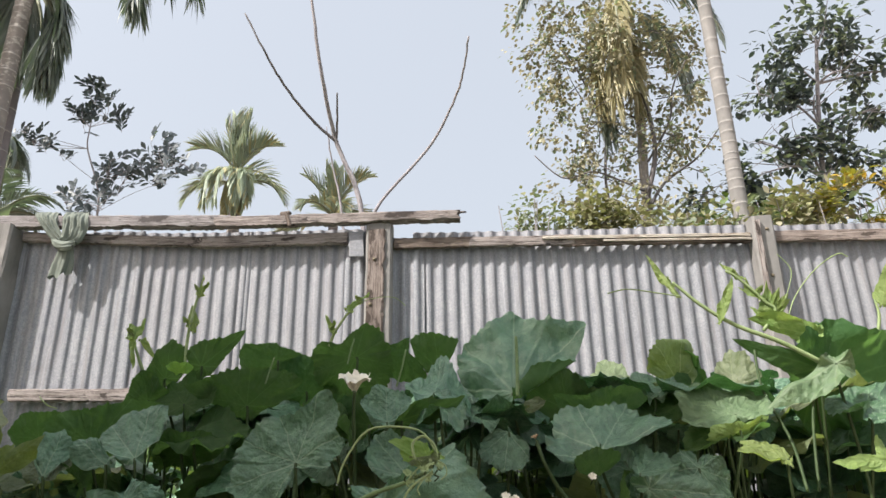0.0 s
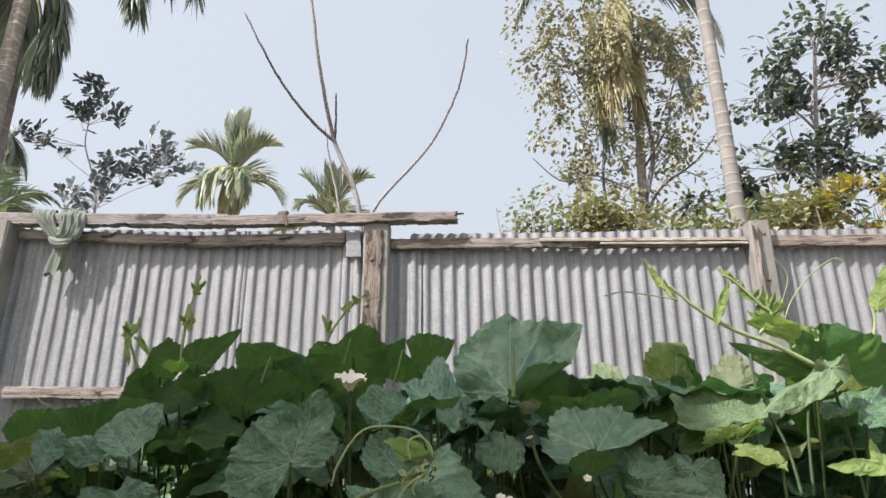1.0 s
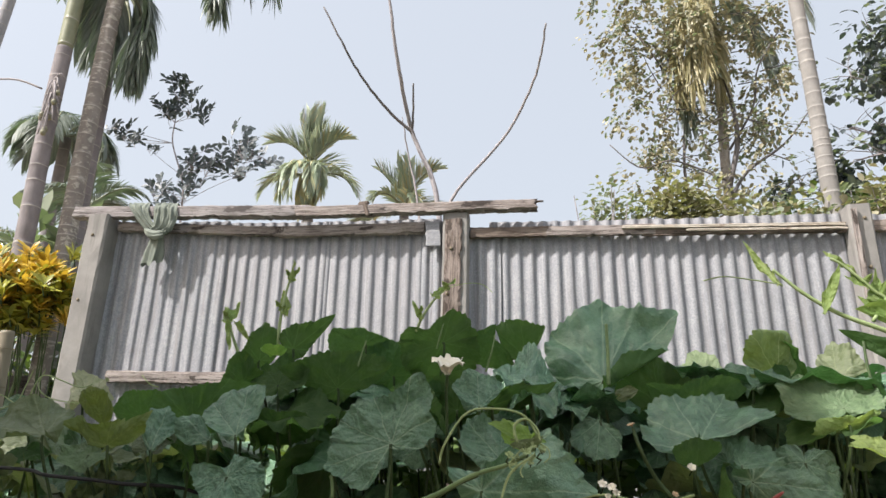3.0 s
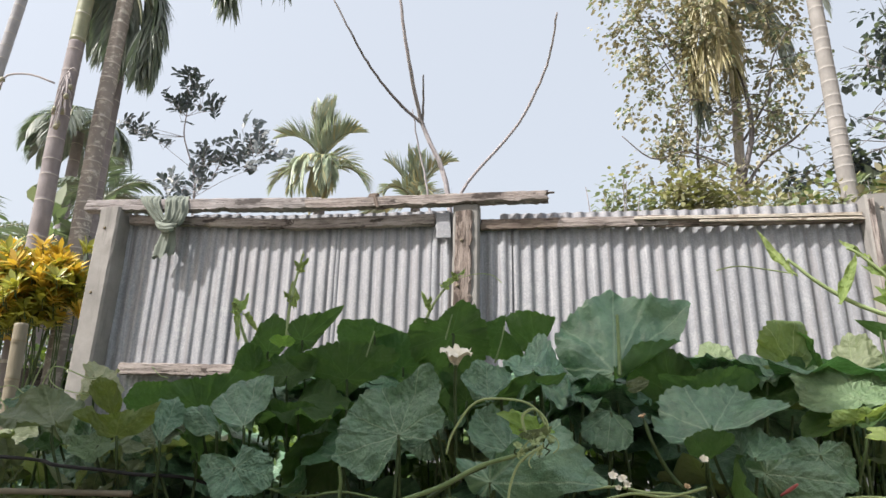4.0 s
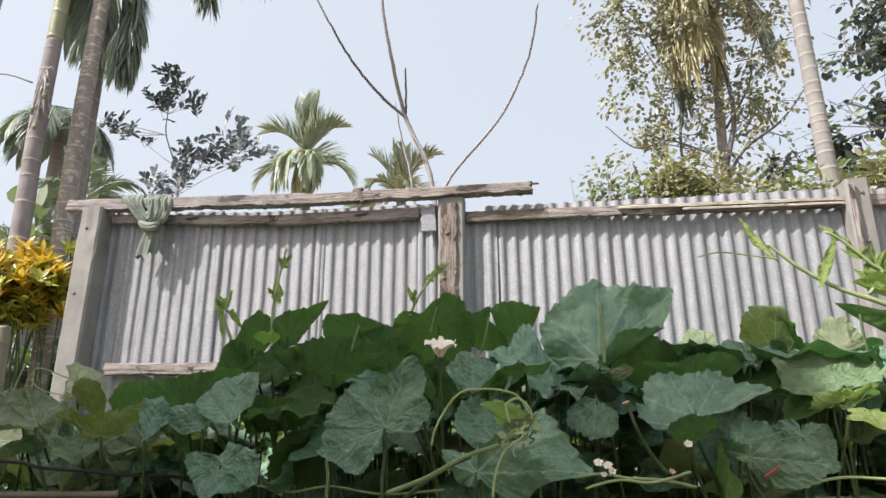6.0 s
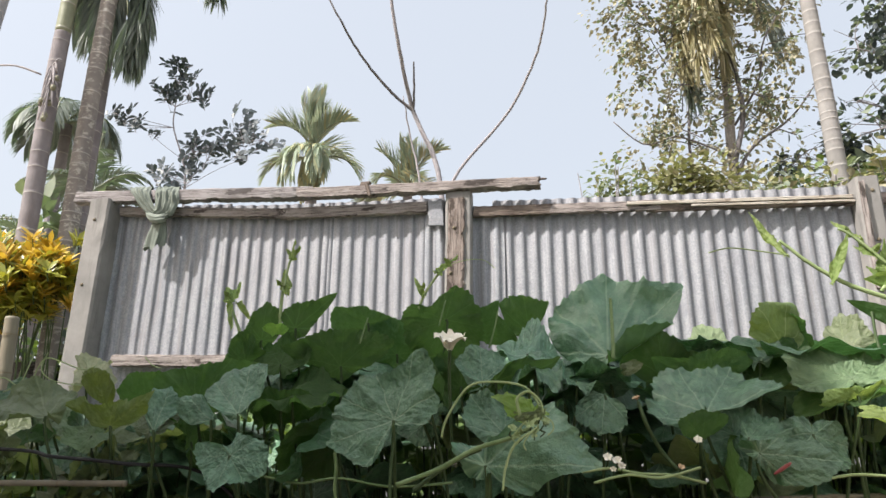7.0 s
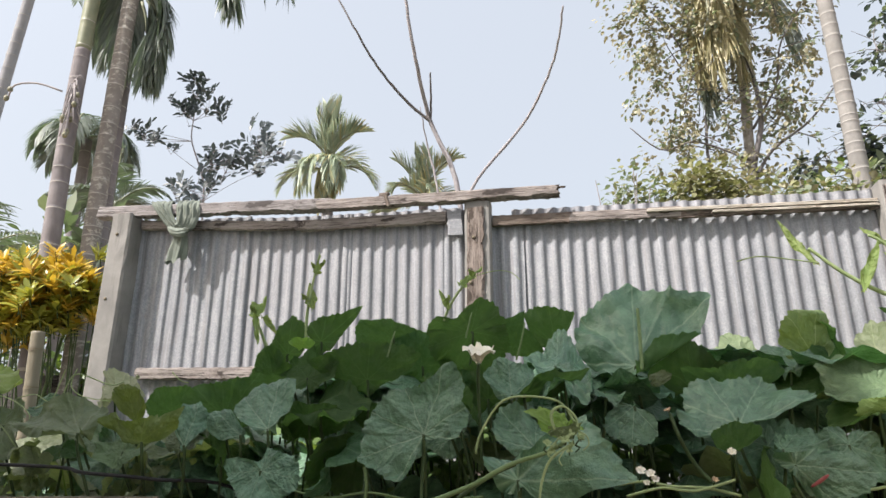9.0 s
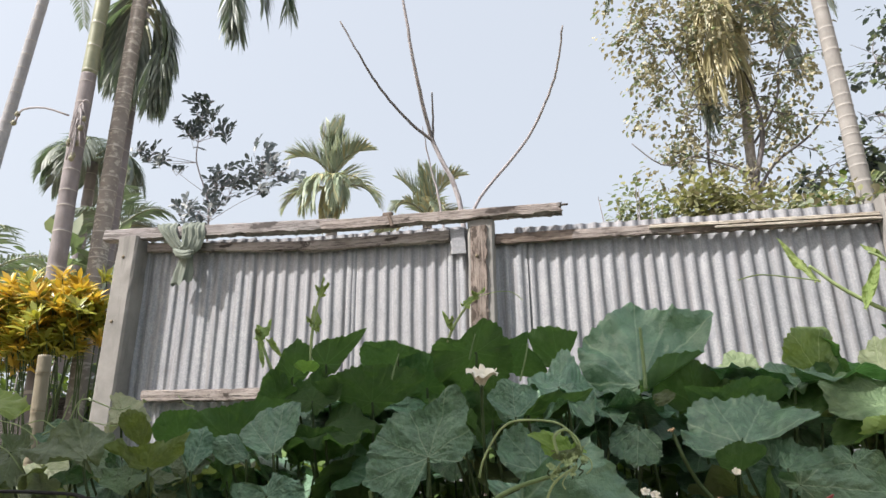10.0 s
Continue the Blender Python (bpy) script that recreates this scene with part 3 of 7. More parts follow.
board("rail", (1.00, -0.006, 2.004), (2.09, -0.006, 1.968), 0.056, 0.028, WOOD_DARK, fence, 30, "thin brown wooden rail")
board("batten", (0.90, -0.030, 2.028), (2.09, -0.030, 1.985), 0.020, 0.016, BATTEN, fence, 31, "pale split bamboo batten")
board("batten", (1.25, -0.028, 1.993), (2.09, -0.028, 1.962), 0.014, 0.014, BATTEN, fence, 32, "pale split bamboo batten")
board("rail", (2.22, -0.006, 1.972), (3.9, -0.006, 1.915), 0.070, 0.032, WOOD_BROWN, fence, 33, "brown weathered wooden rail")
board("block", (-0.655, -0.06, 2.243), (-0.597, -0.06, 2.246), 0.030, 0.045, WOOD_DARK, fence, 34, "small dark wooden block nailed to the beam")
board("strap", (-0.615, -0.093, 2.246), (-0.592, -0.093, 2.165), 0.022, 0.006, WOOD_DARK, fence, 37, "dark strip nailed across the beam")
board("paint_streak", (-1.372, -0.0885, 2.225), (-1.372, -0.0885, 2.268), 0.007, 0.003, PLASTER, fence, 38, "short white paint streak")
board("patch_plate", (-0.200, -0.035, 1.965), (-0.205, -0.035, 2.125), 0.085, 0.006, ZINC, fence, 35, "bent grey metal patch plate beside the post")


def bolt(host, x, z, y=-0.072):
    g = Geo()
    g.tube([(x, y + 0.006, z), (x, y - 0.002, z), (x, y - 0.005, z)], [0.010, 0.010, 0.006], 10)
    part("bolt", g, BAMBOO_RING, host, "small rusty bolt head")


for x, z in ((-2.34, 2.12), (-2.355, 1.70), (-0.09, 1.93), (-0.115, 1.66), (2.175, 2.0), (2.15, 1.72)):
    bolt(post_mid if -1 < x < 1 else post_end if x < 0 else post_far, x, z, -0.079 if -1 < x < 1 else -0.112 if x < 0 else -0.072)


# ---- cloth tied round the beam ----
def cloth():
    thing = empty("cloth", (-1.95, -0.1, 2.28), "faded pale green cotton cloth knotted round the top beam", "cloth")

    def flap(edge_a, edge_b, pleats, deep, seed):
        """A pleated width of cloth between two edges that run from behind the beam, over it and down to the knot."""
        nu, nv = 40, 30
        one, two = spline(edge_a, nv + 1), spline(edge_b, nv + 1)
        g = Geo()
        verts = []
        for j in range(nv + 1):
            v = j / nv
            for i in range(nu + 1):
                u = i / nu
                p = one[j].lerp(two[j], u)
                sag = math.sin(math.pi * u)
                fold = deep * (0.35 + 0.65 * v) * math.sin(2 * math.pi * pleats * (u + 0.10 * math.sin(4 * v + seed) + 0.06 * noise.noise((u * 3, v * 4, seed))))
                fold += 0.006 * noise.noise((u * 11, v * 9, seed)) + 0.003 * noise.noise((u * 27, v * 19, seed)) + 0.35 * deep * math.sin(2 * math.pi * (2.3 * pleats * u + v))
                verts.append(p + Vector((0, -fold - 0.012 * sag * math.sin(math.pi * min(1, v * 1.2)), 0.35 * fold)))
        g.add(verts, [(j * (nu + 1) + i, j * (nu + 1) + i + 1, (j + 1) * (nu + 1) + i + 1, (j + 1) * (nu + 1) + i) for j in range(nv) for i in range(nu)])
        held(part("drape", g, CLOTH), thing)

    flap([(-2.15, 0.0, 2.27), (-2.15, -0.05, 2.343), (-2.135, -0.094, 2.305), (-2.07, -0.098, 2.215), (-2.00, -0.098, 2.135), (-1.95, -0.098, 2.105)],
         [(-2.01, 0.0, 2.27), (-2.01, -0.05, 2.336), (-2.00, -0.096, 2.29), (-1.975, -0.100, 2.22), (-1.935, -0.102, 2.165), (-1.89, -0.102, 2.14)], 3.5, 0.007, 1.0)
    flap([(-1.965, 0.0, 2.265), (-1.965, -0.05, 2.333), (-1.965, -0.096, 2.285), (-1.96, -0.100, 2.22), (-1.955, -0.105, 2.17), (-1.965, -0.108, 2.14)],
         [(-1.825, 0.0, 2.265), (-1.825, -0.05, 2.326), (-1.81, -0.096, 2.275), (-1.80, -0.098, 2.205), (-1.825, -0.103, 2.125), (-1.90, -0.106, 2.085)], 3.2, 0.008, 2.0)

    def band(ends, wide, thick, seed):
        """A crumpled strip of cloth along a curve."""
        line = spline(ends, 18)
        ring = 18
        verts = []
        for i, p in enumerate(line):
            s = i / 17
            k = 0.55 + 0.45 * math.sin(math.pi * s)
            for c in range(ring):
                t = 2 * math.pi * c / ring
                q = 1 + 0.22 * math.sin(5 * t + seed + 2 * s) + 0.15 * noise.noise((s * 4, t, seed))
                verts.append((p.x, p.y + thick * q * math.sin(t), p.z + wide * k * q * math.cos(t)))
        g = Geo()
        g.add(verts, [(i * ring + c, i * ring + (c + 1) % ring, (i + 1) * ring + (c + 1) % ring, (i + 1) * ring + c) for i in range(17) for c in range(ring)]
              + [tuple(range(ring)), tuple(17 * ring + c for c in reversed(range(ring)))])
        held(part("knot", g, CLOTH), thing)

    band([(-2.005, -0.092, 2.140), (-1.97, -0.110, 2.112), (-1.92, -0.113, 2.098), (-1.855, -0.096, 2.118)], 0.024, 0.014, 1.0)
    band([(-1.985, -0.09, 2.108), (-1.945, -0.110, 2.090), (-1.90, -0.114, 2.084), (-1.87, -0.10, 2.095)], 0.020, 0.013, 2.3)
    g = Geo()
    rows, ring = 16, 48
    verts = []
    for j in range(rows + 1):
        s = j / rows
        for k in range(ring):
            a = 2 * math.pi * k / ring
            pleat = 1 + 0.32 * math.sin(a * 5 + 1.6 * s) * (0.35 + 0.65 * s) + 0.12 * math.sin(a * 11 + s * 3)
            w = 0.036 + 0.018 * min(1, s * 1.6)
            verts.append((-1.928 - 0.028 * s + w * pleat * math.cos(a), -0.075 + 0.03 * s + (0.016 + 0.010 * s) * pleat * math.sin(a), 2.105 - 0.165 * s + 0.022 * math.sin(a + 0.6) * s + 0.014 * math.sin(a * 5) * s))
    g.add(verts, [(j * ring + k, j * ring + (k + 1) % ring, (j + 1) * ring + (k + 1) % ring, (j + 1) * ring + k) for j in range(rows) for k in range(ring)])
    held(part("tail", g, CLOTH), thing)


cloth()


# ---- palms ----
def frond(g, base, way, length, droop, leaflets, leaf_len, leaf_wide, rnd, hang=0.6, slot=0, stalk=0.12, stem_slot=1, dry=0.0, dry_slot=2, rise=0.18, along=0.55):
    """A feather leaf: an arching midrib with two rows of narrow leaflets."""
    p, d = Vector(base), Vector(way).normalized()
    pts = [p.copy()]
    n = 14
    for i in range(n):
        d = (d + Vector((0, 0, -droop / n)) * (0.4 + 1.2 * i / n)).normalized()
        p = p + d * (length / n)
        pts.append(p.copy())
    g.tube(pts, [0.016 * (1 - 0.85 * i / n) + 0.002 for i in range(n + 1)], 5, stem_slot)
    for k in range(leaflets):
        s = stalk + (1 - stalk) * k / (leaflets - 1)
        x = s * n
        i = min(int(x), n - 1)
        q = pts[i].lerp(pts[i + 1], x - i)
        d = (pts[i + 1] - pts[i]).normalized()
        side = d.cross(Vector((0, 0, 1)))
        if side.length < 0.1:
            side = Vector((rnd.uniform(-1, 1), rnd.uniform(-1, 1), 0))
        side.normalize()
        up = side.cross(d)
        size = leaf_len * (0.55 + 0.45 * math.sin(math.pi * min(1, 0.15 + s * 0.85))) * rnd.uniform(0.85, 1.1)
        for sgn in (-1, 1):
            w = side * sgn * 0.8 + d * (along + 0.5 * s) * rnd.uniform(0.92, 1.08) + up * rise * rnd.uniform(0.7, 1.3)
            g.blade(q, w, up + side * sgn * 0.3, size, leaf_wide * rnd.uniform(0.7, 1.2), 0.35, hang * rnd.uniform(0.7, 1.4), 3,
                    dry_slot if rnd.random() < dry else slot, 0.3)


def ringed_trunk(name, pts, r0, r1, mats, parent, gap=0.22, seed=0):
    """A palm trunk with raised pale leaf scars; its upper part may be green."""
    rnd = random.Random(seed)
    pts = [Vector(p) for p in pts]
    length = sum((b - a).length for a, b in zip(pts, pts[1:]))
    n = max(8, int(length / 0.05))
    line = spline(pts, n)
    radii, slots, kept = [], [], []
    due = 0.1
    run = 0.0
    for i, p in enumerate(line):
        s = i / (n - 1)
        r = r0 + (r1 - r0) * s
        run += length / n
        kept.append(p)
        radii.append(r * (1 + 0.02 * noise.noise((s * 20, seed, 0))))
        slots.append(0)
        if run > due and i < n - 2:
            due += gap * rnd.uniform(0.75, 1.3)
            step = (line[i + 1] - p)
            tilt = 0.25
            kept += [p + step * tilt, p + step * (tilt + 0.16), p + step * (tilt + 0.28)]
            radii += [r * 1.035, r * 1.045, r * 0.985]
            slots += [1, 1, 0]
    g = Geo()
    g.tube(kept, radii, 18, slots=slots)
    ob = part(name, g, mats)
    return held(ob, parent) if parent else ob


def areca(foot, pts, r0, r1, label, bark, seed, gap=0.24, fronds=(), shaft=None, mats=None, dead=0, rise=0.18, along=0.55):
    thing = empty("areca_palm", foot, label, "palm tree", "areca palms behind the fence")
    ringed_trunk("trunk", [foot] + list(pts), r0, r1, [bark, RING if bark != BARK_PALE else RING_PALE], thing, gap, seed)
    rnd = random.Random(seed)
    if shaft:
        top = Vector(pts[-1])
        ringed_trunk("crownshaft", [top, top + Vector((0.01, 0, shaft * 0.5)), top + Vector((0.02, 0, shaft))], r1, r1 * 0.9, [SHAFT, RING], thing, 0.36, seed + 1)
    for base, way, length, droop, count, leaf_len, wide, hang in fronds:
        g = Geo()
        frond(g, base, way, length, droop, count, leaf_len, wide, rnd, hang, dry=dead, rise=rise, along=along)
        held(part("frond", g, mats or [FROND, SHAFT, FROND_DRY]), thing)
    return thing


def crown(base, count, length, rnd_seed, tilt=(0.2, 1.1), leaf=0.34, wide=0.03, hang=0.7, droop=1.1, n=30, stretch=1.0):
    rnd = random.Random(rnd_seed)
    out = []
    for k in range(count):
        a = 2 * math.pi * (k + rnd.uniform(-0.3, 0.3)) / count
        t = tilt[0] + (tilt[1] - tilt[0]) * rnd.random()
        way = (math.cos(a) * stretch, math.sin(a), t)
        out.append((Vector(base) + Vector((0, 0, rnd.uniform(-0.03, 0.08))), way, length * rnd.uniform(0.8, 1.1), droop * rnd.uniform(0.7, 1.3), n, leaf, wide, hang))
    return out


def push_back(thing, k):
    """Stands a palm further off and makes it larger in proportion."""
    eye = Vector((0.36, -3.72, 0.58))
    thing.location = eye + (thing.location - eye) * k
    thing.scale = (k, k, k)


# two tall palms beside the fence end, with a third trunk close behind
areca((-3.83, 1.1, 0), [(-3.85, 1.1, 2.5), (-3.88, 1.1, 3.6), (-3.88, 1.1, 4.55)], 0.080, 0.068, "tall areca palm with a green crownshaft and nut bunches", BARK, 41, 0.30,
      shaft=5.2, fronds=crown((-3.86, 1.1, 9.75), 7, 1.9, 411, (0.3, 1.0), 0.55, 0.04))
curtain_front = [((-3.64, 1.4, 5.9), (0.30, 0.10, -0.3), 1.25, 6.0, 76, 0.50, 0.030, 1.3),
    ((-3.64, 1.42, 5.8), (0.45, 0.25, -0.3), 1.05, 6.0, 76, 0.52, 0.030, 1.3),
    ((-3.64, 1.45, 5.8), (0.18, 0.3, -0.4), 1.25, 6.0, 76, 0.50, 0.030, 1.3),
    ((-3.64, 1.45, 5.6), (0.34, 0.4, -0.4), 1.05, 6.0, 76, 0.52, 0.030, 1.3),
    ((-3.66, 1.5, 5.7), (0.08, 0.5, -0.3), 1.15, 5.5, 76, 0.50, 0.030, 1.3)]
curtain_back = [((-3.68, 1.45, 5.6), (-0.10, 0.2, -0.4), 0.95, 6.0, 70, 0.42, 0.030, 1.3),
    ((-3.64, 1.5, 5.5), (0.42, 0.1, -0.5), 0.95, 5.0, 66, 0.48, 0.030, 1.3),
    ((-3.64, 1.5, 5.4), (0.25, 0.1, -0.6), 0.9, 5.0, 66, 0.48, 0.030, 1.3),
    ((-3.68, 1.45, 5.7), (-0.20, 0.3, -0.4), 0.95, 6.0, 70, 0.42, 0.030, 1.3),
    ((-3.68, 1.4, 5.7), (-0.75, 0.3, 0.0), 1.0, 3.2, 36, 0.45, 0.04, 1.6)]
left_side = [((-3.70, 1.45, 5.75), (-0.50, 0.25, -0.15), 1.05, 5.0, 70, 0.46, 0.030, 1.2),
    ((-3.70, 1.42, 5.8), (-0.32, 0.3, -0.3), 1.1, 5.5, 70, 0.46, 0.030, 1.2),
    ((-3.70, 1.5, 5.9), (-0.9, 0.3, 0.1), 0.95, 3.0, 60, 0.46, 0.030, 1.2),
    ((-3.62, 1.45, 5.6), (0.50, 0.05, -0.2), 0.75, 4.0, 56, 0.44, 0.022, 0.7)]
reaching = [((-3.6, 1.4, 6.2), (1.0, 0.03, 0.8), 1.8, 5.6, 84, 0.58, 0.034, 0.9),
    ((-3.6, 1.4, 6.2), (1.0, 0.04, 0.8), 2.15, 3.4, 90, 0.58, 0.034, 0.9),
    ((-3.6, 1.4, 6.2), (1.0, 0.1, 0.5), 1.72, 4.4, 84, 0.58, 0.034, 0.8),
    ((-3.6, 1.4, 6.2), (1.0, -0.06, 1.2), 1.95, 6.2, 84, 0.58, 0.034, 0.8),
    ((-3.6, 1.45, 6.2), (1.0, 0.1, 1.5), 2.45, 4.8, 90, 0.58, 0.034, 0.8),
    ((-3.6, 1.42, 6.2), (1.0, 0.0, 1.0), 2.05, 4.4, 90, 0.58, 0.030, 0.7)]
areca((-3.60, 1.3, 0), [(-3.62, 1.3, 2.4), (-3.63, 1.3, 4.0), (-3.60, 1.3, 6.0)], 0.080, 0.072, "tall areca palm with lichened ringed bark and hanging fronds", BARK_MOSSY, 42, 0.19,
      fronds=curtain_front + curtain_back + left_side + reaching, along=1.25)
areca((-3.90, 1.8, 0), [(-3.93, 1.8, 2.6), (-3.945, 1.8, 4.4), (-3.94, 1.8, 10.2)], 0.080, 0.075, "tall areca palm trunk close behind another palm", BARK, 43, 0.24,
      fronds=crown((-3.94, 1.8, 10.2), 5, 1.8, 431, (0.2, 0.9), 0.5, 0.036))
# the far trunk takes its haze from the bark colour
areca((-6.9, 3.0, 0), [(-6.72, 3.0, 4.4), (-6.60, 3.0, 6.2), (-6.42, 3.0, 8.6)], 0.085, 0.065, "slender leaning areca palm trunk standing apart", BARK_HAZED, 44, 0.3,
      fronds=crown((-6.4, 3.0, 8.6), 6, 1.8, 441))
areca((2.61, 1.2, 0), [(2.62, 1.2, 2.5), (2.645, 1.2, 3.4), (2.68, 1.2, 4.7), (2.73, 1.2, 7.0)], 0.067, 0.050, "tall pale areca palm trunk with ring scars", BARK_PALE, 45, 0.19,
      fronds=crown((2.73, 1.2, 7.0), 7, 1.9, 451))

# young palms
areca((-5.2, 3.0, 0), [(-5.22, 3.0, 2.5), (-5.24, 3.0, 4.75)], 0.08, 0.06, "young areca palm with drooping dark fronds", BARK, 46,
      fronds=crown((-5.24, 3.0, 4.8), 13, 0.85, 461, (0.1, 1.0), 0.42, 0.024, 1.2, 2.8, 52))
areca((-4.36, 2.5, 0), [(-4.37, 2.5, 2.2), (-4.38, 2.5, 3.55)], 0.06, 0.05, "young areca palm with an upright spear leaf", BARK, 47,
      fronds=crown((-4.38, 2.5, 3.55), 8, 0.75, 471, (0.4, 1.6), 0.30, 0.03, 0.7, 1.9) + [((-4.38, 2.5, 3.55), (0.03, 0, 1), 0.75, 0.0, 10, 0.12, 0.02, 0.1)])
upright = [((-1.99, 2.8, 4.05), (-0.06, -0.1, 1), 0.66, 0.15, 58, 0.36, 0.034, 0.05),
    ((-1.99, 2.8, 4.05), (0.10, 0.12, 1), 0.68, 0.15, 52, 0.36, 0.034, 0.05),
    ((-1.99, 2.8, 4.05), (-0.2, -0.1, 0.95), 0.60, 0.4, 48, 0.30, 0.034, 0.1),
    ((-1.99, 2.8, 4.05), (0.46, -0.1, 0.85), 0.50, 1.5, 58, 0.32, 0.032, 0.2),
    ((-1.99, 2.8, 4.05), (-0.48, -0.15, 0.85), 0.52, 1.5, 58, 0.32, 0.032, 0.25),
    ((-1.99, 2.8, 4.0), (0.25, 0.6, 0.7), 0.6, 1.2, 18, 0.3, 0.05, 0.4)]
skirt = [((-1.99, 2.8, 3.9), (-0.65, -0.15, 0.35), 0.60, 2.2, 42, 0.30, 0.030, 0.8),
    ((-1.99, 2.8, 3.9), (0.75, -0.15, 0.25), 0.66, 2.0, 42, 0.30, 0.030, 0.8),
    ((-1.99, 2.8, 3.98), (0.14, -0.4, 0.3), 0.66, 5.5, 56, 0.28, 0.024, 1.8),
    ((-1.99, 2.8, 3.98), (-0.10, -0.4, 0.3), 0.70, 5.5, 56, 0.28, 0.024, 1.8),
    ((-1.99, 2.8, 3.98), (-0.22, -0.3, 0.3), 0.68, 5.5, 56, 0.28, 0.024, 1.8),
    ((-1.99, 2.8, 3.98), (0.24, -0.3, 0.3), 0.62, 5.5, 56, 0.28, 0.024, 1.8)]
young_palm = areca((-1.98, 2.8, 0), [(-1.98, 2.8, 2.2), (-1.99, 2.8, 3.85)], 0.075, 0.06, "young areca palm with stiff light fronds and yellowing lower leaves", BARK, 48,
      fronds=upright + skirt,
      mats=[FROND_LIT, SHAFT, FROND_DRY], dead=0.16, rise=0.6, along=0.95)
dry_rnd = random.Random(481)
for way, length in (((0.16, -0.5, -0.1), 0.62), ((-0.05, -0.5, -0.2), 0.7), ((0.3, -0.35, -0.1), 0.5)):
    g = Geo()
    frond(g, (-1.97, 2.74, 4.0), way, length, 6.0, 34, 0.22, 0.046, dry_rnd, 2.2, dry=0.85, along=1.2)
    held(part("frond", g, [FROND_LIT, SHAFT, FROND_DRY], None, "hanging yellowed frond"), young_palm)
push_back(young_palm, 1.215)
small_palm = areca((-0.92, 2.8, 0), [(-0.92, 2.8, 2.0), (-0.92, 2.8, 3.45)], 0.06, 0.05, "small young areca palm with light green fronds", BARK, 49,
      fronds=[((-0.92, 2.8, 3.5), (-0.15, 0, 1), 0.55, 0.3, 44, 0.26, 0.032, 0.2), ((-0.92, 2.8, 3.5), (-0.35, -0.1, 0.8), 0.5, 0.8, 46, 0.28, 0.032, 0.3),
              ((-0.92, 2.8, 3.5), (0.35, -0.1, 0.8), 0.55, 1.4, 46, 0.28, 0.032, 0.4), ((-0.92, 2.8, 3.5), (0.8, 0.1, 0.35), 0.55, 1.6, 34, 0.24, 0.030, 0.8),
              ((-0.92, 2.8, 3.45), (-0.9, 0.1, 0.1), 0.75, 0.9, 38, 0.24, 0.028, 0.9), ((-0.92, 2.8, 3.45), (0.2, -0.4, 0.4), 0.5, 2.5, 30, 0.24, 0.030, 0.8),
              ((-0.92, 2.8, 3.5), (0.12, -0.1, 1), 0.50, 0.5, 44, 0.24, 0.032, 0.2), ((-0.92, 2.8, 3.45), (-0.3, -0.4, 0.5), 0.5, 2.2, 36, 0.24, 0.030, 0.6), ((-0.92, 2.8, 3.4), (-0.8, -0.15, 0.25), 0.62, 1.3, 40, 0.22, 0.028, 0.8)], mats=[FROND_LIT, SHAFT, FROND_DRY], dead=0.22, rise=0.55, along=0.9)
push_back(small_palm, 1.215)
areca((-5.9, 2.2, 0), [(-5.9, 2.2, 2.0), (-5.88, 2.2, 2.9)], 0.06, 0.05, "young palm with arching fronds beside the croton", BARK, 50,
      fronds=crown((-5.88, 2.2, 2.9), 8, 1.2, 501, (0.3, 1.2), 0.4, 0.035, 0.9, 1.6))


def nut(stalk, at):
    n = Geo()
    n.tube([Vector(at) + Vector((0, 0, 0.03 * math.cos(math.pi * j / 6))) for j in range(7)], [0.023 * math.sin(math.pi * j / 6) + 0.001 for j in range(7)], 8)
    part("areca_nut", n, NUT, stalk)


def nut_bunch(parent, at, seed):
    rnd = random.Random(seed)
    g = Geo()
    ends = []
    for k in range(16):
        a = rnd.uniform(-2.6, 0.8)
        end = Vector(at) + Vector((0.07 * math.cos(a) + 0.06, -0.05 + 0.05 * rnd.uniform(-1, 1), rnd.uniform(-0.46, 0.10)))
        g.tube(spline([at, Vector(at).lerp(end, 0.5) + Vector((0.03, -0.03, 0.03)), end], 6), 0.006, 4)
        ends.append(end)
    stalk = held(part("fruit_stalk", g, TWIG, None, "dry brown branching fruit stalk"), parent)
    for end in ends[::5]:
        nut(stalk, end)


palm = [o for o in scene.objects if o.name == "areca_palm"][0]
nut_bunch(palm, (-3.83, 0.99, 4.12), 60)
nut_bunch(palm, (-3.81, 0.98, 3.95), 61)
g = Geo()
g.tube(spline([(-3.93, 1.0, 4.05), (-4.15, 0.95, 4.13), (-4.36, 0.92, 4.12), (-4.4, 0.92, 4.0)], 10), 0.009, 5)
thin_stalk = held(part("fruit_stalk", g, TWIG, None, "thin fruit stalk with two nuts"), palm)
nut(thin_stalk, (-4.42, 0.92, 3.99))
nut(thin_stalk, (-4.40, 0.92, 4.08))


# ---- bare shoots behind the centre post ----
def lean_out(p):
    """Brings the upper reach of a shoot out towards the garden, up to half a metre."""
    eye, p = Vector((0.36, -3.72, 0.58)), Vector(p)
    k = min(1.0, max(0.0, (p.z - 2.9) / 0.8))
    return p + (eye - p) * (0.11 * k)


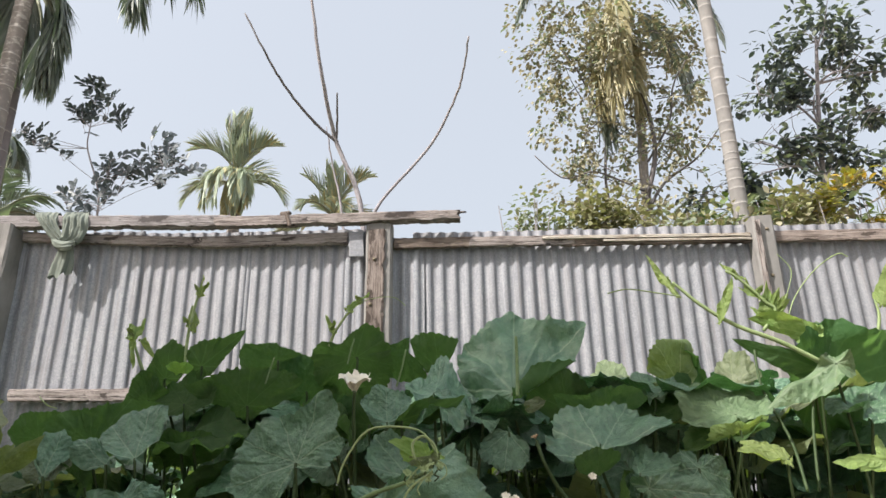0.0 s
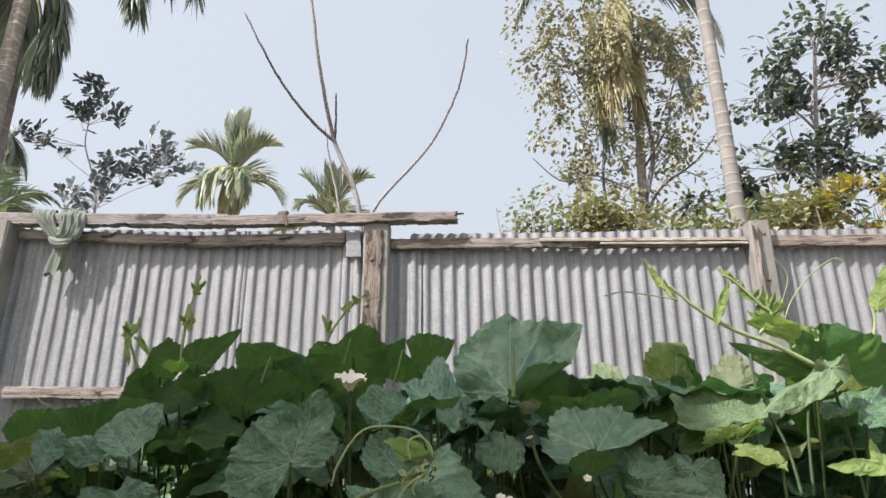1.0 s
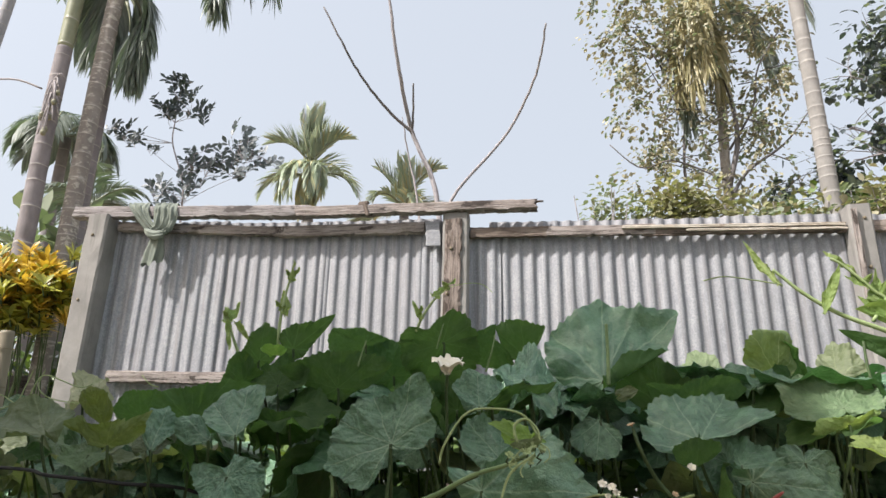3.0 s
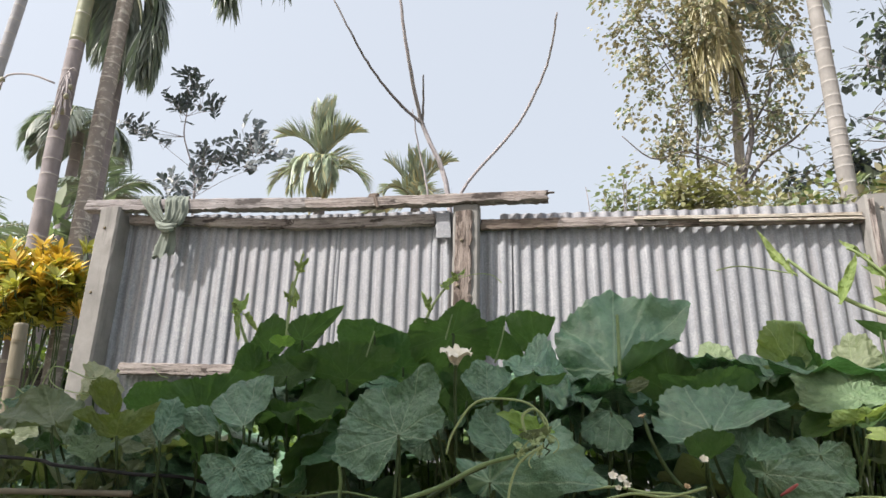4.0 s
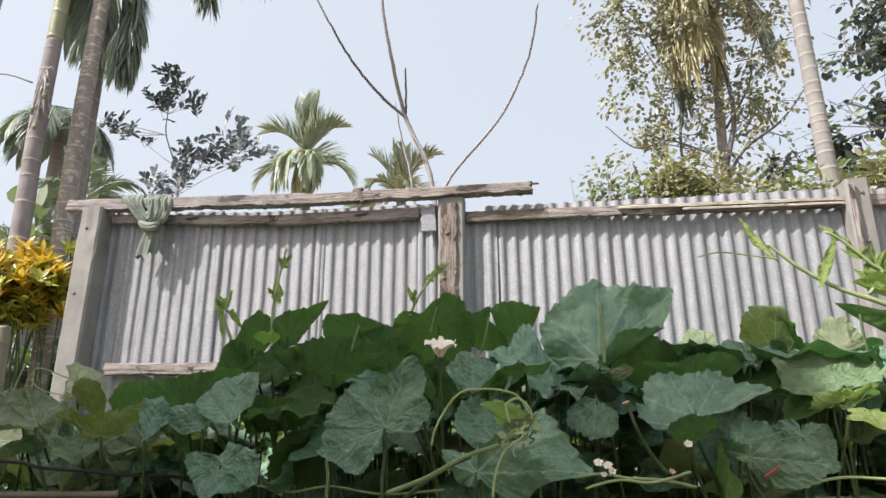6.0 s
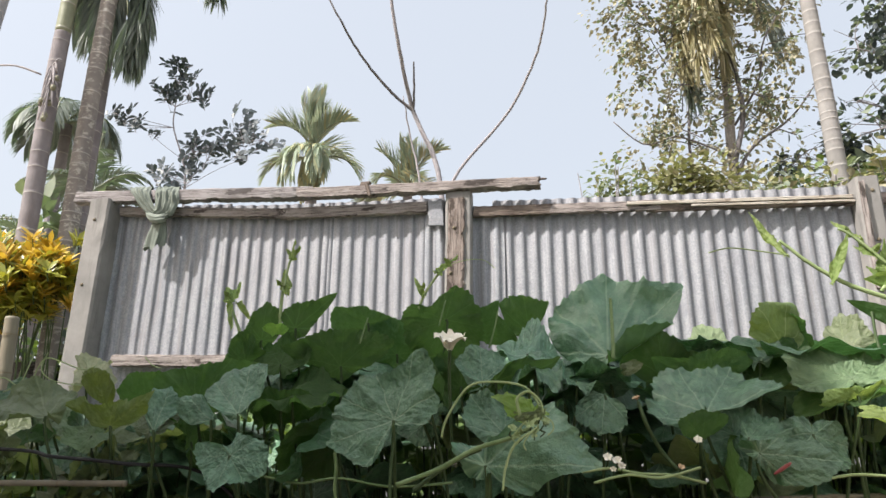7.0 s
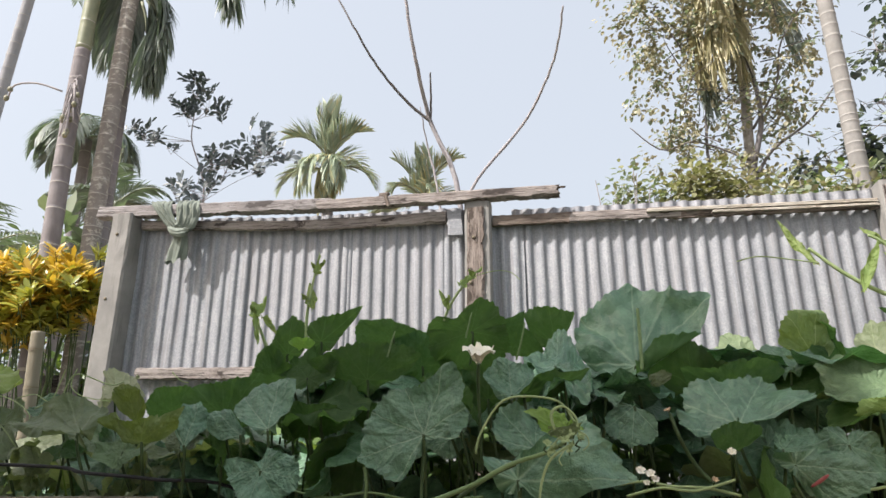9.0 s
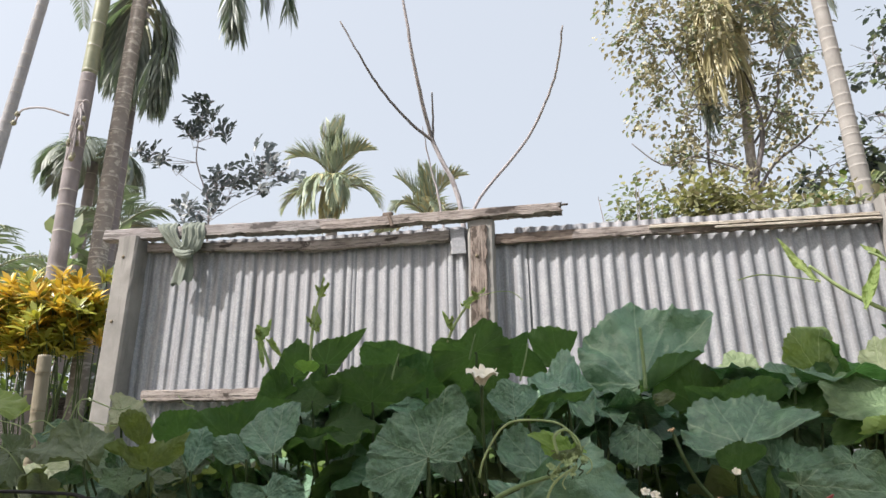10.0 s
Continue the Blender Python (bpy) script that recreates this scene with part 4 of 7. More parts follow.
def bare_sapling():
    thing = empty("bare_sapling", (-0.2, 0.2, 0), "leafless grey sapling with long curved shoots", "sapling")
    def shoot(pts, r0, r1, mat, n=26):
        g = Geo()
        pts = [lean_out(p) for p in pts]
        line = spline(pts, n)
        line = [p + Vector((0.006 * noise.noise((i * 0.8, r0 * 900, 0)), 0, 0)) for i, p in enumerate(line)]
        g.tube(line, [r0 + (r1 - r0) * i / (n - 1) + (0.0005 if i % 5 == 2 else 0) for i in range(n)], 8)
        held(part("shoot", g, mat), thing)
    shoot([(-0.14, 0.2, 0), (-0.17, 0.2, 1.4), (-0.21, 0.2, 2.37), (-0.38, 0.2, 2.88), (-0.49, 0.2, 3.43), (-0.58, 0.2, 4.09), (-0.66, 0.2, 4.7)], 0.022, 0.006, TWIG, 44)
    shoot([(-0.16, 0.2, 1.2), (-0.14, 0.2, 2.0), (-0.12, 0.2, 2.36), (0.24, 0.2, 2.80), (0.43, 0.2, 3.17), (0.50, 0.2, 3.4), (0.545, 0.2, 3.67)], 0.013, 0.006, TWIG, 40)
    shoot([(-0.37, 0.2, 2.87), (-0.5, 0.2, 3.0), (-0.64, 0.2, 3.18), (-0.79, 0.2, 3.42), (-0.92, 0.2, 3.68), (-1.06, 0.2, 3.98)], 0.011, 0.005, TWIG_DARK, 30)
    shoot([(-0.38, 0.2, 2.88), (-0.375, 0.2, 3.05), (-0.38, 0.2, 3.26)], 0.009, 0.005, TWIG_DARK, 12)
    shoot([(-0.32, 0.3, 2.0), (-0.36, 0.3, 2.45), (-0.42, 0.3, 2.75), (-0.47, 0.3, 3.06)], 0.010, 0.003, TWIG, 16)


bare_sapling()


# ---- broad-leaved trees and bushes ----
def leaf_ball(g, centre, size, count, leaf, wide, rnd, slots=(0,), droop=0.3, up=0.3, hollow=0.0, gaps=0.0, clump=0.0):
    """Loose leaves through an uneven clump, with gaps."""
    c = Vector(centre)
    made = 0
    tries = 0
    while made < count and tries < count * 8:
        tries += 1
        q = Vector((rnd.gauss(0, 0.45), rnd.gauss(0, 0.45), rnd.gauss(0, 0.45)))
        if q.length > 1.15 or q.length < hollow:
            continue
        p = c + Vector((q.x * size[0], q.y * size[1], q.z * size[2]))
        if gaps and noise.noise(p * gaps) < clump:
            continue
        way = Vector((q.x + rnd.uniform(-0.8, 0.8), q.y + rnd.uniform(-0.8, 0.8), q.z * 0.5 + up + rnd.uniform(-0.7, 0.5)))
        g.blade(p, way, (rnd.uniform(-0.6, 0.6), rnd.uniform(-0.7, 0.3), 1), leaf * rnd.uniform(0.6, 1.25), wide * rnd.uniform(0.7, 1.2), 0.25, droop, 2, rnd.choice(slots), 0.5)
        made += 1


def whorl(g, at, way, count, leaf, wide, rnd, slot=0, spread=0.9, droop=0.2):
    """A rosette of leaves at the end of a twig."""
    way = Vector(way).normalized()
    a = way.orthogonal().normalized()
    b = way.cross(a)
    for k in range(count):
        t = 2.4 * k + rnd.uniform(-0.3, 0.3)
        out = a * math.cos(t) + b * math.sin(t)
        d = way * rnd.uniform(0.1, 1.0) + out * spread
        g.blade(Vector(at) - way * leaf * 0.5 * (k / count), d, way, leaf * rnd.uniform(0.75, 1.15), wide * rnd.uniform(0.8, 1.2), 0.25, droop, 2, slot, 0.62)


def twig_line(g, a, b, r0, r1, rnd, bend=0.12, n=8, slot=0):
    a, b = Vector(a), Vector(b)
    m = a.lerp(b, 0.5) + Vector((rnd.uniform(-1, 1), rnd.uniform(-1, 1), rnd.uniform(0, 1))) * bend * (b - a).length
    line = spline([a, m, b], n)
    g.tube(line, [r0 + (r1 - r0) * i / (n - 1) for i in range(n)], 6, slot, cap=False)
    return line


def sprig(w, c, foot, tip, count, leaf, wide, rnd, slot=0):
    """A twig with leaves standing off to both sides and one at its end."""
    line = twig_line(w, foot, tip, 0.002, 0.0012, rnd, 0.08, 5)
    way = (Vector(tip) - Vector(foot)).normalized()
    face = Vector((rnd.uniform(-0.5, 0.5), -1.0, rnd.uniform(0.0, 0.9))).normalized()
    side = way.cross(face).normalized()
    for k in range(count):
        s = 0.15 + 0.85 * k / (count - 1)
        q = line[0].lerp(line[-1], s)
        turn = (1 if k % 2 else -1) * rnd.uniform(0.55, 1.1) if k < count - 1 else 0.1
        c.blade(q, way * math.cos(turn) + side * math.sin(turn) + face * rnd.uniform(-0.25, 0.35), face + way * rnd.uniform(-0.3, 0.3), leaf * rnd.uniform(0.75, 1.15), wide * rnd.uniform(0.8, 1.15), 0.22, 0.12, 3, slot, 0.58)


def dark_tree():
    """A slim tree whose dark leaves stand in rosettes at its twig ends."""
    rnd = random.Random(71)
    thing = empty("broadleaf_tree", (-2.95, 2.0, 0), "slim tree with dark glossy leaves in clusters", "tree")
    w, c = Geo(), Geo()
    w.tube(spline([(-3.0, 2, 0), (-2.98, 2, 2.0), (-3.0, 2, 3.3), (-3.06, 2, 3.62), (-3.20, 2, 3.99), (-3.21, 2, 4.23), (-3.2, 2, 4.55)], 24), [0.015 - 0.011 * i / 23 for i in range(24)], 8)
    upper = [((-3.19, 2, 4.66), 0.07, 4), ((-3.22, 2, 4.52), 0.08, 4), ((-3.36, 2, 4.43), 0.07, 4), ((-3.29, 2, 4.32), 0.08, 5), ((-3.06, 2, 4.34), 0.09, 5), ((-2.90, 2, 4.27), 0.08, 5),
              ((-3.86, 2, 4.21), 0.05, 3), ((-3.77, 2, 4.09), 0.08, 5), ((-3.63, 2, 4.02), 0.06, 3), ((-3.46, 2, 3.95), 0.04, 2)]
    lower = [((-2.95, 2, 3.83), 0.07, 4), ((-2.97, 2, 3.70), 0.07, 5), ((-2.80, 2, 3.58), 0.10, 6),
              ((-2.42, 2, 3.76), 0.13, 10), ((-2.39, 2, 3.95), 0.07, 4), ((-2.22, 2, 3.76), 0.10, 6), ((-2.55, 2, 3.70), 0.08, 5), ((-2.38, 2, 3.59), 0.07, 4), ((-3.34, 2, 3.42), 0.07, 4), ((-3.12, 2, 3.42), 0.10, 6), ((-3.0, 2, 3.36), 0.08, 4)]
    joints = [(-3.0, 2, 3.3), (-3.06, 2, 3.62), (-3.20, 2, 3.99), (-3.21, 2, 4.23)]
    for at, size, count in upper + lower:
        at = Vector(at)
        root = min(joints, key=lambda j: (Vector(j) - at).length + (0.5 if j[2] > at.z else 0))
        twig_line(w, root, at, 0.0035, 0.002, rnd, 0.06)
        for k in range(int(count * 1.35)):
            foot = at + Vector((rnd.gauss(0, 0.85), rnd.gauss(0, 0.7), rnd.gauss(0, 0.8))) * size
            tip = foot + Vector((rnd.uniform(-1, 1), rnd.uniform(-0.6, 0.6), rnd.uniform(0.0, 1.3))).normalized() * (0.07 + 0.5 * size)
            twig_line(w, at, foot, 0.003, 0.002, rnd, 0.1, 4)
            sprig(w, c, foot, tip, 6, 0.088, 0.042, rnd)
    held(part("trunk", w, TWIG), thing)
    held(part("crown", c, DARK_LEAF), thing)


def vine_tree():
    """A thin tree grown through an old palm, hung with olive climbing leaves and dry fronds."""
    rnd = random.Random(72)
    thing = empty("vine_covered_palm", (2.12, 2.0, 0), "old palm overgrown with olive climbing vine and dry hanging fronds", "tree")
    w = Geo()
    w.tube(spline([(2.20, 2.1, 0), (2.2, 2.1, 2.0), (2.18, 2.1, 3.2), (2.26, 2.1, 4.3), (2.24, 2.1, 5.3)], 40), [0.046 + 0.010 * noise.noise((i * 0.7, 0, 3)) for i in range(40)], 12)
    held(part("palm_trunk", w, TRUNK), thing)
    w = Geo()
    w.tube(spline([(2.02, 1.9, 0), (2.05, 1.9, 2.6), (2.13, 1.9, 3.1), (2.27, 1.9, 3.6), (2.24, 1.9, 4.2), (2.1, 1.9, 4.6)], 30), [0.032 - 0.016 * i / 29 for i in range(30)], 8)
    w.tube(spline([(2.1, 1.9, 2.95), (2.3, 1.9, 3.25), (2.65, 1.9, 3.5), (2.9, 1.9, 3.8)], 16), [0.018 - 0.012 * i / 15 for i in range(16)], 7)
    w.tube(spline([(1.85, 2.0, 2.6), (1.8, 2.0, 3.3), (1.85, 2.0, 3.9), (1.70, 2.0, 4.5), (1.5, 2.0, 4.9)], 20), [0.016 - 0.009 * i / 19 for i in range(20)], 7)
    w.tube(spline([(2.24, 1.9, 3.9), (2.05, 1.9, 4.0), (1.85, 1.9, 4.2), (1.75, 1.9, 4.5)], 12), [0.012 - 0.006 * i / 11 for i in range(12)], 6)
    w.tube(spline([(2.2, 1.95, 3.5), (2.45, 1.9, 3.9), (2.55, 1.9, 4.3), (2.8, 1.9, 4.7)], 14), [0.012 - 0.006 * i / 13 for i in range(14)], 6)
    w.tube(spline([(2.13, 1.95, 3.2), (1.7, 1.9, 3.4), (1.4, 1.9, 3.35), (1.15, 1.9, 3.6)], 14), [0.010 - 0.005 * i / 13 for i in range(14)], 6)
    arms = []
    for k in range(70):
        a = Vector((rnd.uniform(1.5, 2.7), rnd.uniform(1.7, 2.3), rnd.uniform(3.0, 5.0)))
        b = a + Vector((rnd.uniform(-0.55, 0.55), rnd.uniform(-0.3, 0.2), rnd.uniform(-0.25, 0.35)))
        arms += twig_line(w, a, b, 0.006, 0.002, rnd, 0.2, 7)
    held(part("climbing_stem", w, TWIG_DARK, None, "grey woody climbing stems"), thing)
    c = Geo()
    blobs = [((1.6, 1.95, 5.2), (0.62, 0.4, 0.5), 260), ((2.2, 1.9, 5.1), (0.6, 0.4, 0.6), 220), ((2.7, 1.95, 4.75), (0.38, 0.3, 0.45), 210), ((1.45, 1.95, 4.55), (0.42, 0.3, 0.45), 260),
             ((1.95, 1.8, 4.5), (0.34, 0.25, 0.6), 400), ((2.15, 1.85, 4.9), (0.4, 0.3, 0.5), 180), ((2.65, 1.95, 4.2), (0.34, 0.3, 0.4), 130), ((1.45, 1.95, 4.0), (0.32, 0.3, 0.35), 120), ((1.75, 1.9, 3.7), (0.4, 0.3, 0.35), 130),
             ((2.55, 1.95, 3.65), (0.4, 0.3, 0.35), 120), ((1.25, 1.95, 3.85), (0.2, 0.2, 0.15), 26), ((1.5, 1.95, 3.35), (0.3, 0.3, 0.25), 110), ((2.2, 1.9, 3.25), (0.5, 0.3, 0.3), 90), ((2.05, 1.85, 5.8), (1.0, 0.5, 0.5), 300), ((1.85, 1.5, 4.6), (0.40, 0.12, 0.60), 150), ((1.35, 1.9, 4.8), (0.4, 0.3, 0.4), 120)]
    for at, size, count in blobs:
        leaf_ball(c, at, size, int(count * 2.0), 0.055, 0.039, rnd, (0, 0, 0, 1), 0.5, -0.25, gaps=5.2, clump=0.10)
    for p in arms:
        if rnd.random() < 0.55:
            leaf_ball(c, p, (0.07, 0.07, 0.07), 6, 0.052, 0.038, rnd, (0, 1), 0.5, -0.2)
    held(part("vine_leaves", c, [OLIVE_LEAF, GREEN_LEAF], None, "olive and yellowing vine leaves"), thing)
    for base, way, length, droop, mats in (((2.16, 1.95, 5.55), (-0.12, -0.3, -0.2), 1.5, 6.0, 0), ((2.12, 1.95, 5.4), (-0.2, -0.25, -0.3), 1.5, 6.0, 0), 
                                           ((2.05, 1.95, 5.2), (-0.3, -0.15, -0.3), 1.2, 6.0, 0), ((2.24, 2.0, 5.6), (0.75, -0.2, 0.1), 1.3, 3.0, 1), ((2.24, 2.1, 5.4), (0.55, 0.2, 0.0), 1.3, 4.0, 1),
                                           ((2.1, 2.0, 4.75), (-0.35, -0.1, -0.3), 1.0, 6.0, 2), ((2.2, 2.0, 5.9), (-0.9, -0.1, 0.2), 1.4, 2.2, 1), ((2.2, 1.95, 5.0), (-0.05, -0.2, -0.4), 1.0, 6.0, 0)):
        g = Geo()
        frond(g, base, way, length, droop, 58, 0.46, 0.024, rnd, 1.5, dry=(0.5, 0.05, 0.0)[mats], along=1.2)
        held(part("frond", g, [(FROND_KHAKI, FROND, FROND)[mats], SHAFT, FROND_STRAW]), thing)
    return thing


def dark_crown_tree():
    rnd = random.Random(73)
    thing = empty("broadleaf_tree", (4.15, 2.5, 0), "tall tree with dark green leathery leaves", "tree")
    w = Geo()
    w.tube(spline([(4.1, 2.5, 0), (4.0, 2.5, 2.0), (4.02, 2.5, 3.0), (4.18, 2.5, 4.1), (4.4, 2.5, 5.2)], 26), [0.05 - 0.035 * i / 25 for i in range(26)], 9)
    c = Geo()
    blobs = [((4.45, 2.4, 5.25), (0.42, 0.4, 0.40), 170), ((3.95, 2.4, 4.9), (0.42, 0.4, 0.35), 170), ((4.55, 2.4, 4.7), (0.5, 0.4, 0.4), 240), ((4.15, 2.4, 4.4), (0.45, 0.4, 0.35), 200), ((4.75, 2.4, 4.2), (0.5, 0.4, 0.4), 220),
             ((3.6, 2.4, 4.45), (0.28, 0.3, 0.28), 70), ((3.75, 2.4, 3.9), (0.45, 0.4, 0.35), 190), ((4.3, 2.4, 3.7), (0.5, 0.4, 0.35), 200), ((3.35, 2.4, 3.5), (0.38, 0.4, 0.32), 170), ((3.9, 2.4, 3.3), (0.5, 0.4, 0.3), 180), ((4.8, 2.4, 3.4), (0.6, 0.4, 0.5), 240), ((5.3, 2.5, 4.6), (0.6, 0.5, 0.7), 240), ((2.9, 2.5, 3.3), (0.3, 0.3, 0.25), 60), ((3.15, 2.4, 3.25), (0.42, 0.3, 0.28), 130), ((3.45, 2.4, 3.9), (0.35, 0.3, 0.3), 90)]
    spine = [(4.02, 2.5, 3.0), (4.08, 2.5, 3.5), (4.18, 2.5, 4.1), (4.28, 2.5, 4.6)]
    for at, size, count in blobs:
        root = min(spine, key=lambda j: (Vector(j) - Vector(at)).length + (0.4 if j[2] > at[2] else 0))
        line = twig_line(w, root, at, 0.016, 0.006, rnd, 0.12, 10)
        for k in range(7):
            tip = Vector(at) + Vector((rnd.gauss(0, 0.5) * size[0], rnd.gauss(0, 0.5) * size[1], rnd.gauss(0, 0.5) * size[2]))
            twig_line(w, line[rnd.randrange(5, 10)], tip, 0.006, 0.002, rnd, 0.15, 6)
        leaf_ball(c, at, size, int(count * 1.7), 0.092, 0.056, rnd, (0, 0, 1), 0.4, 0.0, gaps=2.7, clump=0.12)
    held(part("trunk", w, TWIG), thing)
    held(part("crown", c, [DARK_LEAF, GREEN_LEAF]), thing)


def bush(name, foot, blobs, label, category, mats, leaf, wide, seed, slots, stems=6, gaps=0.0):
    rnd = random.Random(seed)
    thing = empty(name, foot, label, category)
    w, c = Geo(), Geo()
    for at, size, count in blobs:
        for k in range(stems):
            tip = Vector(at) + Vector((rnd.gauss(0, 0.5) * size[0], rnd.gauss(0, 0.5) * size[1], rnd.uniform(-0.3, 0.7) * size[2]))
            twig_line(w, (at[0] + rnd.uniform(-0.1, 0.1), at[1], 0), tip, 0.012, 0.003, rnd, 0.05, 10)
        leaf_ball(c, at, size, count, leaf, wide, rnd, slots, 0.4, 0.2, gaps=gaps)
    tagged(held(part("stem", w, TWIG), thing), kind="stuff")
    tagged(held(part("foliage", c, mats), thing), kind="stuff")


dark_tree()
vine_tree()
dark_crown_tree()
bush("hedge_bush", (0.95, 1.1, 0), [((0.98, 1.1, 2.58), (0.22, 0.25, 0.28), 330), ((1.15, 1.1, 2.45), (0.2, 0.25, 0.2), 240)], "loose green bush rising above the fence", "bush", [GREEN_LEAF, HEDGE_LEAF], 0.055, 0.04, 81, (0, 0, 1), 12)
bush("hedge_bush", (1.5, 1.1, 0), [((1.45, 1.0, 2.58), (0.24, 0.25, 0.24), 640), ((1.68, 1.0, 2.5), (0.22, 0.25, 0.2), 360)], "dense yellow-green rounded bush above the fence", "bush", [HEDGE_LEAF, OLIVE_LEAF], 0.065, 0.045, 82, (0, 0, 0, 1))
bush("hedge_bush", (2.3, 1.3, 0), [((2.15, 1.2, 2.55), (0.3, 0.25, 0.2), 260), ((2.6, 1.2, 2.5), (0.32, 0.25, 0.22), 280)], "yellow-green bush above the fence", "bush", [HEDGE_LEAF, GREEN_LEAF, OLIVE_LEAF], 0.065, 0.045, 83, (0, 1, 2))
bush("hedge_bush", (3.0, 1.1, 0), [((3.0, 1.0, 2.55), (0.30, 0.25, 0.24), 420), ((3.25, 1.3, 2.45), (0.3, 0.25, 0.22), 260)], "dense olive-green bush above the fence", "bush", [HEDGE_LEAF, OLIVE_LEAF], 0.075, 0.05, 84, (0, 0, 1))


def croton(foot, blobs, seed, label, rosettes, bright=0.52, size_of=1.0):
    rnd = random.Random(seed)
    thing = empty("croton_bush", foot, label, "bush")
    w, c = Geo(), Geo()
    for at, size, count in blobs:
        for k in range(count):
            q = Vector((rnd.gauss(0, 0.5), rnd.gauss(0, 0.5), rnd.gauss(0, 0.5)))
            tip = Vector(at) + Vector((q.x * size[0], q.y * size[1], q.z * size[2]))
            high = (tip.z - at[2]) / size[2]
            if k % 12 == 0:
                twig_line(w, (at[0] + q.x * 0.1, at[1] + 0.25, 0), tip, 0.008, 0.004, rnd, 0.04, 8)
            else:
                twig_line(w, tip - Vector((0, -0.03, 0.09)), tip, 0.005, 0.004, rnd, 0.04, 4)
            slot = 0 if rnd.random() < bright + 0.25 * high else 1
            whorl(c, tip, (q.x * 0.5, q.y * 0.5 - 0.15, 0.9), rosettes, 0.135 * size_of, 0.040 * size_of, rnd, slot, 0.62, 0.25)
    tagged(held(part("stem", w, STEM), thing), kind="stuff")
    tagged(held(part("foliage", c, [CROTON_YELLOW, CROTON_GREEN]), thing), kind="stuff")


croton((-3.75, 0.9, 0), [((-3.75, 0.9, 2.15), (0.42, 0.3, 0.20), 120), ((-3.35, 0.8, 2.05), (0.25, 0.25, 0.2), 76), ((-4.25, 0.9, 2.15), (0.3, 0.3, 0.22), 76), ((-3.65, 0.75, 1.87), (0.55, 0.25, 0.15), 110)], 91, "croton bush with bright yellow and orange leaves", 15, 0.45)
bush("croton_bush", (3.6, 1.0, 0), [((3.36, 0.9, 2.55), (0.26, 0.2, 0.2), 520), ((3.66, 0.95, 2.6), (0.28, 0.22, 0.24), 560), ((3.98, 1.0, 2.55), (0.25, 0.25, 0.2), 300)], "yellow and olive croton bush rising behind the fence", "bush", [CROTON_YELLOW, CROTON_GREEN, OLIVE_LEAF], 0.085, 0.032, 92, (0, 1, 1, 2, 2), 8, 3.0)
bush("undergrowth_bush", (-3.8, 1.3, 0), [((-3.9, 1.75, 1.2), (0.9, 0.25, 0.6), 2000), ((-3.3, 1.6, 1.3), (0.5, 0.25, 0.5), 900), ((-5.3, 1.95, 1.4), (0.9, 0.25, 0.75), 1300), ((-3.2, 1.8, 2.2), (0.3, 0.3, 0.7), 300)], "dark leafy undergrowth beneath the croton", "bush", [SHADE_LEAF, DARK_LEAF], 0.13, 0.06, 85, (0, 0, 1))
bush("far_bush", (-6.5, 4.5, 0), [((-8.0, 4.5, 3.3), (1.0, 0.6, 0.8), 600), ((-6.9, 4.5, 3.4), (0.8, 0.6, 0.8), 500), ((-5.9, 4.2, 3.1), (0.7, 0.4, 0.8), 420), ((-8.6, 4, 1.6), (1.2, 0.6, 1.4), 500)], "broad-leaved green bush beyond the palms", "bush", [BANANA_LEAF, SHADE_LEAF], 0.26, 0.10, 86, (0, 0, 1))
bush("broadleaf_shrub", (-4.25, 1.7, 0), [((-4.3, 1.7, 2.75), (0.28, 0.2, 0.45), 40), ((-3.95, 1.9, 2.8), (0.2, 0.15, 0.4), 26)], "shrub with large pale green leaves between the palms", "shrub", [BANANA_LEAF, GREEN_LEAF], 0.26, 0.13, 88, (0, 0, 1), 5)
bush("far_bush", (4.8, 2.6, 0), [((4.6, 2.4, 2.6), (0.8, 0.4, 0.5), 500), ((3.4, 2.2, 2.85), (0.8, 0.3, 0.35), 700), ((2.6, 2.0, 2.75), (0.5, 0.3, 0.25), 260)], "dark green bush beneath the tree", "bush", [SHADE_LEAF, GREEN_LEAF], 0.13, 0.06, 87, (0, 1))


def broad_leaf_plant():
    """A single long pale leaf on a thin stalk behind the end post."""
    thing = empty("banana_plant", (-3.95, 1.35, 0), "young banana plant with one long pale green leaf", "plant")
    g = Geo()
    g.tube(spline([(-3.95, 1.35, 0), (-3.93, 1.35, 0.95), (-3.77, 1.35, 1.9), (-3.66, 1.35, 2.2)], 20), [0.022 - 0.014 * i / 19 for i in range(20)], 8)
    held(part("stalk", g, STEM_MID), thing)
    g = Geo()
    g.blade((-3.66, 1.35, 2.2), (0.38, 0.0, 0.95), (-0.5, -0.8, 0.3), 0.59, 0.17, 0.5, 0.2, 10, 0, 0.45)
    held(part("leaf", g, BANANA_PALE), thing)


broad_leaf_plant()


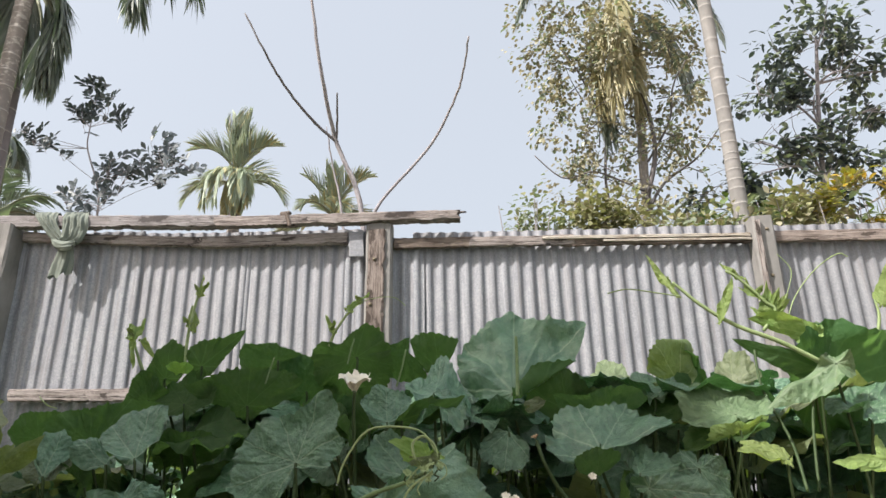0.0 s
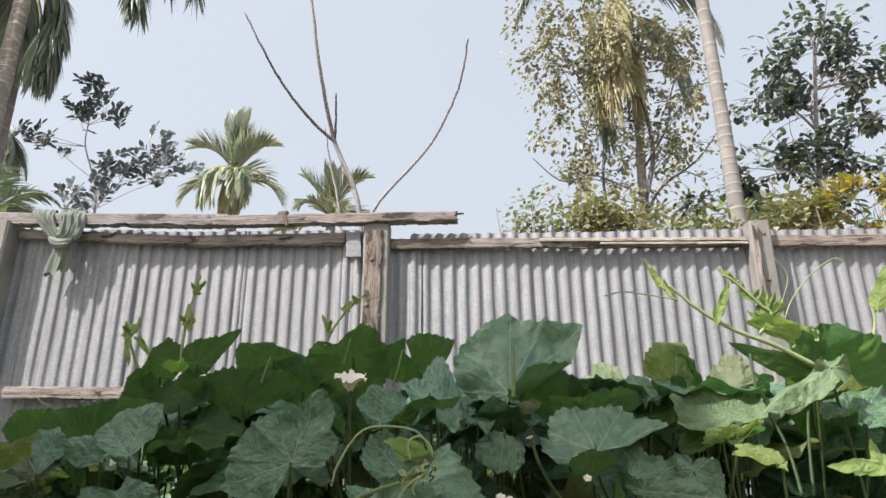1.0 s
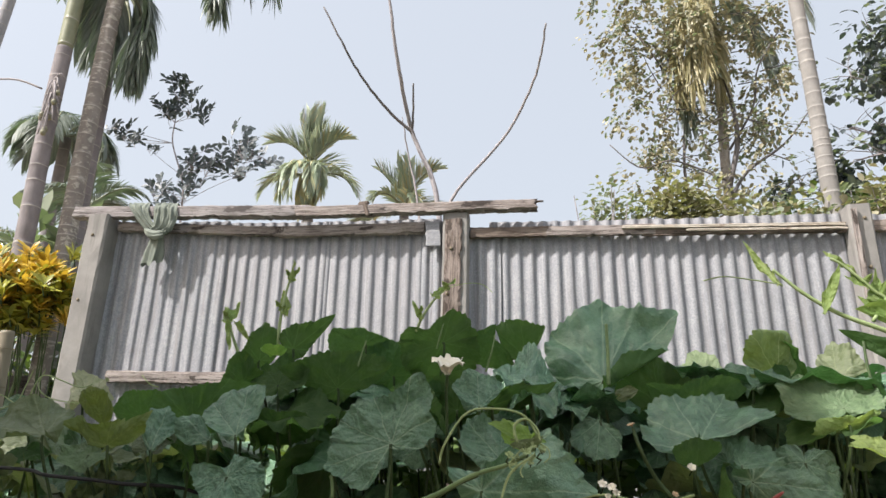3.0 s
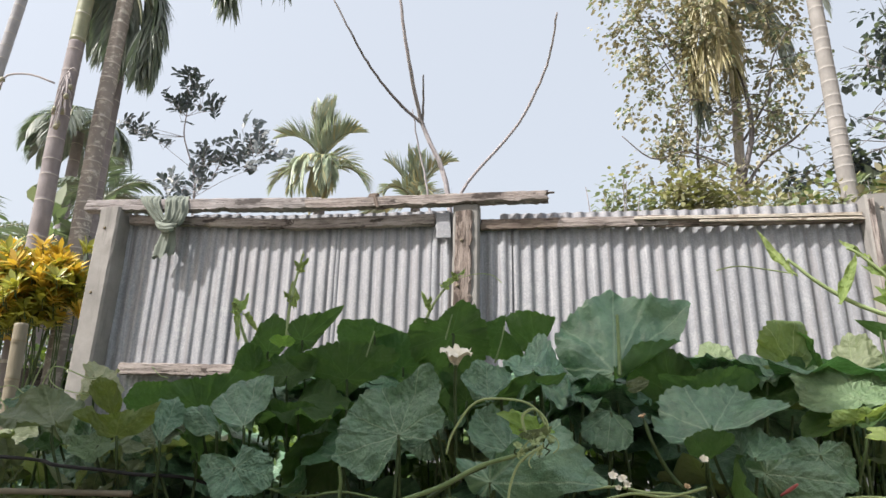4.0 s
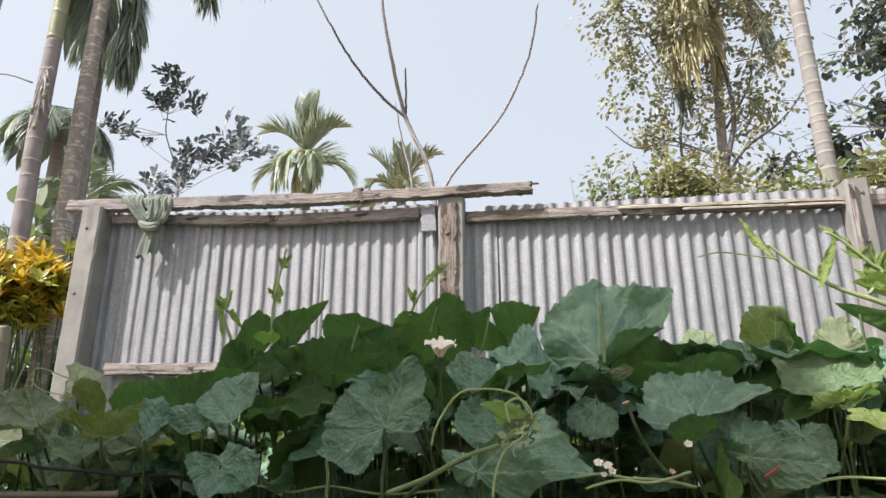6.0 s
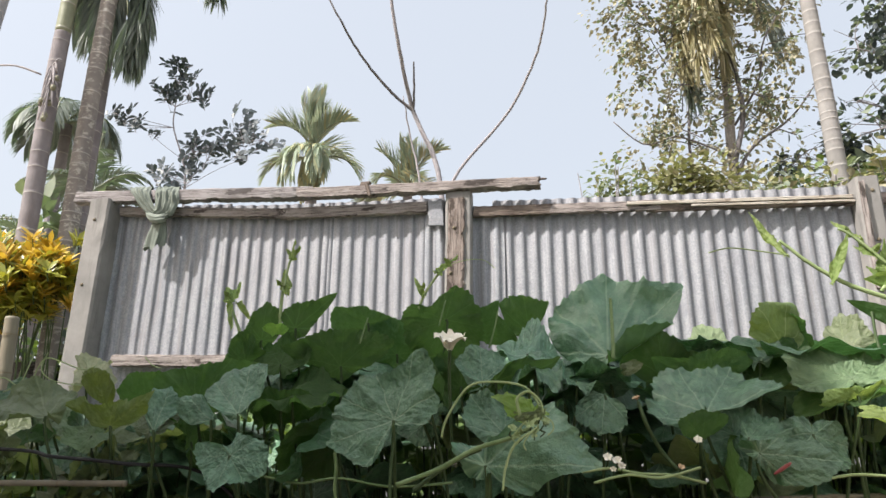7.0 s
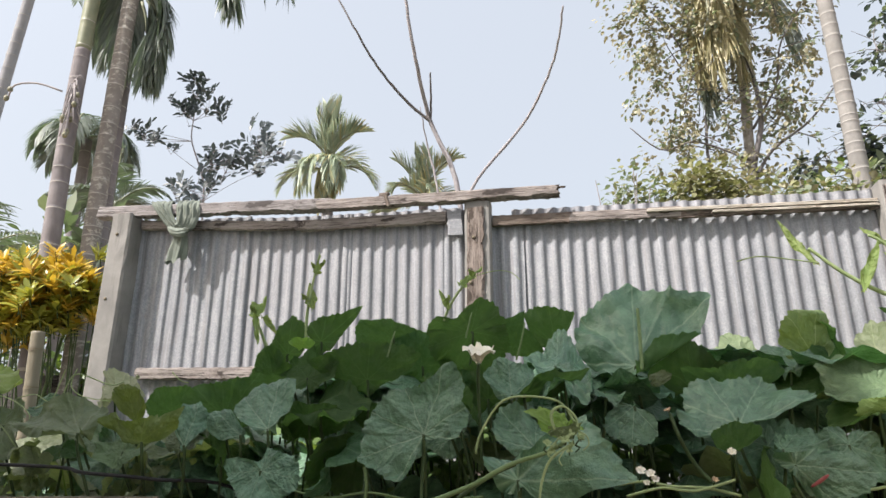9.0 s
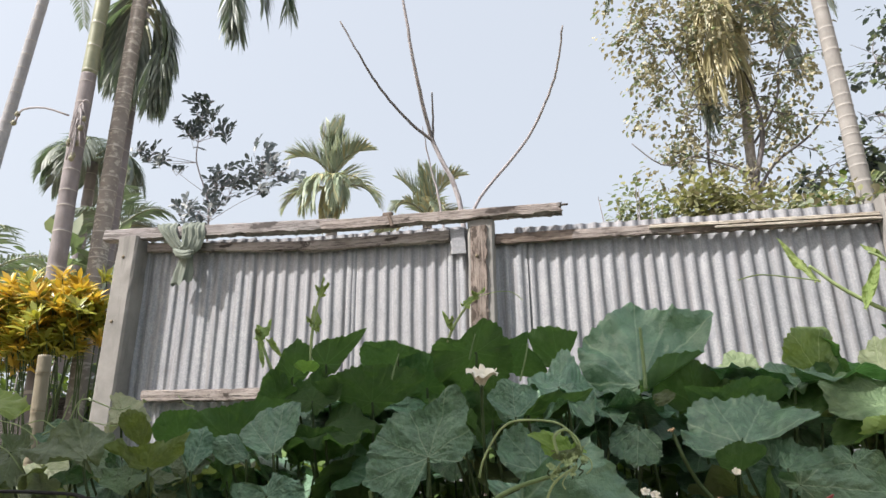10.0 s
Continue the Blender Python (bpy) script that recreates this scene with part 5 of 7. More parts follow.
# ---- bamboo stakes and garden edging ----
def cane(name, pts, r, label, category, group="", gap=0.28, mat=None, seed=0):
    rnd = random.Random(seed)
    line = spline(pts, 2 + int((Vector(pts[-1]) - Vector(pts[0])).length / 0.03))
    g = Geo()
    radii, slots, kept, due, run = [], [], [], gap * 0.6, 0.0
    for i, p in enumerate(line):
        run += 0.03
        kept.append(p)
        radii.append(r)
        slots.append(0)
        if run > due and i < len(line) - 1:
            due += gap * rnd.uniform(0.8, 1.2)
            d = (line[i + 1] - p)
            kept += [p + d * 0.2, p + d * 0.35, p + d * 0.5]
            radii += [r * 1.09, r * 0.97, r * 1.05]
            slots += [1, 1, 0]
    g.tube(kept, radii, 12, slots=slots)
    return tagged(part(name, g, [mat or BAMBOO, BAMBOO_RING]), label, category, group)


cane("bamboo_stake", [(-2.44, -0.4, 0), (-2.49, -0.4, 0.8), (-2.525, -0.4, 1.44)], 0.036, "dry cut bamboo stake standing beside the fence end", "stake")
cane("bamboo_rail", [(-2.6, -2.0, 0.578), (-1.6, -2.0, 0.572), (-1.08, -2.0, 0.568), (-0.72, -2.0, 0.562)], 0.008, "thin dry bamboo edging rail among the vines", "rail", gap=0.4)
cane("bamboo_rail", [(0.2, -1.75, 0.48), (0.9, -1.75, 0.50), (1.9, -1.75, 0.52)], 0.009, "thin dry bamboo edging rail among the vines", "rail", gap=0.4, seed=3)
for k, x in enumerate((-2.3, -1.55, 0.55, 1.35, 1.8)):
    cane("edging_stake", [(x, -2.03 if x < 0.3 else -1.78, -0.05), (x + 0.01, -2.03 if x < 0.3 else -1.78, 0.56 if x < 0 else 0.5)], 0.010, "short bamboo stake holding the edging rail", "stake", "edging stakes", 0.3, seed=k)
g = Geo()
g.tube(spline([(-2.2, -2.2, 0.70), (-1.11, -2.05, 0.655), (-0.9, -2.05, 0.63), (-0.74, -2.0, 0.612), (-0.58, -1.8, 0.57), (-0.45, -1.6, 0.3), (-0.4, -1.6, 0.0)], 40), 0.0048, 8)
tagged(part("cable", g, CABLE), "thin black cable drooping through the vines", "cable")
# sun reaches these planks, so their shade is painted as dark wood
low_fence = empty("plank_fence", (-4.2, 1.42, 0), "low grey weathered plank fence with shade put into its dark boards", "fence")
for k in range(6):
    board("plank", (-6.2, 1.40 + 0.012 * (k % 2), 0.52 + 0.185 * k), (-3.72, 1.40 + 0.012 * (k % 2), 0.53 + 0.18 * k), 0.195, 0.022, WOOD_SHADED, low_fence, 60 + k)
for x in (-5.1, -3.85):
    board("fence_post", (x, 1.46, 0.0), (x + 0.02, 1.46, 1.52), 0.07, 0.07, WOOD_SHADED, low_fence, 70 + int(x))


# ---- gourd vines ----
OUTLINE = ((0, 1.0), (16, 0.92), (30, 0.90), (46, 0.96), (56, 0.97), (70, 0.88), (84, 0.86), (100, 0.89), (110, 0.88), (126, 0.78), (140, 0.72), (154, 0.62), (165, 0.46), (172, 0.30), (180, 0.07))


def outline(deg, rnd_phase, teeth=True, lobe=1.0, lobes=None, tooth=9.5, jag=1.5):
    """The leaf's radius by the angle from its tip; lobes gives its reach at even turns from the stalk notch round."""
    if lobes:
        n = len(lobes)
        u = (deg + 180) * n / 360
        i, t = int(u), u - int(u)
        p0, p1, p2, p3 = (lobes[(i + j) % n] for j in (-1, 0, 1, 2))
        r = p1 + 0.5 * t * (p2 - p0 + t * (2 * p0 - 5 * p1 + 4 * p2 - p3 + t * (3 * (p1 - p2) + p3 - p0)))
        spike = 1.9 if n // 2 in (i, i + 1) else 1.3
        near = (1 - t if p1 > p2 else t) ** spike
        r = 0.2 * r + 0.8 * (min(p1, p2) + near * abs(p1 - p2))
        saw = (deg / tooth + rnd_phase + 0.9 * noise.noise((deg * 0.03, rnd_phase, 7))) % 1.0
        r *= 0.97 + jag * (0.030 + 0.022 * noise.noise((deg * 0.02, rnd_phase, 5))) * (saw / 0.75 if saw < 0.75 else (1 - saw) / 0.25) + 0.06 * noise.noise((deg * 0.05, rnd_phase, 2)) + 0.022 * noise.noise((deg * 0.16, rnd_phase, 3))
        return max(0.05, r)
    a = abs(deg)
    for (a0, r0), (a1, r1) in zip(OUTLINE, OUTLINE[1:]):
        if a <= a1:
            t = (a - a0) / (a1 - a0)
            t = t * t * (3 - 2 * t)
            r = r0 + (r1 - r0) * t
            break
    k = min(1, max(0, (a - 85) / 60))
    r *= 1 + (lobe - 1) * k * k * (3 - 2 * k)
    r *= 1 + 0.05 * math.sin(math.radians(deg) * 3 + rnd_phase)
    if teeth:
        r *= 1 + 0.05 * noise.noise((deg * 0.05, rnd_phase, 6)) + 0.03 * abs(math.sin(math.radians(deg) * 19 + rnd_phase)) + 0.012 * math.sin(math.radians(deg) * 47 + 2 * rnd_phase)
    return r


def leaf_geo(wide, seed, rings=14, spokes=198, cup=0.12, fold=0.10, wave=0.09, curl=0.0, lobe=0.72, lobes=None, lip=None, tooth=9.5, jag=1.5):
    """A rounded, shallowly lobed gourd leaf with a deep notch at its stalk. Its stalk joins at the origin, its tip is at y = 1."""
    rnd = random.Random(seed)
    ph, p2, p3 = rnd.uniform(0, 6), rnd.uniform(0, 6), rnd.uniform(0, 6)
    b1, b2 = (rnd.uniform(-0.06, 0.12), rnd.uniform(-0.06, 0.12)) if lobes else (rnd.uniform(-0.08, 0.42), rnd.uniform(-0.08, 0.42))
    fold *= 0.6 if lobes else 1.0
    g = Geo()
    verts, uv, rolled = [(0, 0, 0)], [(0, 0)], set()
    for j in range(1, rings + 1):
        s = (j / rings) ** 0.9
        for k in range(spokes):
            deg = -180 + 360 * k / spokes
            a = math.radians(deg)
            r = s * outline(deg, ph, True, lobe, lobes, tooth, jag)
            x, y = r * math.sin(a), r * math.cos(a)
            vein = abs(((abs(deg) + 21) % 42) - 21) / 21
            sector = round(deg / 42)
            pleat = 0.045 + 0.16 * noise.noise((sector * 1.37, seed * 0.71, 3.3))
            z = cup * r * r - fold * abs(x) + wave * s * s * (math.sin(3 * a + p2) + 0.7 * math.sin(5 * a + p3)) + pleat * s * (vein ** 1.4) * min(r, 1.2)
            z += (0.18 * noise.noise((x * 2.4 + ph, y * 2.4, seed)) + 0.042 * noise.noise((x * 7 + ph, y * 7, seed)) + 0.010 * noise.noise((x * 17, y * 17 + ph, seed))) * s ** 0.7
            z -= (b1 if x > 0 else b2) * x * x
            z -= curl * max(0.0, y) ** 2 + 0.5 * curl * max(0.0, -y) ** 2
            z += 0.045 * s ** 3 * noise.noise((a * 2.6, seed * 1.7, 4)) + 0.03 * s ** 3 * noise.noise((a * 6.0, seed * 2.1, 9))
            z += 0.05 * s ** 5 * noise.noise((a * 4.2, seed * 0.9, 8)) + 0.018 * s ** 6 * noise.noise((a * 15, seed * 1.3, 2))
            uv.append((x, y))
            if lip:
                # the margin on one side rolls over towards the face
                la, start, radius, turn = math.radians(lip[0]), lip[1], lip[2], lip[3]
                out = x * math.sin(la) + y * math.cos(la)
                e = out - start
                if e > 0:
                    th = min(e / radius, turn)
                    flat = max(0.0, e - radius * turn)
                    moved = start + radius * math.sin(th) + flat * math.cos(turn)
                    z += radius * (1 - math.cos(th)) + flat * math.sin(turn)
                    x += (moved - out) * math.sin(la)
                    y += (moved - out) * math.cos(la)
                    if th > 1.2:
                        rolled.add(len(verts))
            verts.append((x * wide, y, z))
    faces = [(0, 1 + k, 1 + (k + 1) % spokes) for k in range(spokes)]
    for j in range(rings - 1):
        for k in range(spokes):
            a, b = 1 + j * spokes + k, 1 + j * spokes + (k + 1) % spokes
            faces.append((a, a + spokes, b + spokes, b))
    plain_faces = [tuple(reversed(f)) for f in faces if not rolled.issuperset(f)]
    lip_faces = [tuple(reversed(f)) for f in faces if rolled.issuperset(f)]
    g.add(verts, plain_faces)
    g.f += lip_faces
    g.m += [1] * len(lip_faces)
    g.uv = dict(enumerate(uv))
    return g


def leaf_pose(base, tip, face):
    base, tip = Vector(base), Vector(tip)
    y = (tip - base)
    size = y.length
    y.normalize()
    z = Vector(face) - y * Vector(face).dot(y)
    z.normalize()
    x = y.cross(z)
    m = Matrix((x, y, z)).transposed().to_4x4()
    return Matrix.Translation(base) @ m @ Matrix.Scale(size, 4), size


def vine(x, y, label):
    return empty("gourd_vine", (x, y, 0), label, "gourd plant", "gourd vines")


def gourd_leaf(plant, base, tip, wide=1.0, face=(0, -0.75, 0.65), mat=LEAF, seed=0, stalk=True, label="", root=None, **shape):
    """One large leaf by its stalk joint and its tip, with its stalk down to the ground."""
    m, size = leaf_pose(base, tip, face)
    ob = part("leaf", leaf_geo(wide, seed, **shape), [mat, LEAF_BELOW if mat in (LEAF, LEAF_BELOW) else LEAF_PALE_GREEN], None, label)
    ob.parent = plant
    ob.matrix_basis = Matrix.Translation(plant.location).inverted() @ m
    if stalk:
        rnd = random.Random(seed + 500)
        b = Vector(base)
        r = Vector(root) if root else Vector((b.x + rnd.uniform(-0.12, 0.12), b.y + rnd.uniform(0.1, 0.3), 0.02))
        g = Geo()
        line = spline([r, r.lerp(b, 0.55) + Vector((rnd.uniform(-0.05, 0.05), 0.03, 0.03)), b + Vector((0, 0.012, -0.05)), b], 14)
        g.tube(line, [0.005 - 0.0015 * i / 13 for i in range(14)], 7)
        st = part("leaf_stalk", g, STEM)
        held(st, plant)
    return ob


def stem(plant, pts, r0, r1, name="stem", mat=None, n=24):
    g = Geo()
    g.tube(spline(pts, n), [r0 + (r1 - r0) * i / (n - 1) for i in range(n)], 8)
    return held(part(name, g, mat or STEM), plant)


def tendril(plant, pts, r=0.002):
    g = Geo()
    line = spline(pts, 30)
    g.tube(line, r, 5)
    return held(part("tendril", g, STEM_PALE), plant)


def flower(plant, at, size, way, seed, mat=PETAL, petals=5, closed=0.6):
    """A soft crumpled gourd flower."""
    rnd = random.Random(seed)
    way = Vector(way).normalized()
    a = way.orthogonal().normalized()
    b = way.cross(a)
    g = Geo()
    for k in range(petals):
        t = 2 * math.pi * k / petals + rnd.uniform(-0.2, 0.2)
        out = a * math.cos(t) + b * math.sin(t)
        side = way.cross(out)
        n, mm = 6, 5
        verts = []
        for i in range(n + 1):
            s = i / n
            for j in range(mm):
                u = j / (mm - 1) - 0.5
                w = size * 0.80 * math.sin(math.pi * (0.10 + 0.74 * s)) * (1 + 0.35 * noise.noise((k * 2.1, s * 2, seed)))
                rise = closed * math.sin(1.9 * s) + 0.05
                q = Vector(at) + out * size * s * (1.15 - 0.5 * closed) + way * size * rise + side * u * w
                q += way * size * (0.16 * noise.noise((u * 5 + k, s * 4, seed)) + 0.30 * u * u * s + 0.10 * math.sin(u * 9) * s)
                verts.append(q)
        g.add(verts, [(i * mm + j, i * mm + j + 1, (i + 1) * mm + j + 1, (i + 1) * mm + j) for i in range(n) for j in range(mm - 1)])
    ob = held(part("flower", g, mat, None, "crumpled white gourd flower" if mat == PETAL else "withered gourd flower bud"), plant)
    s = Geo()
    base = Vector(at)
    s.tube(spline([base + Vector((rnd.uniform(-0.3, 0.3), 1.5, -5.0 if size > 0.02 else -1.2)) * size, base - way * size * 1.2, base], 10), min(0.004, 0.14 * size), 6)
    part("flower_stalk", s, STEM, ob)
    return ob

centre = vine(0.35, -1.75, "gourd vine with large dark green leaves and white flowers")
gourd_leaf(centre, (0.314, -1.850, 0.881), (0.330, -1.660, 0.962), 0.53, face=(0, -0.4, 0.9), seed=101)
gourd_leaf(centre, (0.336, -1.950, 0.826), (0.353, -1.800, 0.892), 0.47, face=(0, -0.5, 0.9), seed=102)
gourd_leaf(centre, (0.327, -2.400, 0.675), (0.246, -2.389, 0.710), 1.0, face=(0.1, -0.85, 0.5), mat=LEAF_BRIGHT, seed=401, lobes=(0.24, 0.21, 0.17, 0.14, 0.13, 0.15, 0.19, 0.57, 0.64, 1.00, 0.75, 0.51, 0.37, 0.21, 0.20, 0.24, 0.36, 0.33), fold=0.1, stalk=False)
gourd_leaf(centre, (0.309, -2.430, 0.676), (0.353, -2.430, 0.678), 0.28, face=(0, -0.6, 0.7), mat=LEAF_YOUNG, seed=103, fold=0.4, stalk=False)
gourd_leaf(centre, (0.584, -1.780, 0.843), (0.628, -1.780, 0.857), 0.47, face=(0, -0.95, 0.25), mat=LEAF_YOUNG, seed=104, stalk=False)
gourd_leaf(centre, (0.442, -1.780, 0.815), (0.417, -1.660, 0.868), 0.66, face=(0, -0.25, 0.95), seed=105)
gourd_leaf(centre, (0.049, -1.900, 0.807), (-0.007, -1.760, 0.876), 0.59, face=(0, 0.5, 0.85), mat=LEAF_BELOW, seed=106)
gourd_leaf(centre, (0.410, -1.720, 0.776), (0.434, -1.600, 0.839), 0.58, face=(0, -0.25, 0.95), seed=107)
gourd_leaf(centre, (0.544, -1.700, 0.895), (0.801, -1.603, 1.110), 1.0, face=(0.05, -0.93, 0.36), seed=402, lobes=(0.10, 0.15, 0.29, 0.47, 0.59, 0.68, 0.76, 0.86, 0.80, 1.00, 0.62, 0.50, 0.39, 0.30, 0.22, 0.19, 0.13, 0.11), wave=0.06, cup=0.05, lip=(101, 0.05, 0.035, 2.7))
gourd_leaf(centre, (0.066, -1.660, 1.030), (0.101, -1.707, 1.123), 1.0, face=(0, 0.9, 0.45), mat=LEAF_BELOW, seed=403, lobes=(1.40, 1.37, 1.35, 1.27, 1.16, 1.06, 1.02, 1.01, 0.96, 1.00, 0.77, 0.63, 0.59, 1.09, 1.32, 1.29, 1.33, 1.43), wave=0.08)
gourd_leaf(centre, (0.216, -1.630, 1.053), (0.234, -1.648, 1.090), 1.0, face=(0.1, 0.9, 0.4), mat=LEAF_BELOW, seed=404, lobes=(2.50, 2.50, 2.50, 2.50, 0.36, 0.29, 0.29, 0.35, 0.50, 1.00, 0.78, 0.68, 0.69, 0.81, 1.17, 1.47, 1.74, 2.29), wave=0.04, stalk=False)
gourd_leaf(centre, (0.321, -1.550, 0.998), (0.309, -1.603, 1.117), 1.0, face=(0.25, 0.85, 0.4), mat=LEAF_BELOW, seed=405, lobes=(0.07, 0.07, 0.07, 0.07, 0.07, 0.07, 0.09, 0.92, 0.86, 1.00, 1.00, 1.05, 0.71, 0.39, 0.27, 0.18, 0.16, 0.07), wave=0.05, fold=0.15)
gourd_leaf(centre, (-0.196, -1.600, 1.043), (-0.200, -1.628, 1.091), 1.0, face=(0, 0.85, 0.5), mat=LEAF_BELOW, seed=406, lobes=(1.88, 1.83, 2.05, 2.24, 2.08, 1.36, 1.05, 0.90, 0.86, 1.00, 1.12, 1.44, 2.18, 2.50, 2.50, 2.42, 1.98, 1.84), wave=0.08)
gourd_leaf(centre, (-0.235, -1.760, 0.881), (-0.216, -1.817, 0.977), 1.0, face=(0, 0.85, 0.5), mat=LEAF_BELOW, seed=407, lobes=(0.44, 0.38, 0.36, 0.39, 0.50, 0.82, 1.58, 1.31, 1.08, 1.00, 0.97, 1.07, 1.26, 1.75, 0.88, 0.59, 0.48, 0.43), wave=0.05, fold=0.08)
gourd_leaf(centre, (-0.002, -2.100, 0.695), (-0.148, -2.066, 0.754), 1.0, face=(-0.1, -0.95, 0.3), seed=408, lobes=(0.24, 0.14, 0.1, 0.09, 0.08, 0.12, 0.69, 0.83, 0.86, 0.99, 0.94, 0.9, 0.88, 0.88, 0.85, 0.8, 0.77, 0.91, 1.11, 0.98, 0.75, 0.75, 0.58, 0.51), wave=0.05, fold=0.05)
gourd_leaf(centre, (0.203, -2.020, 0.788), (0.197, -1.970, 0.873), 1.0, face=(0, -0.85, 0.5), seed=409, lobes=(0.13, 0.17, 0.19, 0.21, 0.28, 0.42, 0.65, 1.04, 1.07, 1.00, 0.96, 1.05, 0.39, 0.26, 0.20, 0.14, 0.12, 0.12), fold=0.15)
gourd_leaf(centre, (0.232, -1.920, 0.801), (0.408, -1.955, 0.841), 1.0, face=(0, 0.75, 0.65), mat=LEAF_BELOW, seed=410, lobes=(0.18, 0.13, 0.12, 0.12, 0.14, 0.15, 0.18, 0.25, 0.46, 1.00, 0.56, 0.34, 0.23, 0.15, 0.12, 0.12, 0.13, 0.16))
gourd_leaf(centre, (0.711, -1.620, 0.831), (0.688, -1.707, 0.965), 1.0, face=(0, 0.85, 0.55), mat=LEAF_BELOW, seed=411, lobes=(0.17, 0.20, 0.24, 0.35, 0.78, 0.96, 0.84, 0.71, 0.76, 1.00, 0.92, 0.94, 0.88, 0.74, 0.44, 0.24, 0.18, 0.16))
gourd_leaf(centre, (0.516, -1.800, 0.772), (0.494, -1.840, 0.665), 1.0, face=(0, -0.92, 0.35), seed=412, lobes=(0.09, 0.07, 0.07, 0.08, 0.10, 0.17, 0.56, 0.85, 0.97, 1.00, 0.97, 0.94, 0.74, 0.45, 0.22, 0.15, 0.12, 0.12))
gourd_leaf(centre, (0.219, -2.200, 0.589), (0.466, -2.203, 0.579), 1.0, face=(0, -0.95, 0.3), seed=413, lobes=(0.21, 0.29, 0.33, 0.26, 0.21, 0.19, 0.19, 0.2, 0.26, 0.8, 0.81, 0.85, 0.99, 0.51, 0.41, 0.17, 0.1, 0.09, 0.1, 0.11, 0.13, 0.14, 0.15, 0.18), fold=0.05)
gourd_leaf(centre, (0.255, -2.060, 0.658), (0.171, -2.026, 0.755), 1.0, face=(0.1, -0.9, 0.4), seed=414, lobes=(0.13, 0.12, 0.12, 0.13, 0.14, 0.17, 0.24, 0.38, 0.49, 0.65, 0.83, 0.91, 0.98, 0.9, 0.73, 0.63, 0.57, 0.56, 0.44, 0.39, 0.37, 0.37, 0.22, 0.16), fold=0.15)
gourd_leaf(centre, (-0.107, -1.570, 0.944), (-0.107, -1.623, 1.048), 1.0, face=(0, 0.88, 0.45), mat=LEAF_BELOW, seed=415, lobes=(0.47, 0.53, 0.71, 0.77, 0.92, 0.94, 0.91, 0.93, 0.90, 1.00, 1.00, 1.12, 1.12, 0.88, 0.74, 0.53, 0.46, 0.46), wave=0.08)
gourd_leaf(centre, (-0.022, -1.720, 0.833), (0.004, -1.779, 0.892), 1.0, face=(0, 0.7, 0.7), mat=LEAF_BELOW, seed=416, lobes=(0.27, 0.26, 0.29, 0.39, 0.58, 0.81, 1.27, 1.35, 1.15, 1.00, 0.90, 0.85, 0.84, 0.90, 0.62, 0.50, 0.44, 0.31))
gourd_leaf(centre, (0.118, -1.730, 0.815), (0.130, -1.775, 0.925), 1.0, face=(0, 0.85, 0.5), mat=LEAF_BELOW, seed=150)
right = vine(1.15, -1.6, "gourd vine with sunlit light green leaves and a climbing shoot")
gourd_leaf(right, (0.959, -1.660, 0.820), (0.972, -1.560, 0.883), 0.95, face=(0, 0.6, 0.75), mat=LEAF_BELOW, seed=108, lobe=0.5)
gourd_leaf(right, (1.153, -1.500, 0.888), (1.225, -1.400, 1.011), 0.64, face=(0, 0.8, 0.4), mat=LEAF_BELOW, seed=109)
gourd_leaf(right, (1.092, -1.860, 0.732), (1.105, -1.760, 0.782), 1.14, face=(0, 0.6, 0.8), mat=LEAF_BELOW, seed=110, lobe=0.4)
gourd_leaf(right, (0.972, -1.950, 0.651), (0.949, -2.000, 0.551), 0.75, face=(0, -0.95, 0.25), seed=111)
gourd_leaf(right, (0.820, -1.850, 0.657), (0.832, -1.900, 0.551), 0.77, face=(0, -0.95, 0.25), seed=112)
gourd_leaf(right, (1.454, -1.900, 0.788), (1.614, -1.800, 0.840), 0.57, face=(0, -0.6, 0.75), seed=113)
gourd_leaf(right, (0.894, -1.450, 0.971), (0.886, -1.350, 1.021), 0.70, face=(0, -0.25, 0.95), mat=LEAF_YOUNG, seed=114)
gourd_leaf(right, (1.172, -1.450, 0.989), (1.135, -1.400, 1.019), 1.76, face=(0, 0.6, 0.7), mat=LEAF_BELOW, seed=115)
gourd_leaf(right, (0.734, -1.960, 0.702), (0.845, -1.829, 0.837), 1.0, face=(0, -0.72, 0.7), seed=417, lobes=(0.05, 0.05, 0.06, 0.48, 0.61, 0.64, 0.61, 0.73, 0.78, 0.74, 0.76, 0.84, 0.97, 0.91, 0.99, 0.89, 0.18, 0.12, 0.06, 0.05, 0.05, 0.05, 0.05, 0.05), wave=0.05, cup=0.06, fold=0.04)
gourd_leaf(right, (0.710, -2.000, 0.644), (0.719, -2.039, 0.696), 1.0, face=(0, 0.8, 0.6), mat=LEAF_BELOW, seed=418, lobes=(0.07, 0.07, 0.08, 0.10, 0.15, 0.20, 0.37, 1.22, 1.19, 1.00, 1.00, 1.08, 1.07, 0.74, 0.30, 0.20, 0.13, 0.09))
gourd_leaf(right, (0.772, -1.780, 0.811), (0.766, -1.829, 0.867), 1.0, face=(0, 0.75, 0.65), mat=LEAF_BELOW, seed=419, lobes=(0.10, 0.10, 0.11, 0.15, 0.29, 1.87, 1.73, 1.43, 1.12, 1.00, 0.97, 1.11, 1.80, 1.53, 0.33, 0.16, 0.11, 0.10))
gourd_leaf(right, (0.966, -1.660, 0.866), (0.950, -1.537, 0.958), 1.0, face=(0, -0.6, 0.8), seed=420, lobes=(0.10, 0.13, 0.12, 0.11, 0.12, 0.15, 0.27, 0.79, 0.90, 1.00, 0.89, 0.75, 0.69, 0.31, 0.19, 0.12, 0.10, 0.09))
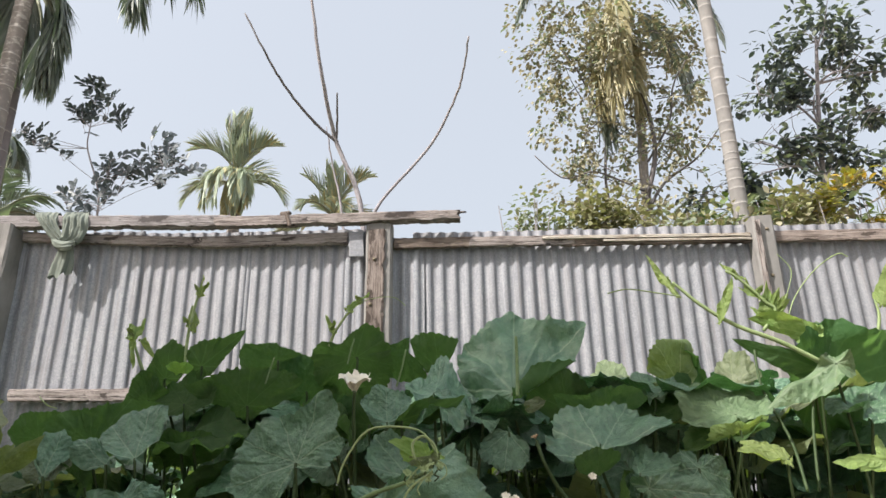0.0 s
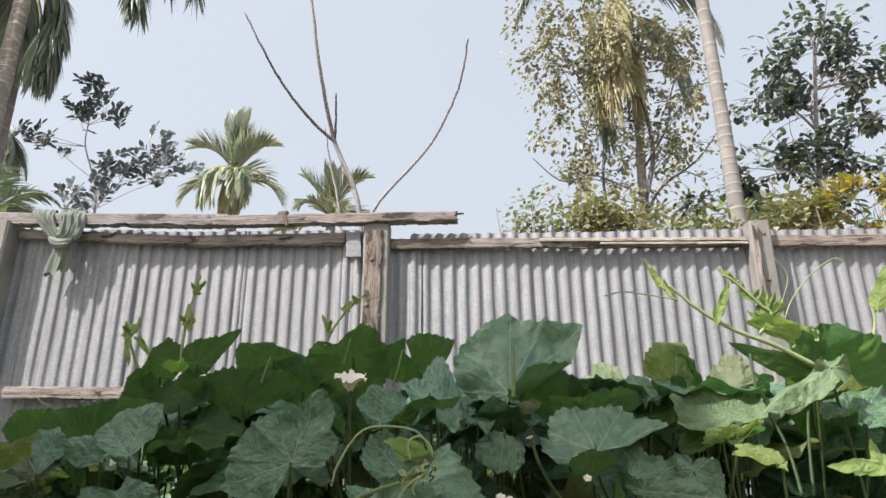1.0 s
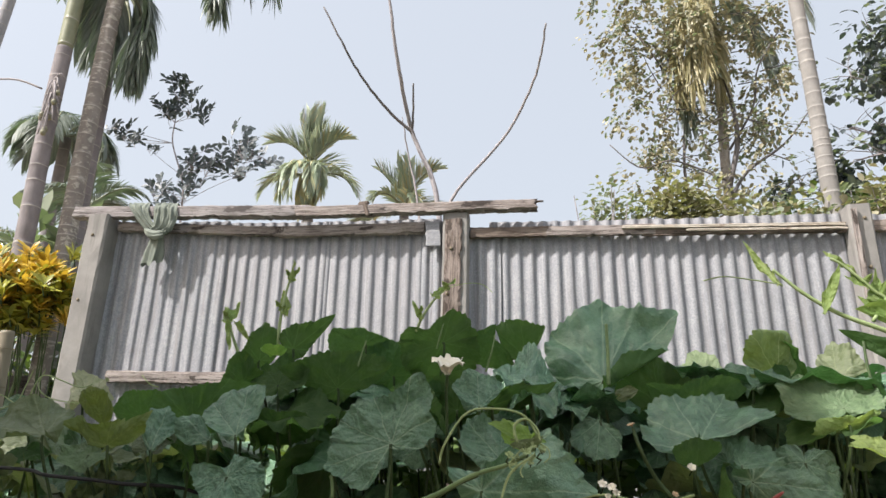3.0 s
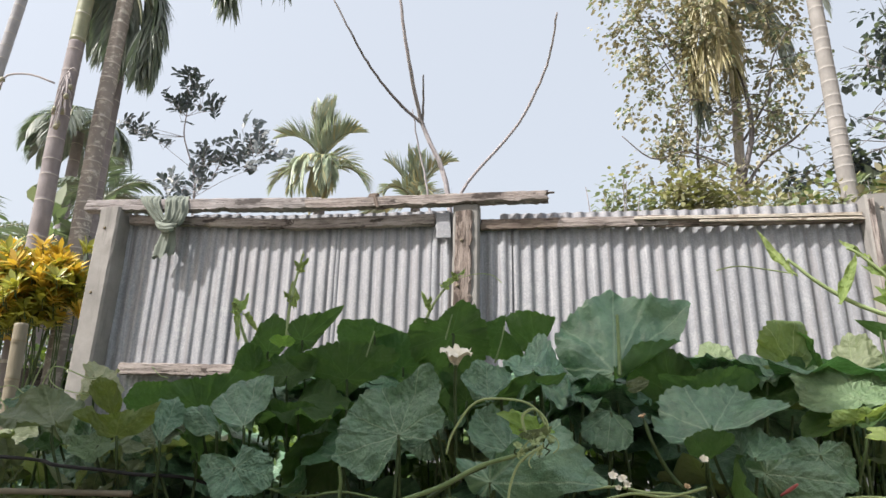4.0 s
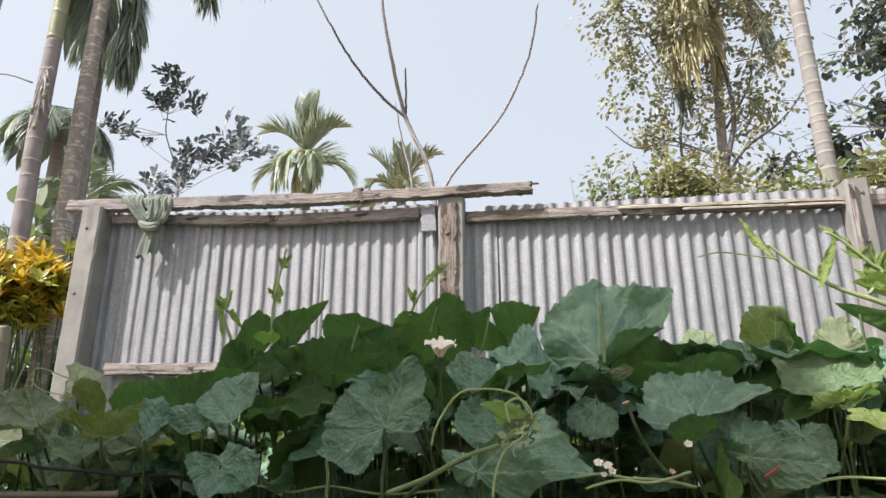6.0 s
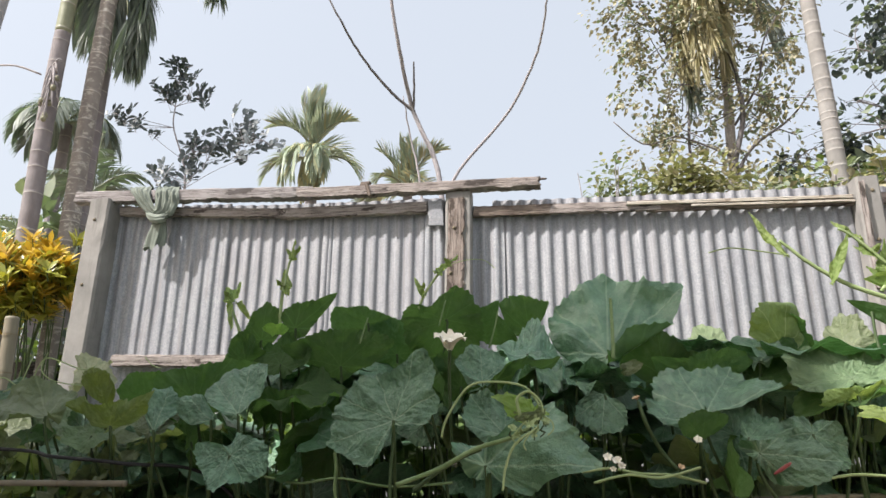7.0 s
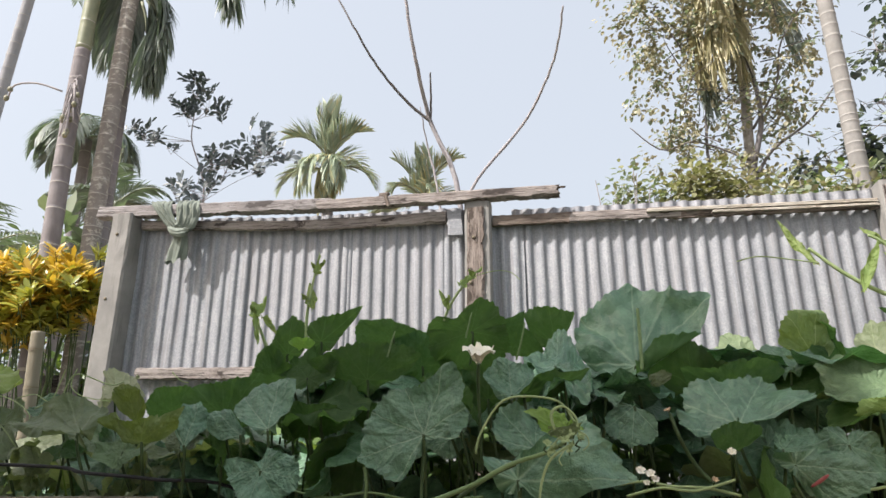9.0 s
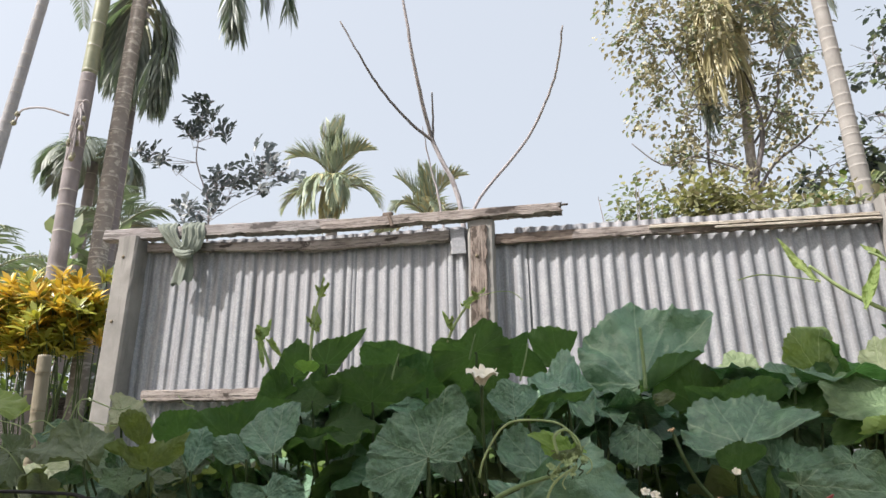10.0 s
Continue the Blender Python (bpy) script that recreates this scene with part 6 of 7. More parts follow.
gourd_leaf(right, (1.092, -1.500, 0.935), (1.124, -1.542, 1.092), 1.0, face=(-0.35, 0.85, 0.3), mat=LEAF_OLIVE, seed=421, lobes=(0.07, 0.07, 0.07, 0.07, 0.07, 0.28, 0.47, 0.67, 0.94, 1.00, 0.94, 0.90, 0.87, 0.71, 0.10, 0.07, 0.07, 0.07), fold=0.15, wave=0.08, lip=(5, 0.72, 0.10, 2.2))
gourd_leaf(right, (1.249, -1.550, 0.903), (1.293, -1.455, 1.029), 1.0, face=(-0.2, -0.7, 0.6), mat=LEAF_YOUNG, seed=422, lobes=(0.10, 0.09, 0.07, 0.07, 0.08, 0.11, 0.19, 0.51, 0.84, 1.00, 0.76, 0.68, 0.62, 0.09, 0.07, 0.07, 0.07, 0.07))
gourd_leaf(right, (1.128, -1.840, 0.790), (1.133, -1.760, 0.871), 1.0, face=(-0.1, -0.7, 0.7), mat=LEAF_PALE_GREEN, seed=423, lobes=(0.21, 0.32, 0.54, 0.85, 1.31, 1.17, 1.46, 1.32, 1.11, 1.00, 0.93, 0.95, 1.04, 0.92, 0.81, 0.52, 0.26, 0.18), wave=0.06)
gourd_leaf(right, (1.117, -1.880, 0.744), (1.028, -1.864, 0.725), 1.0, face=(0, 0.75, 0.65), mat=LEAF_SHOOT, seed=424, lobes=(0.93, 0.59, 0.37, 0.29, 0.27, 0.29, 0.34, 0.47, 0.79, 1.00, 0.51, 0.27, 0.20, 0.17, 0.17, 0.20, 0.28, 0.62))
gourd_leaf(right, (0.826, -2.020, 0.609), (0.992, -2.019, 0.589), 1.0, face=(0, -1.0, -0.05), seed=425, lobes=(0.2, 0.25, 0.28, 0.21, 0.18, 0.17, 0.17, 0.19, 0.22, 0.31, 0.49, 0.81, 0.98, 0.83, 0.7, 0.55, 0.44, 0.22, 0.16, 0.14, 0.13, 0.13, 0.14, 0.17))
gourd_leaf(right, (1.435, -1.680, 0.868), (1.735, -1.720, 0.945), 1.0, face=(-0.15, 0.84, 0.5), mat=LEAF_BELOW, seed=426, lobes=(0.16, 0.22, 0.30, 0.40, 0.48, 0.54, 0.62, 0.74, 0.86, 1.00, 0.86, 0.74, 0.66, 0.62, 0.52, 0.40, 0.28, 0.20), wave=0.07)
gourd_leaf(right, (1.395, -1.900, 0.905), (1.183, -1.908, 0.801), 1.0, face=(-0.2, -0.8, 0.5), mat=LEAF_PALE_GREEN, seed=427, lobes=(0.16, 0.19, 0.20, 0.20, 0.20, 0.22, 0.27, 0.40, 0.64, 1.00, 0.24, 0.16, 0.13, 0.12, 0.13, 0.16, 0.19, 0.20), fold=0.05, wave=0.07)
gourd_leaf(right, (1.409, -1.780, 0.913), (1.179, -1.804, 0.990), 1.0, face=(0.1, 0.8, 0.55), mat=LEAF_BELOW, seed=428, lobes=(0.07, 0.07, 0.07, 0.07, 0.07, 0.09, 0.11, 0.15, 0.34, 1.00, 0.45, 0.29, 0.24, 0.07, 0.07, 0.07, 0.07, 0.07), wave=0.04)
gourd_leaf(right, (1.429, -1.750, 1.012), (1.260, -1.756, 1.061), 1.0, face=(0.1, 0.85, 0.45), mat=LEAF_SHOOT, seed=429, lobes=(0.09, 0.13, 0.20, 0.23, 0.20, 0.21, 0.25, 0.37, 0.79, 1.00, 0.36, 0.26, 0.20, 0.17, 0.10, 0.08, 0.07, 0.07), stalk=False, wave=0.04)
gourd_leaf(right, (1.445, -1.740, 0.952), (1.466, -1.687, 1.044), 1.0, face=(-0.2, -0.8, 0.5), mat=LEAF_PALE_GREEN, seed=430, lobes=(0.07, 0.07, 0.07, 0.07, 0.12, 0.34, 0.43, 0.64, 0.78, 1.00, 0.93, 0.39, 0.07, 0.07, 0.07, 0.07, 0.07, 0.07), stalk=False)
gourd_leaf(right, (1.163, -2.020, 0.663), (1.078, -1.972, 0.719), 1.0, face=(0, -0.75, 0.65), mat=LEAF_SHOOT, seed=431, lobes=(0.07, 0.11, 0.24, 0.20, 0.18, 0.20, 0.24, 1.10, 0.91, 1.00, 0.54, 0.42, 0.19, 0.10, 0.07, 0.07, 0.07, 0.07), fold=0.1)
gourd_leaf(right, (1.353, -2.100, 0.647), (1.223, -2.103, 0.643), 1.0, face=(0, -0.75, 0.65), mat=LEAF_SHOOT, seed=432, lobes=(0.23, 0.18, 0.17, 0.18, 0.22, 0.25, 0.32, 0.49, 0.79, 1.00, 0.41, 0.20, 0.26, 0.42, 0.50, 0.52, 0.54, 0.38), fold=0.05)
gourd_leaf(right, (1.034, -1.820, 1.134), (0.996, -1.728, 1.258), 0.55, face=(-0.3, -0.8, 0.5), mat=LEAF_SHOOT, seed=433, lobes=(0.05, 0.05, 0.08, 0.05, 0.05, 0.08, 0.06, 0.12, 0.28, 1.18, 0.33, 0.20, 0.11, 0.08, 0.05, 0.05, 0.08, 0.05), fold=0.3, stalk=False, tooth=14.0, jag=1.8, wave=0.02)
gourd_leaf(right, (1.143, -1.810, 1.050), (1.192, -1.833, 1.158), 0.95, face=(-0.6, -0.8, 0.1), mat=LEAF_SHOOT, seed=434, lobes=(0.05, 0.05, 0.08, 0.05, 0.05, 0.08, 0.05, 0.20, 0.49, 1.18, 0.24, 0.07, 0.05, 0.08, 0.05, 0.05, 0.08, 0.05), fold=0.3, stalk=False, tooth=14.0, jag=1.8, wave=0.03)
gourd_leaf(right, (1.273, -1.730, 1.201), (1.234, -1.674, 1.257), 0.95, face=(0, -0.7, 0.7), mat=LEAF_SHOOT, seed=435, lobes=(0.05, 0.05, 0.09, 0.09, 0.09, 0.17, 0.15, 0.27, 0.55, 1.18, 0.69, 0.26, 0.13, 0.08, 0.05, 0.05, 0.08, 0.05), fold=0.3, stalk=False, tooth=14.0, jag=1.8, wave=0.03)
gourd_leaf(right, (1.305, -1.735, 1.140), (1.252, -1.731, 1.167), 0.95, face=(0.2, -0.8, 0.5), mat=LEAF_SHOOT, seed=436, lobes=(0.05, 0.05, 0.08, 0.07, 0.13, 0.30, 0.21, 0.28, 0.47, 1.18, 0.73, 0.73, 0.56, 0.65, 0.30, 0.15, 0.12, 0.05), fold=0.3, stalk=False, tooth=14.0, jag=1.8, wave=0.03)
gourd_leaf(right, (1.331, -1.735, 1.095), (1.338, -1.704, 1.182), 0.95, face=(0.3, -0.9, 0.3), mat=LEAF_SHOOT, seed=437, lobes=(0.05, 0.05, 0.08, 0.05, 0.05, 0.47, 0.31, 0.39, 0.52, 1.18, 0.65, 0.28, 0.13, 0.08, 0.05, 0.05, 0.08, 0.05), fold=0.3, stalk=False, tooth=14.0, jag=1.8, wave=0.05)
gourd_leaf(right, (1.339, -1.730, 1.089), (1.386, -1.730, 1.136), 0.95, face=(-0.4, -0.8, 0.4), mat=LEAF_SHOOT, seed=438, lobes=(0.05, 0.05, 0.08, 0.05, 0.05, 0.08, 0.05, 0.34, 0.68, 1.18, 0.58, 0.39, 0.31, 0.33, 0.16, 0.14, 0.14, 0.05), fold=0.3, stalk=False, tooth=14.0, jag=1.8, wave=0.05)
gourd_leaf(right, (1.300, -1.740, 1.081), (1.278, -1.723, 1.107), 0.95, face=(0, -0.8, 0.5), mat=LEAF_SHOOT, seed=439, lobes=(0.13, 0.10, 0.15, 0.10, 0.13, 0.34, 0.37, 0.43, 0.60, 1.18, 0.81, 0.93, 0.72, 0.76, 0.31, 0.25, 0.38, 0.20), fold=0.3, stalk=False, tooth=14.0, jag=1.8, wave=0.05)
gourd_leaf(right, (1.680, -1.700, 1.112), (1.737, -1.682, 1.225), 0.95, face=(-0.3, -0.9, 0.3), mat=LEAF_SHOOT, seed=440, lobes=(0.05, 0.05, 0.08, 0.05, 0.05, 0.08, 0.09, 0.36, 0.55, 1.18, 0.61, 0.38, 0.13, 0.13, 0.06, 0.06, 0.08, 0.05), fold=0.2, stalk=False, tooth=14.0, jag=1.8, wave=0.08)
left = vine(-0.7, -1.7, "gourd vine with large dark leaves and upright young shoots")
gourd_leaf(left, (-0.421, -1.760, 0.894), (-0.423, -1.680, 1.005), 0.88, face=(0, 0.7, 0.65), mat=LEAF_BELOW, seed=116)
gourd_leaf(left, (-0.332, -1.750, 0.705), (-0.262, -1.950, 0.568), 0.55, face=(0, -0.95, -0.4), mat=LEAF, seed=117)
gourd_leaf(left, (-0.327, -1.900, 0.784), (-0.319, -1.740, 0.853), 0.76, face=(0, 0.5, 0.85), mat=LEAF_BELOW, seed=118)
gourd_leaf(left, (-0.618, -1.880, 0.669), (-0.688, -1.800, 0.746), 0.77, face=(0, 0.7, 0.7), mat=LEAF_BELOW, seed=119)
gourd_leaf(left, (-0.422, -1.850, 0.715), (-0.439, -1.780, 0.784), 0.85, face=(0, 0.7, 0.7), mat=LEAF_BELOW, seed=120)
gourd_leaf(left, (-0.402, -1.700, 1.015), (-0.259, -1.735, 1.115), 1.0, face=(-0.1, 0.88, 0.45), mat=LEAF_BELOW, seed=441, lobes=(0.22, 0.23, 0.22, 0.19, 0.19, 0.22, 0.23, 0.27, 0.41, 1.00, 0.59, 0.44, 0.41, 0.39, 0.32, 0.25, 0.23, 0.24), fold=0.06, wave=0.03)
gourd_leaf(left, (-0.510, -1.700, 0.982), (-0.488, -1.746, 1.092), 1.0, face=(-0.1, 0.9, 0.4), mat=LEAF_BELOW, seed=442, lobes=(0.23, 0.23, 0.21, 0.23, 0.29, 0.37, 0.54, 0.68, 0.92, 1.00, 0.77, 0.60, 0.53, 0.58, 0.48, 0.42, 0.29, 0.24), wave=0.04)
gourd_leaf(left, (-0.548, -1.720, 0.916), (-0.564, -1.768, 0.997), 1.0, face=(0, 0.85, 0.5), mat=LEAF_BELOW, seed=443, lobes=(0.21, 0.24, 0.32, 0.39, 0.54, 0.69, 0.71, 0.84, 0.96, 1.00, 0.84, 0.76, 0.74, 0.78, 0.49, 0.36, 0.26, 0.22))
gourd_leaf(left, (-0.424, -2.020, 0.727), (-0.428, -1.945, 0.855), 1.0, face=(0.1, -0.85, 0.5), seed=444, lobes=(0.08, 0.09, 0.12, 0.16, 0.27, 0.47, 0.86, 0.93, 0.96, 1.00, 1.00, 0.54, 0.18, 0.13, 0.10, 0.09, 0.08, 0.07), fold=0.1)
gourd_leaf(left, (-0.400, -2.100, 0.623), (-0.410, -2.128, 0.533), 1.0, face=(0, -0.95, 0.3), seed=445, lobes=(0.62, 0.6, 0.62, 0.71, 0.89, 1.01, 1.12, 1.14, 1.01, 0.83, 0.83, 0.79, 0.98, 0.95, 0.82, 0.77, 0.81, 0.92, 1.09, 1.05, 0.5, 0.27, 0.23, 0.33))
gourd_leaf(left, (-0.643, -1.820, 0.780), (-0.523, -1.882, 0.893), 1.0, face=(0, 0.87, 0.48), mat=LEAF_BELOW, seed=446, lobes=(0.30, 0.27, 0.23, 0.22, 0.25, 0.33, 0.52, 0.86, 1.17, 1.00, 0.74, 0.64, 0.63, 0.72, 0.80, 0.81, 0.47, 0.34), wave=0.05)
gourd_leaf(left, (-0.675, -1.980, 0.696), (-0.670, -1.918, 0.810), 1.0, face=(0.2, -0.85, 0.45), seed=447, lobes=(0.11, 0.08, 0.07, 0.07, 0.07, 0.09, 0.15, 0.50, 0.89, 1.00, 0.82, 0.38, 0.19, 0.11, 0.08, 0.07, 0.08, 0.09), fold=0.2)
gourd_leaf(left, (-0.521, -1.970, 0.718), (-0.610, -1.940, 0.773), 1.0, face=(0.1, -0.8, 0.6), seed=448, lobes=(0.14, 0.14, 0.11, 0.10, 0.11, 0.13, 0.20, 0.55, 0.97, 1.00, 0.81, 0.34, 0.22, 0.18, 0.16, 0.12, 0.11, 0.12), fold=0.2)
gourd_leaf(left, (-0.364, -1.880, 0.757), (-0.404, -1.912, 0.800), 1.0, face=(0, 0.8, 0.6), mat=LEAF_BELOW, seed=449, lobes=(0.96, 1.23, 1.51, 1.73, 1.34, 1.04, 0.87, 0.79, 0.84, 1.00, 1.07, 1.26, 1.49, 1.47, 1.23, 1.01, 0.92, 0.87))
gourd_leaf(left, (-1.031, -1.450, 0.846), (-1.029, -1.501, 0.933), 1.0, face=(0, 0.86, 0.5), mat=LEAF_BELOW, seed=450, lobes=(0.40, 0.42, 0.52, 0.62, 0.78, 1.19, 1.21, 1.20, 1.04, 1.00, 0.96, 1.02, 1.03, 1.16, 0.96, 0.83, 0.55, 0.43), wave=0.06)
gourd_leaf(left, (-0.283, -1.700, 0.754), (-0.212, -1.745, 0.813), 1.0, face=(0, 0.8, 0.6), mat=LEAF_BELOW, seed=451, lobes=(0.64, 0.67, 0.67, 0.66, 0.76, 1.01, 1.17, 1.42, 1.35, 1.00, 0.84, 0.67, 0.60, 0.61, 0.55, 0.56, 0.66, 0.71))
gourd_leaf(left, (-0.619, -1.720, 1.104), (-0.600, -1.693, 1.167), 0.95, face=(-0.1, -0.85, 0.4), mat=LEAF_SHOOT, seed=452, lobes=(0.05, 0.05, 0.08, 0.05, 0.05, 0.55, 0.63, 0.86, 0.72, 1.18, 0.47, 0.28, 0.20, 0.28, 0.05, 0.05, 0.08, 0.05), fold=0.2, stalk=False, tooth=14.0, jag=1.8)
gourd_leaf(left, (-0.617, -1.725, 1.101), (-0.594, -1.743, 1.016), 0.95, face=(0, -0.95, 0.2), mat=LEAF_SHOOT, seed=453, lobes=(0.05, 0.05, 0.08, 0.05, 0.05, 0.08, 0.09, 0.22, 0.45, 1.18, 0.43, 0.20, 0.09, 0.09, 0.05, 0.05, 0.08, 0.05), fold=0.2, stalk=False, tooth=14.0, jag=1.8)
gourd_leaf(left, (-0.606, -1.700, 1.107), (-0.550, -1.713, 1.048), 0.95, face=(0.1, -0.9, 0.3), mat=LEAF_SHOOT, seed=454, lobes=(0.05, 0.05, 0.08, 0.05, 0.10, 0.27, 0.21, 0.31, 0.48, 1.18, 0.07, 0.05, 0.05, 0.08, 0.05, 0.05, 0.08, 0.05), fold=0.2, stalk=False, tooth=14.0, jag=1.8)
gourd_leaf(left, (-0.428, -1.730, 1.122), (-0.451, -1.686, 1.197), 0.95, face=(0, -0.85, 0.5), mat=LEAF_SHOOT, seed=455, lobes=(0.05, 0.05, 0.08, 0.05, 0.05, 0.14, 0.17, 0.40, 0.61, 1.18, 0.56, 0.33, 0.16, 0.15, 0.08, 0.07, 0.11, 0.05), fold=0.2, stalk=False, tooth=14.0, jag=1.8)
gourd_leaf(left, (-0.422, -1.730, 1.234), (-0.410, -1.723, 1.294), 0.95, face=(-0.5, -0.8, 0.2), mat=LEAF_SHOOT, seed=456, lobes=(0.05, 0.05, 0.08, 0.05, 0.05, 0.08, 0.26, 0.37, 0.58, 1.18, 0.54, 0.43, 0.30, 0.39, 0.12, 0.05, 0.08, 0.05), fold=0.3, stalk=False, tooth=14.0, jag=1.8)
gourd_leaf(left, (-0.438, -1.780, 0.982), (-0.469, -1.796, 1.004), 1.0, face=(0, 0.8, 0.6), mat=LEAF_BRIGHT, seed=457, lobes=(0.14, 0.23, 0.73, 1.27, 1.09, 0.93, 0.86, 0.91, 0.94, 1.00, 1.09, 0.46, 0.31, 0.20, 0.13, 0.11, 0.10, 0.11), stalk=False)
gourd_leaf(centre, (-0.001, -1.690, 1.101), (-0.026, -1.653, 1.160), 0.95, face=(-0.3, -0.85, 0.4), mat=LEAF_SHOOT, seed=458, lobes=(0.08, 0.05, 0.08, 0.05, 0.05, 0.08, 0.05, 0.07, 0.37, 1.18, 0.41, 0.22, 0.11, 0.10, 0.05, 0.05, 0.08, 0.06), fold=0.2, stalk=False, tooth=14.0, jag=1.8)
gourd_leaf(centre, (0.040, -1.690, 1.176), (0.101, -1.672, 1.228), 0.95, face=(-0.3, -0.7, 0.6), mat=LEAF_SHOOT, seed=459, lobes=(0.05, 0.05, 0.08, 0.05, 0.05, 0.08, 0.05, 0.32, 0.51, 1.18, 0.53, 0.44, 0.31, 0.41, 0.05, 0.05, 0.08, 0.05), fold=0.2, stalk=False, tooth=14.0, jag=1.8)
far_left = vine(-1.2, -1.7, "gourd vine with yellowing and greyish leaves")
gourd_leaf(far_left, (-1.161, -1.600, 0.887), (-1.230, -1.500, 0.980), 0.62, face=(-0.2, -0.7, 0.6), mat=LEAF_PALE, seed=121, wave=0.12)
gourd_leaf(far_left, (-1.438, -1.900, 0.913), (-1.225, -1.920, 0.871), 1.0, face=(0, -0.6, 0.75), mat=LEAF_SHOOT, seed=475, lobes=(0.33, 0.51, 0.51, 0.42, 0.39, 0.39, 0.41, 0.44, 0.47, 0.53, 0.6, 0.73, 0.99, 0.23, 0.19, 0.17, 0.16, 0.17, 0.2, 0.22, 0.21, 0.21, 0.22, 0.25), wave=0.04)
gourd_leaf(far_left, (-0.921, -1.920, 0.708), (-0.893, -1.950, 0.581), 0.53, face=(0, -0.95, 0.25), seed=123)
gourd_leaf(far_left, (-1.172, -1.800, 0.711), (-1.176, -1.850, 0.660), 1.15, face=(0, -0.7, 0.7), mat=LEAF_BELOW, seed=124)
gourd_leaf(far_left, (-1.142, -1.750, 0.748), (-1.055, -1.800, 0.686), 0.64, face=(0, -0.7, 0.7), mat=LEAF_PALE_GREEN, seed=125)
gourd_leaf(far_left, (-0.789, -1.900, 0.655), (-0.711, -1.950, 0.566), 0.66, face=(0, -0.95, 0.25), seed=126)
gourd_leaf(far_left, (-1.299, -1.900, 0.774), (-1.183, -1.950, 0.690), 0.59, face=(0, -0.95, 0.25), mat=LEAF_PALE_GREEN, seed=127)
gourd_leaf(far_left, (-1.202, -1.800, 0.844), (-1.211, -1.850, 0.790), 1.40, face=(0, -0.7, 0.7), seed=128)
gourd_leaf(far_left, (-0.773, -1.850, 0.688), (-0.880, -1.750, 0.753), 0.60, face=(0, 0.6, 0.75), mat=LEAF_YOUNG, seed=129)
gourd_leaf(far_left, (-0.940, -2.050, 0.732), (-1.176, -2.020, 0.767), 1.0, face=(0, -0.75, 0.65), mat=LEAF_PALE_GREEN, seed=460, lobes=(0.07, 0.07, 0.07, 0.07, 0.07, 0.07, 0.09, 0.18, 0.37, 1.00, 0.83, 0.62, 0.51, 0.44, 0.42, 0.15, 0.07, 0.07))
gourd_leaf(far_left, (-0.842, -1.950, 0.767), (-0.864, -2.001, 0.867), 1.0, face=(0, 0.88, 0.45), mat=LEAF_OLD, seed=461, lobes=(0.07, 0.07, 0.07, 0.07, 0.07, 0.14, 0.42, 0.66, 0.81, 1.00, 0.94, 0.87, 0.24, 0.10, 0.07, 0.07, 0.07, 0.07), wave=0.08)
gourd_leaf(far_left, (-0.772, -2.020, 0.705), (-0.646, -2.064, 0.779), 1.0, face=(0, 0.85, 0.5), mat=LEAF_OLD, seed=462, lobes=(0.07, 0.07, 0.07, 0.07, 0.07, 0.09, 0.11, 0.18, 0.62, 1.00, 0.50, 0.42, 0.42, 0.50, 0.67, 0.91, 0.20, 0.08), wave=0.08)
gourd_leaf(far_left, (-0.834, -2.000, 0.683), (-0.912, -2.006, 0.676), 1.0, face=(0, -0.8, 0.6), mat=LEAF_PALE_GREEN, seed=463, lobes=(0.78, 0.83, 0.73, 0.63, 0.62, 0.60, 0.62, 0.74, 0.93, 1.00, 1.20, 0.83, 0.58, 0.46, 0.38, 0.37, 0.41, 0.53))
gourd_leaf(far_left, (-0.695, -1.960, 0.694), (-0.660, -1.909, 0.762), 1.0, face=(0, -0.8, 0.6), mat=LEAF_PALE_GREEN, seed=464, lobes=(0.22, 0.23, 0.28, 0.42, 0.57, 0.67, 0.92, 1.08, 1.09, 1.00, 0.92, 0.85, 0.67, 0.60, 0.38, 0.29, 0.26, 0.25))

gourd_leaf(right, (0.818, -1.980, 0.645), (0.914, -1.980, 0.657), 1.0, face=(0.1, -0.6, 0.7), mat=LEAF, seed=471, lobes=(0.2, 0.19, 0.19, 0.2, 0.23, 0.31, 0.49, 0.87, 0.88, 0.92, 0.98, 0.97, 0.97, 0.97, 0.92, 0.53, 0.19, 0.16, 0.15, 0.15, 0.15, 0.17, 0.22, 0.23))
gourd_leaf(left, (-0.240, -1.800, 0.700), (-0.361, -1.860, 0.638), 1.0, face=(0.1, -0.6, -0.6), mat=LEAF_BELOW, seed=472, lobes=(0.05, 0.05, 0.05, 0.05, 0.07, 0.25, 0.51, 1.02, 1.01, 1.07, 1.15, 1.2, 1.19, 1.14, 1.03, 0.6, 0.36, 0.27, 0.17, 0.07, 0.05, 0.05, 0.05, 0.05), stalk=False)
gourd_leaf(right, (0.832, -1.800, 0.647), (0.754, -1.900, 0.539), 1.0, face=(0.1, -0.6, -0.6), mat=LEAF_BELOW, seed=473, lobes=(0.06, 0.09, 0.18, 1.1, 2.7, 1.46, 1.05, 0.86, 0.78, 0.76, 0.79, 0.88, 1.09, 1.57, 2.4, 0.88, 0.16, 0.09, 0.06, 0.05, 0.05, 0.05, 0.05, 0.05), stalk=False)
stem(centre, [(-0.172, -2.000, 0.628), (-0.166, -2.000, 0.591), (-0.168, -2.000, 0.551), (-0.164, -2.000, 0.513)], 0.0045, 0.0045, 'stem', STEM_MID)
